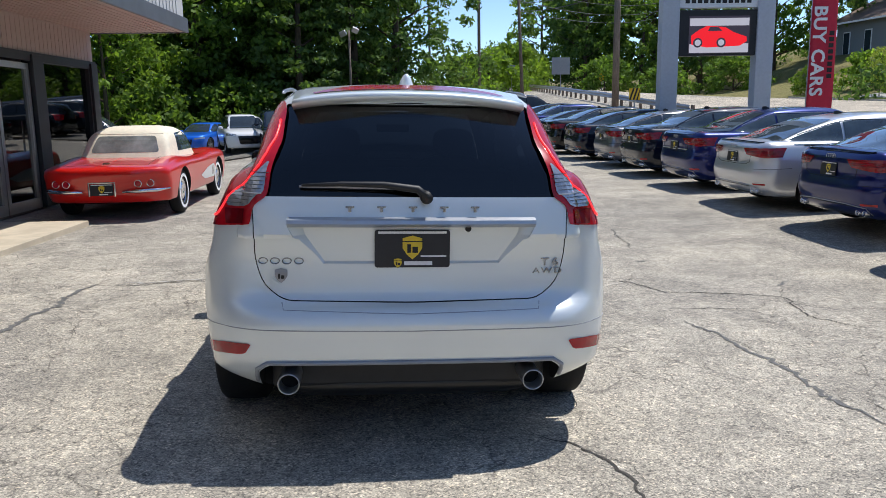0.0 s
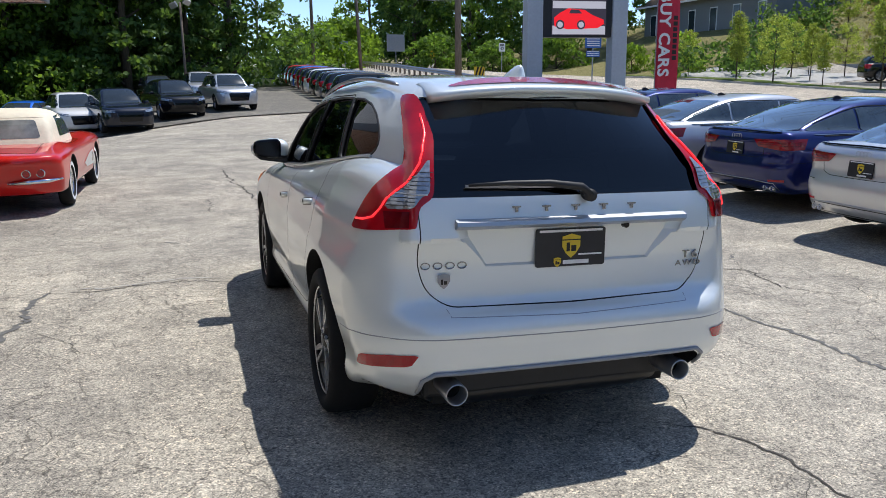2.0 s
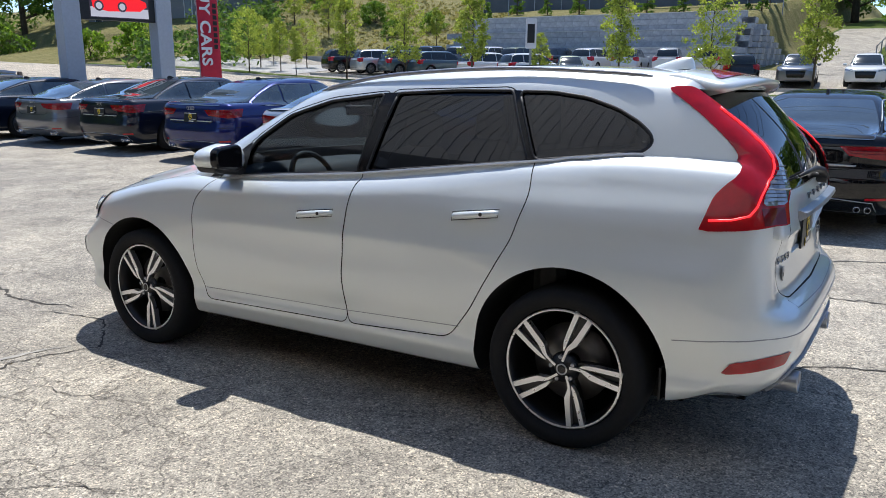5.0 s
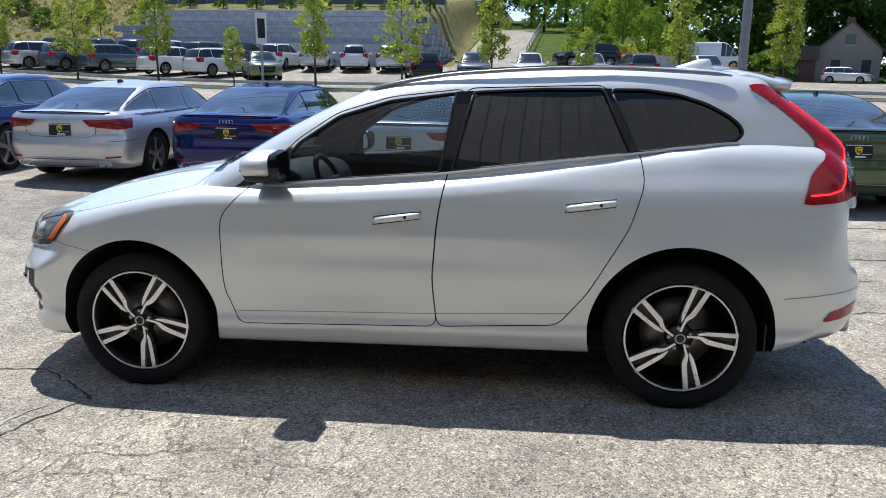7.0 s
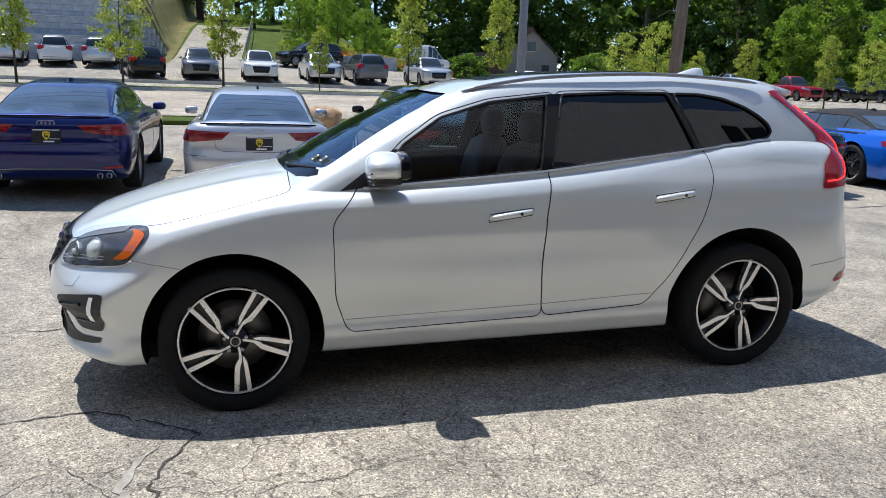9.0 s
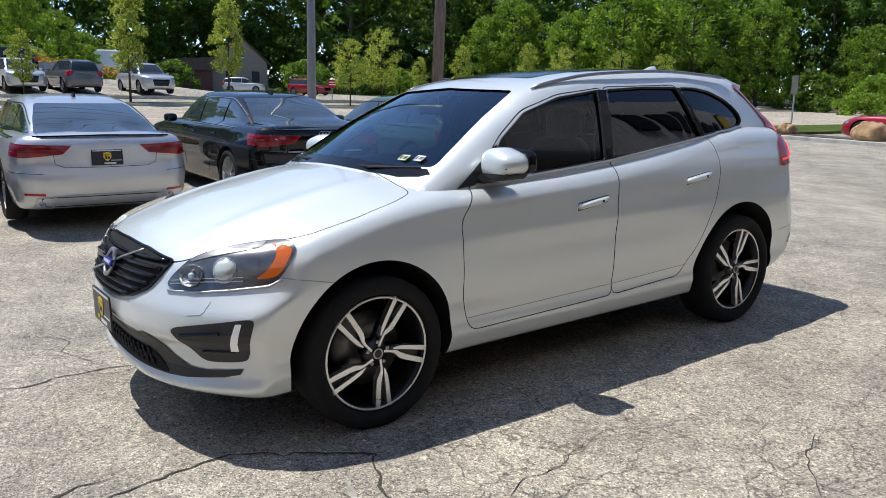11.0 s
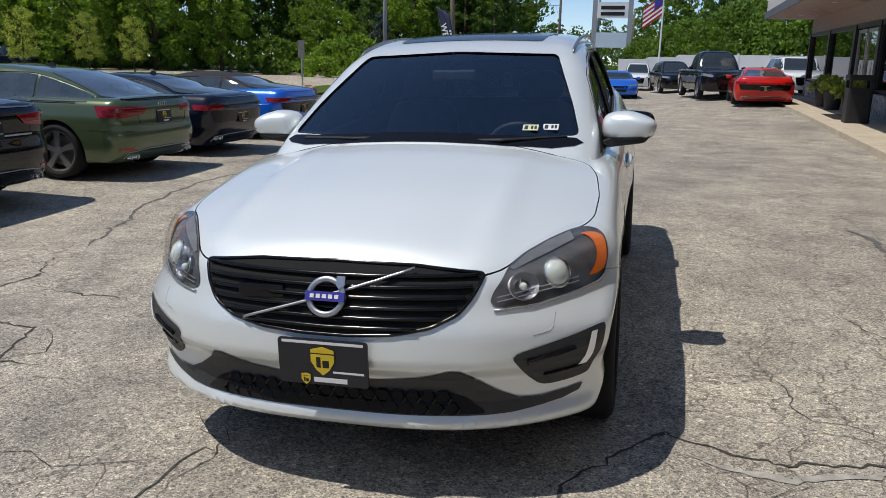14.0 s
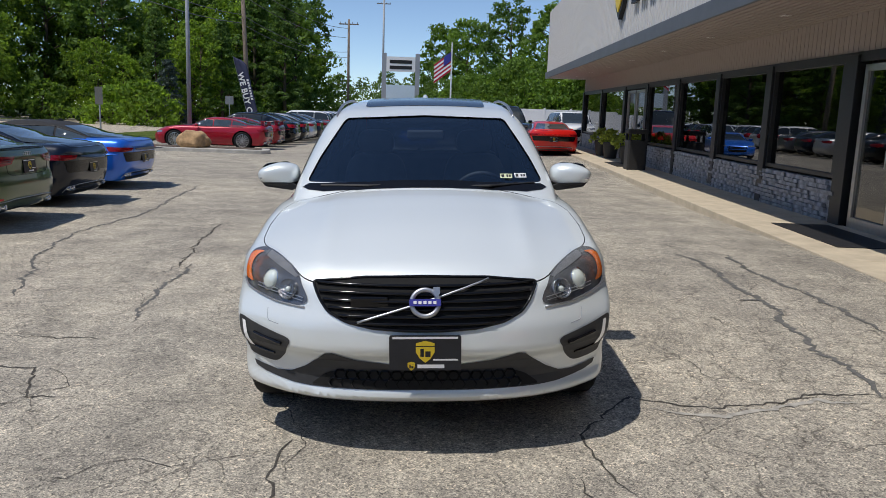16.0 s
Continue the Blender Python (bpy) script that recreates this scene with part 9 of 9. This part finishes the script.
wire((12.1, 57.3, g2(12.4, 57) + 9.8), (11.3, 74, g2(11.3, 74) + 16), 0.8)


def road_sign(x, y, kind, material, label, turn=0, high=2.0, size=0.6, wide=None, back=None):
    s = thing("road_sign", label, "sign", pose(x, y, float(gz(x, y)), 0, 0, turn), group="road signs")
    part("post", box(-0.03, 0.03, -0.02, 0.02, -0.3, high + size * 0.4), M["steel_grey"], s)
    w = wide or size
    poly = [(0, -size / 1.41), (size / 1.41, 0), (0, size / 1.41), (-size / 1.41, 0)] if kind == "diamond" else [(-w / 2, -size / 2), (w / 2, -size / 2), (w / 2, size / 2), (-w / 2, size / 2)]
    b = part("face", prism([(a, q + high) for a, q in rounded(poly, 0.04)], -0.035, -0.022, "y"), material, s)
    return s, b


def marks(b, rows, material):
    for x0, x1, z0, z1 in rows:
        part("sign_mark", box(x0, x1, -0.040, -0.035, z0, z1), material, b)


s, b = road_sign(30.2, 94.5, "diamond", M["sign_yellow"], "yellow diamond warning sign", high=2.0, size=0.9)
marks(b, [(-0.08, 0.08, 1.75, 2.25)], M["black_print"])
s, b = road_sign(26.5, 62.0, "plate", M["white_print"], "white speed limit sign reading 40", high=2.2, size=0.75, wide=0.6)
t = part("numerals", text_mesh("40", 0.36, 0.002), M["black_print"], b)
t.matrix_basis = pose(0, -0.038, 2.08, 90, 0, 0)
marks(b, [(-0.2, 0.2, 2.42, 2.47), (-0.2, 0.2, 2.33, 2.38)], M["black_print"])
s, b = road_sign(20.5, 34.5, "plate", M["sign_blue"], "two blue roadside information boards", high=2.6, size=0.8, wide=1.0)
marks(b, [(-0.4, 0.4, 2.30 + 0.12 * i, 2.35 + 0.12 * i) for i in range(5)], M["white_print"])
part("lower_face", box(-0.42, 0.42, -0.034, -0.022, 1.72, 2.05), M["sign_blue"], s)
marks(b, [(-0.36, 0.36, 1.78 + 0.10 * i, 1.82 + 0.10 * i) for i in range(3)], M["white_print"])
road_sign(18.7, 70.0, "plate", M["alloy_grey"], "plain grey back of a tilted road sign", turn=10, high=2.6, size=1.6, wide=1.9)
road_sign(16.5, 84.0, "plate", M["steel_grey"], "grey back of a small road sign", high=2.4, size=1.2, wide=1.2)
s, b = road_sign(14.3, 36.0, "plate", M["sign_yellow"], "yellow and black chevron sign at the rail's end", high=1.15, size=0.62, wide=0.62)
for i in range(3):
    part("sign_mark", prism([(-0.31 + 0.2 * i, 0.84), (-0.21 + 0.2 * i, 0.84), (-0.01 + 0.2 * i if i < 2 else 0.31, 1.46), (-0.11 + 0.2 * i, 1.46)], -0.040, -0.035, "y"), M["black_print"], b)
s, b = road_sign(16.0, 6.95, "plate", M["white_print"], "white sign on a black post beside the street", turn=-55, high=2.35, size=0.80, wide=0.30)
part("sign_mark", box(-0.10, 0.10, -0.040, -0.035, 2.1, 2.6), M["black_print"], b)
s, b = road_sign(13.2, -26.3, "plate", M["alloy_grey"], "grey back of a roadside sign", turn=150, high=1.9, size=0.7, wide=0.45)
s, b = road_sign(38.8, -19.5, "plate", M["sign_red"], "small red sign with white marks on a post", turn=-110, high=1.1, size=0.5, wide=0.5)
marks(b, [(-0.2, 0.2, 1.16, 1.22), (-0.2, 0.2, 1.02, 1.08)], M["white_print"])
s, b = road_sign(15.5, -13.4, "plate", M["white_print"], "low red and white sign in the verge", turn=-100, high=0.75, size=0.7, wide=0.5)
marks(b, [(-0.22, 0.22, 0.60, 0.95)], M["sign_red"])
road_sign(14.5, -52.5, "plate", M["alloy_grey"], "round grey back of a road sign", turn=0, high=2.2, size=0.6)

# guard rail between lot and street
rail = thing("guard_rail", "galvanised steel guard rail on dark posts beside the street", "guard rail")
gr = bmesh.new()
rows = []
for i in range(46):
    y = 30.5 + 2.0 * i
    x = street_x(y) - 2.2
    z = g2(x, y)
    if i % 1 == 0:
        part("rail_post", box(x + 0.05, x + 0.20, y - 0.07, y + 0.07, z - 0.3, z + 0.72), M["wood_pole"], rail)
    rows.append([gr.verts.new((x - d, y, z + h)) for d, h in ((0.0, 0.42), (0.06, 0.48), (0.0, 0.56), (0.06, 0.64), (0.0, 0.72))])
for a, b in zip(rows, rows[1:]):
    for k in range(4):
        gr.faces.new((a[k], b[k], b[k + 1], a[k + 1]))
beam = part("rail_beam", gr, M["alloy_grey"], rail)
beam.modifiers.new("thick", "SOLIDIFY").thickness = 0.006

# ---- block wall, fence and hillside across the road ----
wall = thing("retaining_wall", "stepped grey concrete block retaining wall with pale caps", "wall", kind="structure")
blk = as_mesh(box(0.0, 0.9, -0.634, 0.634, 0.0, 0.378), M["block"])
cap = as_mesh(box(-0.05, 0.9, -0.64, 0.64, 0.386, 0.43), M["block_cap"])
WALL_Z = 1.40
TIER = [0.0, 0.04, 0.08, 0.12, 0.55, 0.59, 0.63, 1.60, 1.64, 1.68]
spare, count = bmesh.new(), 0
for row in range(10):
    y_hi = 31.0 if row < 7 else 29.6
    y = 8.6 + 0.64 * (row % 2)
    while y < y_hi:
        at = (50.0 + TIER[row], y, WALL_Z + 0.39 * row)
        part("block", blk, None, wall).location = at
        if row in (3, 6, 9):
            part("cap_stone", cap, None, wall).location = at
        y += 1.28
    # the rounded end that steps down beside the drive
    for i in range(9 - row if row < 9 else 0):
        xx = 50.0 + TIER[row] + 0.9 * i
        yy = 8.4 - 0.10 * i - 0.35 * math.sqrt(i) - 0.03 * row
        box(xx, xx + 0.92, yy - 0.25, yy + 0.6, WALL_Z + 0.39 * row, WALL_Z + 0.355 + 0.39 * row, spare)
    # the low wall that runs on beneath the hillside
    for i in range(15 if row < 3 else 0):
        yy = 31.4 + 0.64 * (row % 2) + 1.28 * i
        box(50.0 + 0.04 * row, 50.9, yy - 0.632, yy + 0.632, WALL_Z - 0.1 + 0.39 * row, WALL_Z + 0.286 + 0.39 * row, spare)
tagged(part("wall_return", spare, M["block"], wall), kind="stuff")
fence = thing("chain_fence", "dark screened chain-link fence along the hilltop", "fence")
for i in range(11):
    y = 8 + 2.6 * i
    part("fence_post", rod((62, y, g2(62, y) - 0.2), (62, y, g2(62, y) + 2.1), 0.04), M["alloy_grey"], fence)
part("fence_rail", rod((62, 8, g2(62, 20) + 2.05), (62, 34, g2(62, 20) + 2.05), 0.03), M["alloy_grey"], fence)
part("fence_screen", box(62.03, 62.05, 8, 34, g2(62, 20) + 0.05, g2(62, 20) + 1.95), M["fascia"], fence)
ribbon("drive", lambda t: (47.5 + 34 * t, 5.9 - 0.3 * t), lambda t: (47.5 + 34 * t, 1.6 - 1.2 * t), 24, 0.03, M["asphalt"], "asphalt drive climbing past the wall's end", "drive")
low = thing("low_wall", "low pale block wall at the lot's edge", "wall", kind="structure")
for i in range(7):
    part("block", box(52.4, 52.9, -9.6 + 1.2 * i, -8.42 + 1.2 * i, g2(52, -5) - 0.3, g2(52, -5) + 0.75), M["block"], low)
dr = thing("drive_rail", "grey mesh rail along the climbing drive", "rail")
part("top_rail", tube([(56 + 3 * i, 1.0 - 0.1 * i, g2(56 + 3 * i, 1.0) + 1.0) for i in range(8)], 0.04, 6), M["alloy_grey"], dr)
for i in range(8):
    part("rail_post", rod((56 + 3 * i, 1.0 - 0.1 * i, g2(56 + 3 * i, 1.0) - 0.2), (56 + 3 * i, 1.0 - 0.1 * i, g2(56 + 3 * i, 1.0) + 1.0), 0.04), M["alloy_grey"], dr)
# low flowering ground cover on the slope behind the low wall
n = 700
x, y = rng.uniform(53, 64, n), rng.uniform(-12, -2, n)
v, f = leaves(np.stack([x, y, gz(x, y) + 0.2], 1), rng.uniform(0.2, 0.5, n), 12, 0.20, 0.8)
tagged(new("ground_cover", mesh_of("ground_cover", v, f, [M["leaf_yellow"]])), "bright green and rusty ground cover on the slope", "ground cover", kind="stuff")
n = 260
x, y = rng.uniform(53, 58, n), rng.uniform(-14, -5, n)
v, f = leaves(np.stack([x, y, gz(x, y) + 0.35], 1), rng.uniform(0.2, 0.5, n), 12, 0.18, 0.8)
tagged(new("rusty_shrubs", mesh_of("rusty_shrubs", v, f, [M["leaf_rust"]])), "rust-coloured low shrubs behind the low wall", "shrubs", kind="stuff")


# ---- buildings beyond ----
def gable_house(x, y, turn):
    h = thing("house", "tan stucco house with a steep brown gable roof", "house", pose(x, y, g2(x, y), 0, 0, turn))
    part("wall", prism([(-3.2, 0.0), (3.2, 0.0), (3.2, 3.4), (0, 6.4), (-3.2, 3.4)], -5.0, 5.0, "x"), M["stucco"], h)
    for s in (-1, 1):
        part("roof", prism([(s * 3.7, 2.95), (0, 6.42), (0, 6.62), (s * 3.7, 3.15)], -5.3, 5.3, "x"), M["roof_brown"], h)
    w = part("window", box(-5.08, -4.99, -0.5, 0.5, 4.0, 5.1), M["window_far"], h)
    part("window_sill", box(-5.12, -5.0, -0.6, 0.6, 3.92, 4.0), M["white_print"], w)
    for y2 in (-1.8, 1.2):
        part("window", box(-5.06, -4.99, y2 - 0.45, y2 + 0.45, 1.1, 2.4), M["window_far"], h)
    part("chimney", box(1.0, 1.7, -0.4, 0.4, 5.2, 7.2), M["brick_red"], h)
    part("annex", box(-5.4, 0.5, 3.2, 9.5, 0.0, 2.4), M["brick_red"], h)
    part("annex_roof", prism([(2.9, 2.35), (10.0, 2.35), (8.6, 3.5), (2.9, 3.9)], -5.9, 1.0, "x"), M["roof_brown"], h)
    part("annex_window", box(-5.46, -5.39, 5.2, 6.8, 0.9, 1.9), M["window_far"], h)
    return h


gable_house(92, -34.5, -18)


def grey_house(x, y, z, turn):
    h = thing("house", "plain grey clad house on the hill with dark windows", "house", pose(x, y, z, 0, 0, turn))
    part("wall", box(-12, 12, -5, 5, -4, 5.6), M["grey_clad"], h)
    for i in range(18):
        part("cladding_board", box(-12.02, 12.02, -5.03, -5.0, -3.6 + 0.5 * i, -3.14 + 0.5 * i), M["grey_clad"], h)
    part("roof", prism([(-6.2, 5.3), (6.2, 5.3), (0, 8.4)], -12.6, 12.6, "x"), M["roof_brown"], h)
    part("gutter", box(-12.5, 12.5, -6.25, -6.1, 5.15, 5.35), M["white_print"], h)
    for i in range(6):
        x0 = -10.6 + 4.0 * i
        w = part("window", box(x0, x0 + 1.3, -5.09, -5.03, 1.6, 4.3), M["white_print"], h)
        part("pane", box(x0 + 0.12, x0 + 1.18, -5.12, -5.08, 1.72, 4.18), M["window_far"], w)


grey_house(62, 74.5, 5.0, -90)


def far_pylon(x, y):
    p = thing("pylon_sign", "far two-post grey sign with white boards", "sign", pose(x, y, g2(x, y)))
    for s in (-1, 1):
        part("post", box(s * 1.5 - 0.2, s * 1.5 + 0.2, -0.2, 0.2, 0, 7.0), M["steel_grey"], p)
    part("name_board", box(-1.3, 1.3, -0.2, 0.2, 5.4, 6.7), M["white_print"], p)
    for i in range(2):
        part("board_mark", box(-1.0, 1.0, 0.2, 0.22, 5.6 + 0.5 * i, 5.9 + 0.5 * i), M["black_print"], p)
    part("name_board", box(-1.3, 1.3, -0.2, 0.2, 2.95, 4.2), plain("pale_blue_board", (0.55, 0.66, 0.75), 0.5), p)


far_pylon(2.4, -66)
fp = thing("flag_pole", "white pole with a limp striped flag", "flag", pose(-1.5, -44.4, g2(-1.5, -44.4) - 2.4))
part("pole", rod((0, 0, 2.3), (0, 0, 8.5), 0.06, 0.04), M["white_print"], fp)
for i in range(9):
    part("flag_stripe", prism([(0.05, 7.9 - 0.13 * i), (1.1, 7.1 - 0.13 * i), (1.1, 6.97 - 0.13 * i), (0.05, 7.77 - 0.13 * i)], -0.02 + 0.01 * (i % 2), 0.02 + 0.01 * (i % 2), "y"), M["sign_red"] if i % 2 == 0 else M["white_print"], fp)
part("flag_canton", prism([(0.05, 7.92), (0.5, 7.58), (0.5, 7.0), (0.05, 7.35)], -0.04, 0.05, "y"), M["blue_print"], fp)
wf = thing("panel_fence", "white panel fence behind the parked cars", "fence")
for i in range(9):
    x = -16 + 1.9 * i
    part("fence_panel", box(x + 0.02, x + 1.86, -50.05, -50.0, g2(x, -47) + 0.05, g2(x, -47) + 1.9), M["white_print"], wf)
    part("fence_post", box(x - 0.06, x + 0.06, -50.09, -49.97, g2(x, -47), g2(x, -47) + 2.0), M["white_print"], wf)

# island with a boulder at the mouth of the drive
isl = prism(rounded([(5.6, -22.2), (12.5, -22.6), (12.8, -24.2), (5.8, -23.6)], 0.5), -0.05, 0.14, "z")
solid("kerb_island", isl, M["kerb"], "low kerbed island at the drive", "kerb", kind="structure", bevel=0.03)
solid("island_mulch", prism(rounded([(5.9, -22.4), (12.3, -22.8), (12.5, -24.0), (6.1, -23.4)], 0.4), 0.10, 0.16, "z"), M["mulch"], "dry mulch bed in the island", "bed", kind="structure")


def boulder(x, y, r, seed, z=0.14):
    off = np.random.default_rng(seed).uniform(-5, 5, 3)

    def f(a, b, c):
        n3 = np.array([noise.noise(Vector((p * 1.6 + off[0], q * 1.6 + off[1], s * 1.6 + off[2]))) for p, q, s in zip(a / r, b / r, c / r)])
        return (np.abs(a / r / 1.15) ** 2.6 + np.abs(b / r / 0.9) ** 2.6 + np.abs((c - r * 0.5) / r / 0.72) ** 2.6) ** 0.4 - 1 + 0.28 * n3

    me = shell_mesh(f, (-2 * r, -2 * r, -1.2 * r), (2 * r, 2 * r, 2 * r), ((-0.1, -0.1, 0.3), (0.1, 0.1, 0.4)), (14, 14, 12))
    solid("boulder", me, M["boulder"], "rough tan sandstone boulder on the kerbed island", "rock", m=pose(x, y, z), group="boulders")


boulder(8.45, -22.9, 0.48, 3)
boulder(11.6, -23.3, 0.30, 4)
boulder(14.6, -0.6, 0.45, 5, g2(14.6, -0.6))
boulder(15.4, 1.9, 0.36, 6, g2(15.4, 1.9))


# ---- cracks in the asphalt, open or sealed with tar ----
def crack(points, wide, material, label, seed, ragged=0.03):
    r = np.random.default_rng(seed)
    pts = []
    for a, b in zip(points, points[1:]):
        n = max(2, int(math.hypot(b[0] - a[0], b[1] - a[1]) / 0.035))
        for i in range(n):
            pts.append((a[0] + (b[0] - a[0]) * i / n, a[1] + (b[1] - a[1]) * i / n))
    pts.append(points[-1])
    p = np.array(pts)
    k = np.ones(9) / 9
    for c in range(2):
        walk_off = np.convolve(r.normal(0, ragged * 2.6, len(p) + 8), k, "valid")[: len(p)] + r.normal(0, ragged * 0.22, len(p))
        p[:, c] += walk_off
    d = np.gradient(p, axis=0)
    d /= np.linalg.norm(d, axis=1, keepdims=True) + 1e-9
    nrm = np.stack([-d[:, 1], d[:, 0]], 1)
    fade = np.minimum(1, np.minimum(np.arange(len(p)), np.arange(len(p))[::-1]) / 8 + 0.08)
    wa = wide * fade * np.clip(r.normal(0.5, 0.22, len(p)), 0.12, 1.1)
    wb = wide * fade * np.clip(r.normal(0.5, 0.22, len(p)), 0.12, 1.1)
    A, B = p + nrm * wa[:, None], p - nrm * wb[:, None]
    v = [(x, y, float(gz(x, y)) + 0.004) for x, y in np.concatenate([A, B])]
    n = len(p)
    f = [(i, i + n, i + n + 1, i + 1) for i in range(n - 1)]
    return tagged(new("pavement_crack", mesh_of("pavement_crack", v, f, [material])), label, "crack", kind="structure")


OPEN, SEALED = "dark open crack in the worn asphalt", "crack in the asphalt sealed with dark tar"
CRACKS = (
    (((-2.71, -2.62), (-2.87, -2.15), (-2.77, -0.1), (-2.69, 0.61), (-2.66, 1.2), (-2.64, 1.6)), 0.045, "tar"),
    (((-2.64, 1.6), (-2.2, 1.53), (-1.83, 1.65), (-1.55, 1.72), (-1.3, 1.65), (-1.15, 1.53), (-0.93, 1.82), (-0.8, 2.1), (-0.85, 2.7)), 0.012, "crack"),
    (((-3.3, -2.67), (-3.24, -1.75), (-3.35, -0.63), (-3.35, 0.34)), 0.04, "tar"),
    (((2.0, 1.5), (2.27, 1.49), (2.48, 1.05), (3.02, 0.95), (3.45, 0.69), (3.22, 0.12), (3.55, -0.41)), 0.014, "crack"),
    (((2.19, 0.01), (2.3, -0.4), (2.35, -0.95), (2.33, -1.4), (2.39, -2.07)), 0.03, "tar"),
    (((2.51, -1.73), (2.8, -4.75)), 0.018, "crack"),
    (((3.03, 0.37), (2.6, 0.43), (2.21, 0.43)), 0.012, "crack"),
    (((0.64, -1.93), (0.74, -2.15), (0.81, -2.35), (0.87, -2.55), (0.91, -2.75), (1.0, -3.3)), 0.013, "crack"),
    (((3.03, 4.93), (3.09, 4.49), (2.89, 3.33)), 0.014, "crack"),
    (((0.6, 2.16), (0.72, 2.15), (0.65, 2.56), (0.6, 2.9)), 0.012, "crack"),
    (((-0.7, 2.56), (-0.7, 3.27), (-0.69, 4.61), (-0.52, 6.52), (-0.74, 8.49), (-0.88, 10.5)), 0.022, "crack"),
    (((-1.4, 7.0), (-1.17, 6.49), (-1.24, 5.64)), 0.014, "crack"),
    (((2.89, 20.9), (2.71, 17.2), (2.39, 14.0), (3.46, 13.98), (4.98, 14.6)), 0.03, "tar"),
    (((3.47, -0.74), (4.12, -2.35), (4.33, -3.91), (4.12, -5.47), (4.64, -10.5)), 0.028, "tar"),
)
for i, (line, wide, kind) in enumerate(CRACKS):
    crack(line, wide, M[kind], SEALED if kind == "tar" else OPEN, 40 + i)


# fine side cracks that run off the long ones, as old asphalt breaks
cr = np.random.default_rng(77)
for i in range(40):
    line, wide, kind = CRACKS[i % len(CRACKS)]
    k = int(cr.integers(0, len(line)))
    x, y = line[k]
    if math.hypot(x, y) > 8:
        continue
    ang, run = cr.uniform(0, math.tau), [(x, y)]
    for s in range(int(cr.integers(3, 9))):
        ang += cr.normal(0, 0.5)
        x, y = x + 0.17 * math.cos(ang), y + 0.17 * math.sin(ang)
        run.append((x, y))
    crack(run, 0.0045, M["crack"], OPEN, 200 + i, 0.02)

crack(((-2.5, 1.68), (-2.2, 1.64), (-1.85, 1.76), (-1.55, 1.83), (-1.3, 1.77), (-1.2, 1.70)), 0.035, M["patch"], "pale worn concrete patch beside a crack", 501, 0.02)
for k, (x, y, n) in enumerate(((-2.9, -0.6, 1), (3.6, 1.2, 2), (1.9, -3.4, 3), (-1.6, 3.6, 4), (2.9, 2.6, 5), (-3.6, 2.8, 6))):
    a = 0.9 * k
    crack(((x, y), (x + 0.25 * math.cos(a), y + 0.25 * math.sin(a))), 0.07, M["tar"], "small dark oil-stained patch on the asphalt", 600 + n, 0.03)
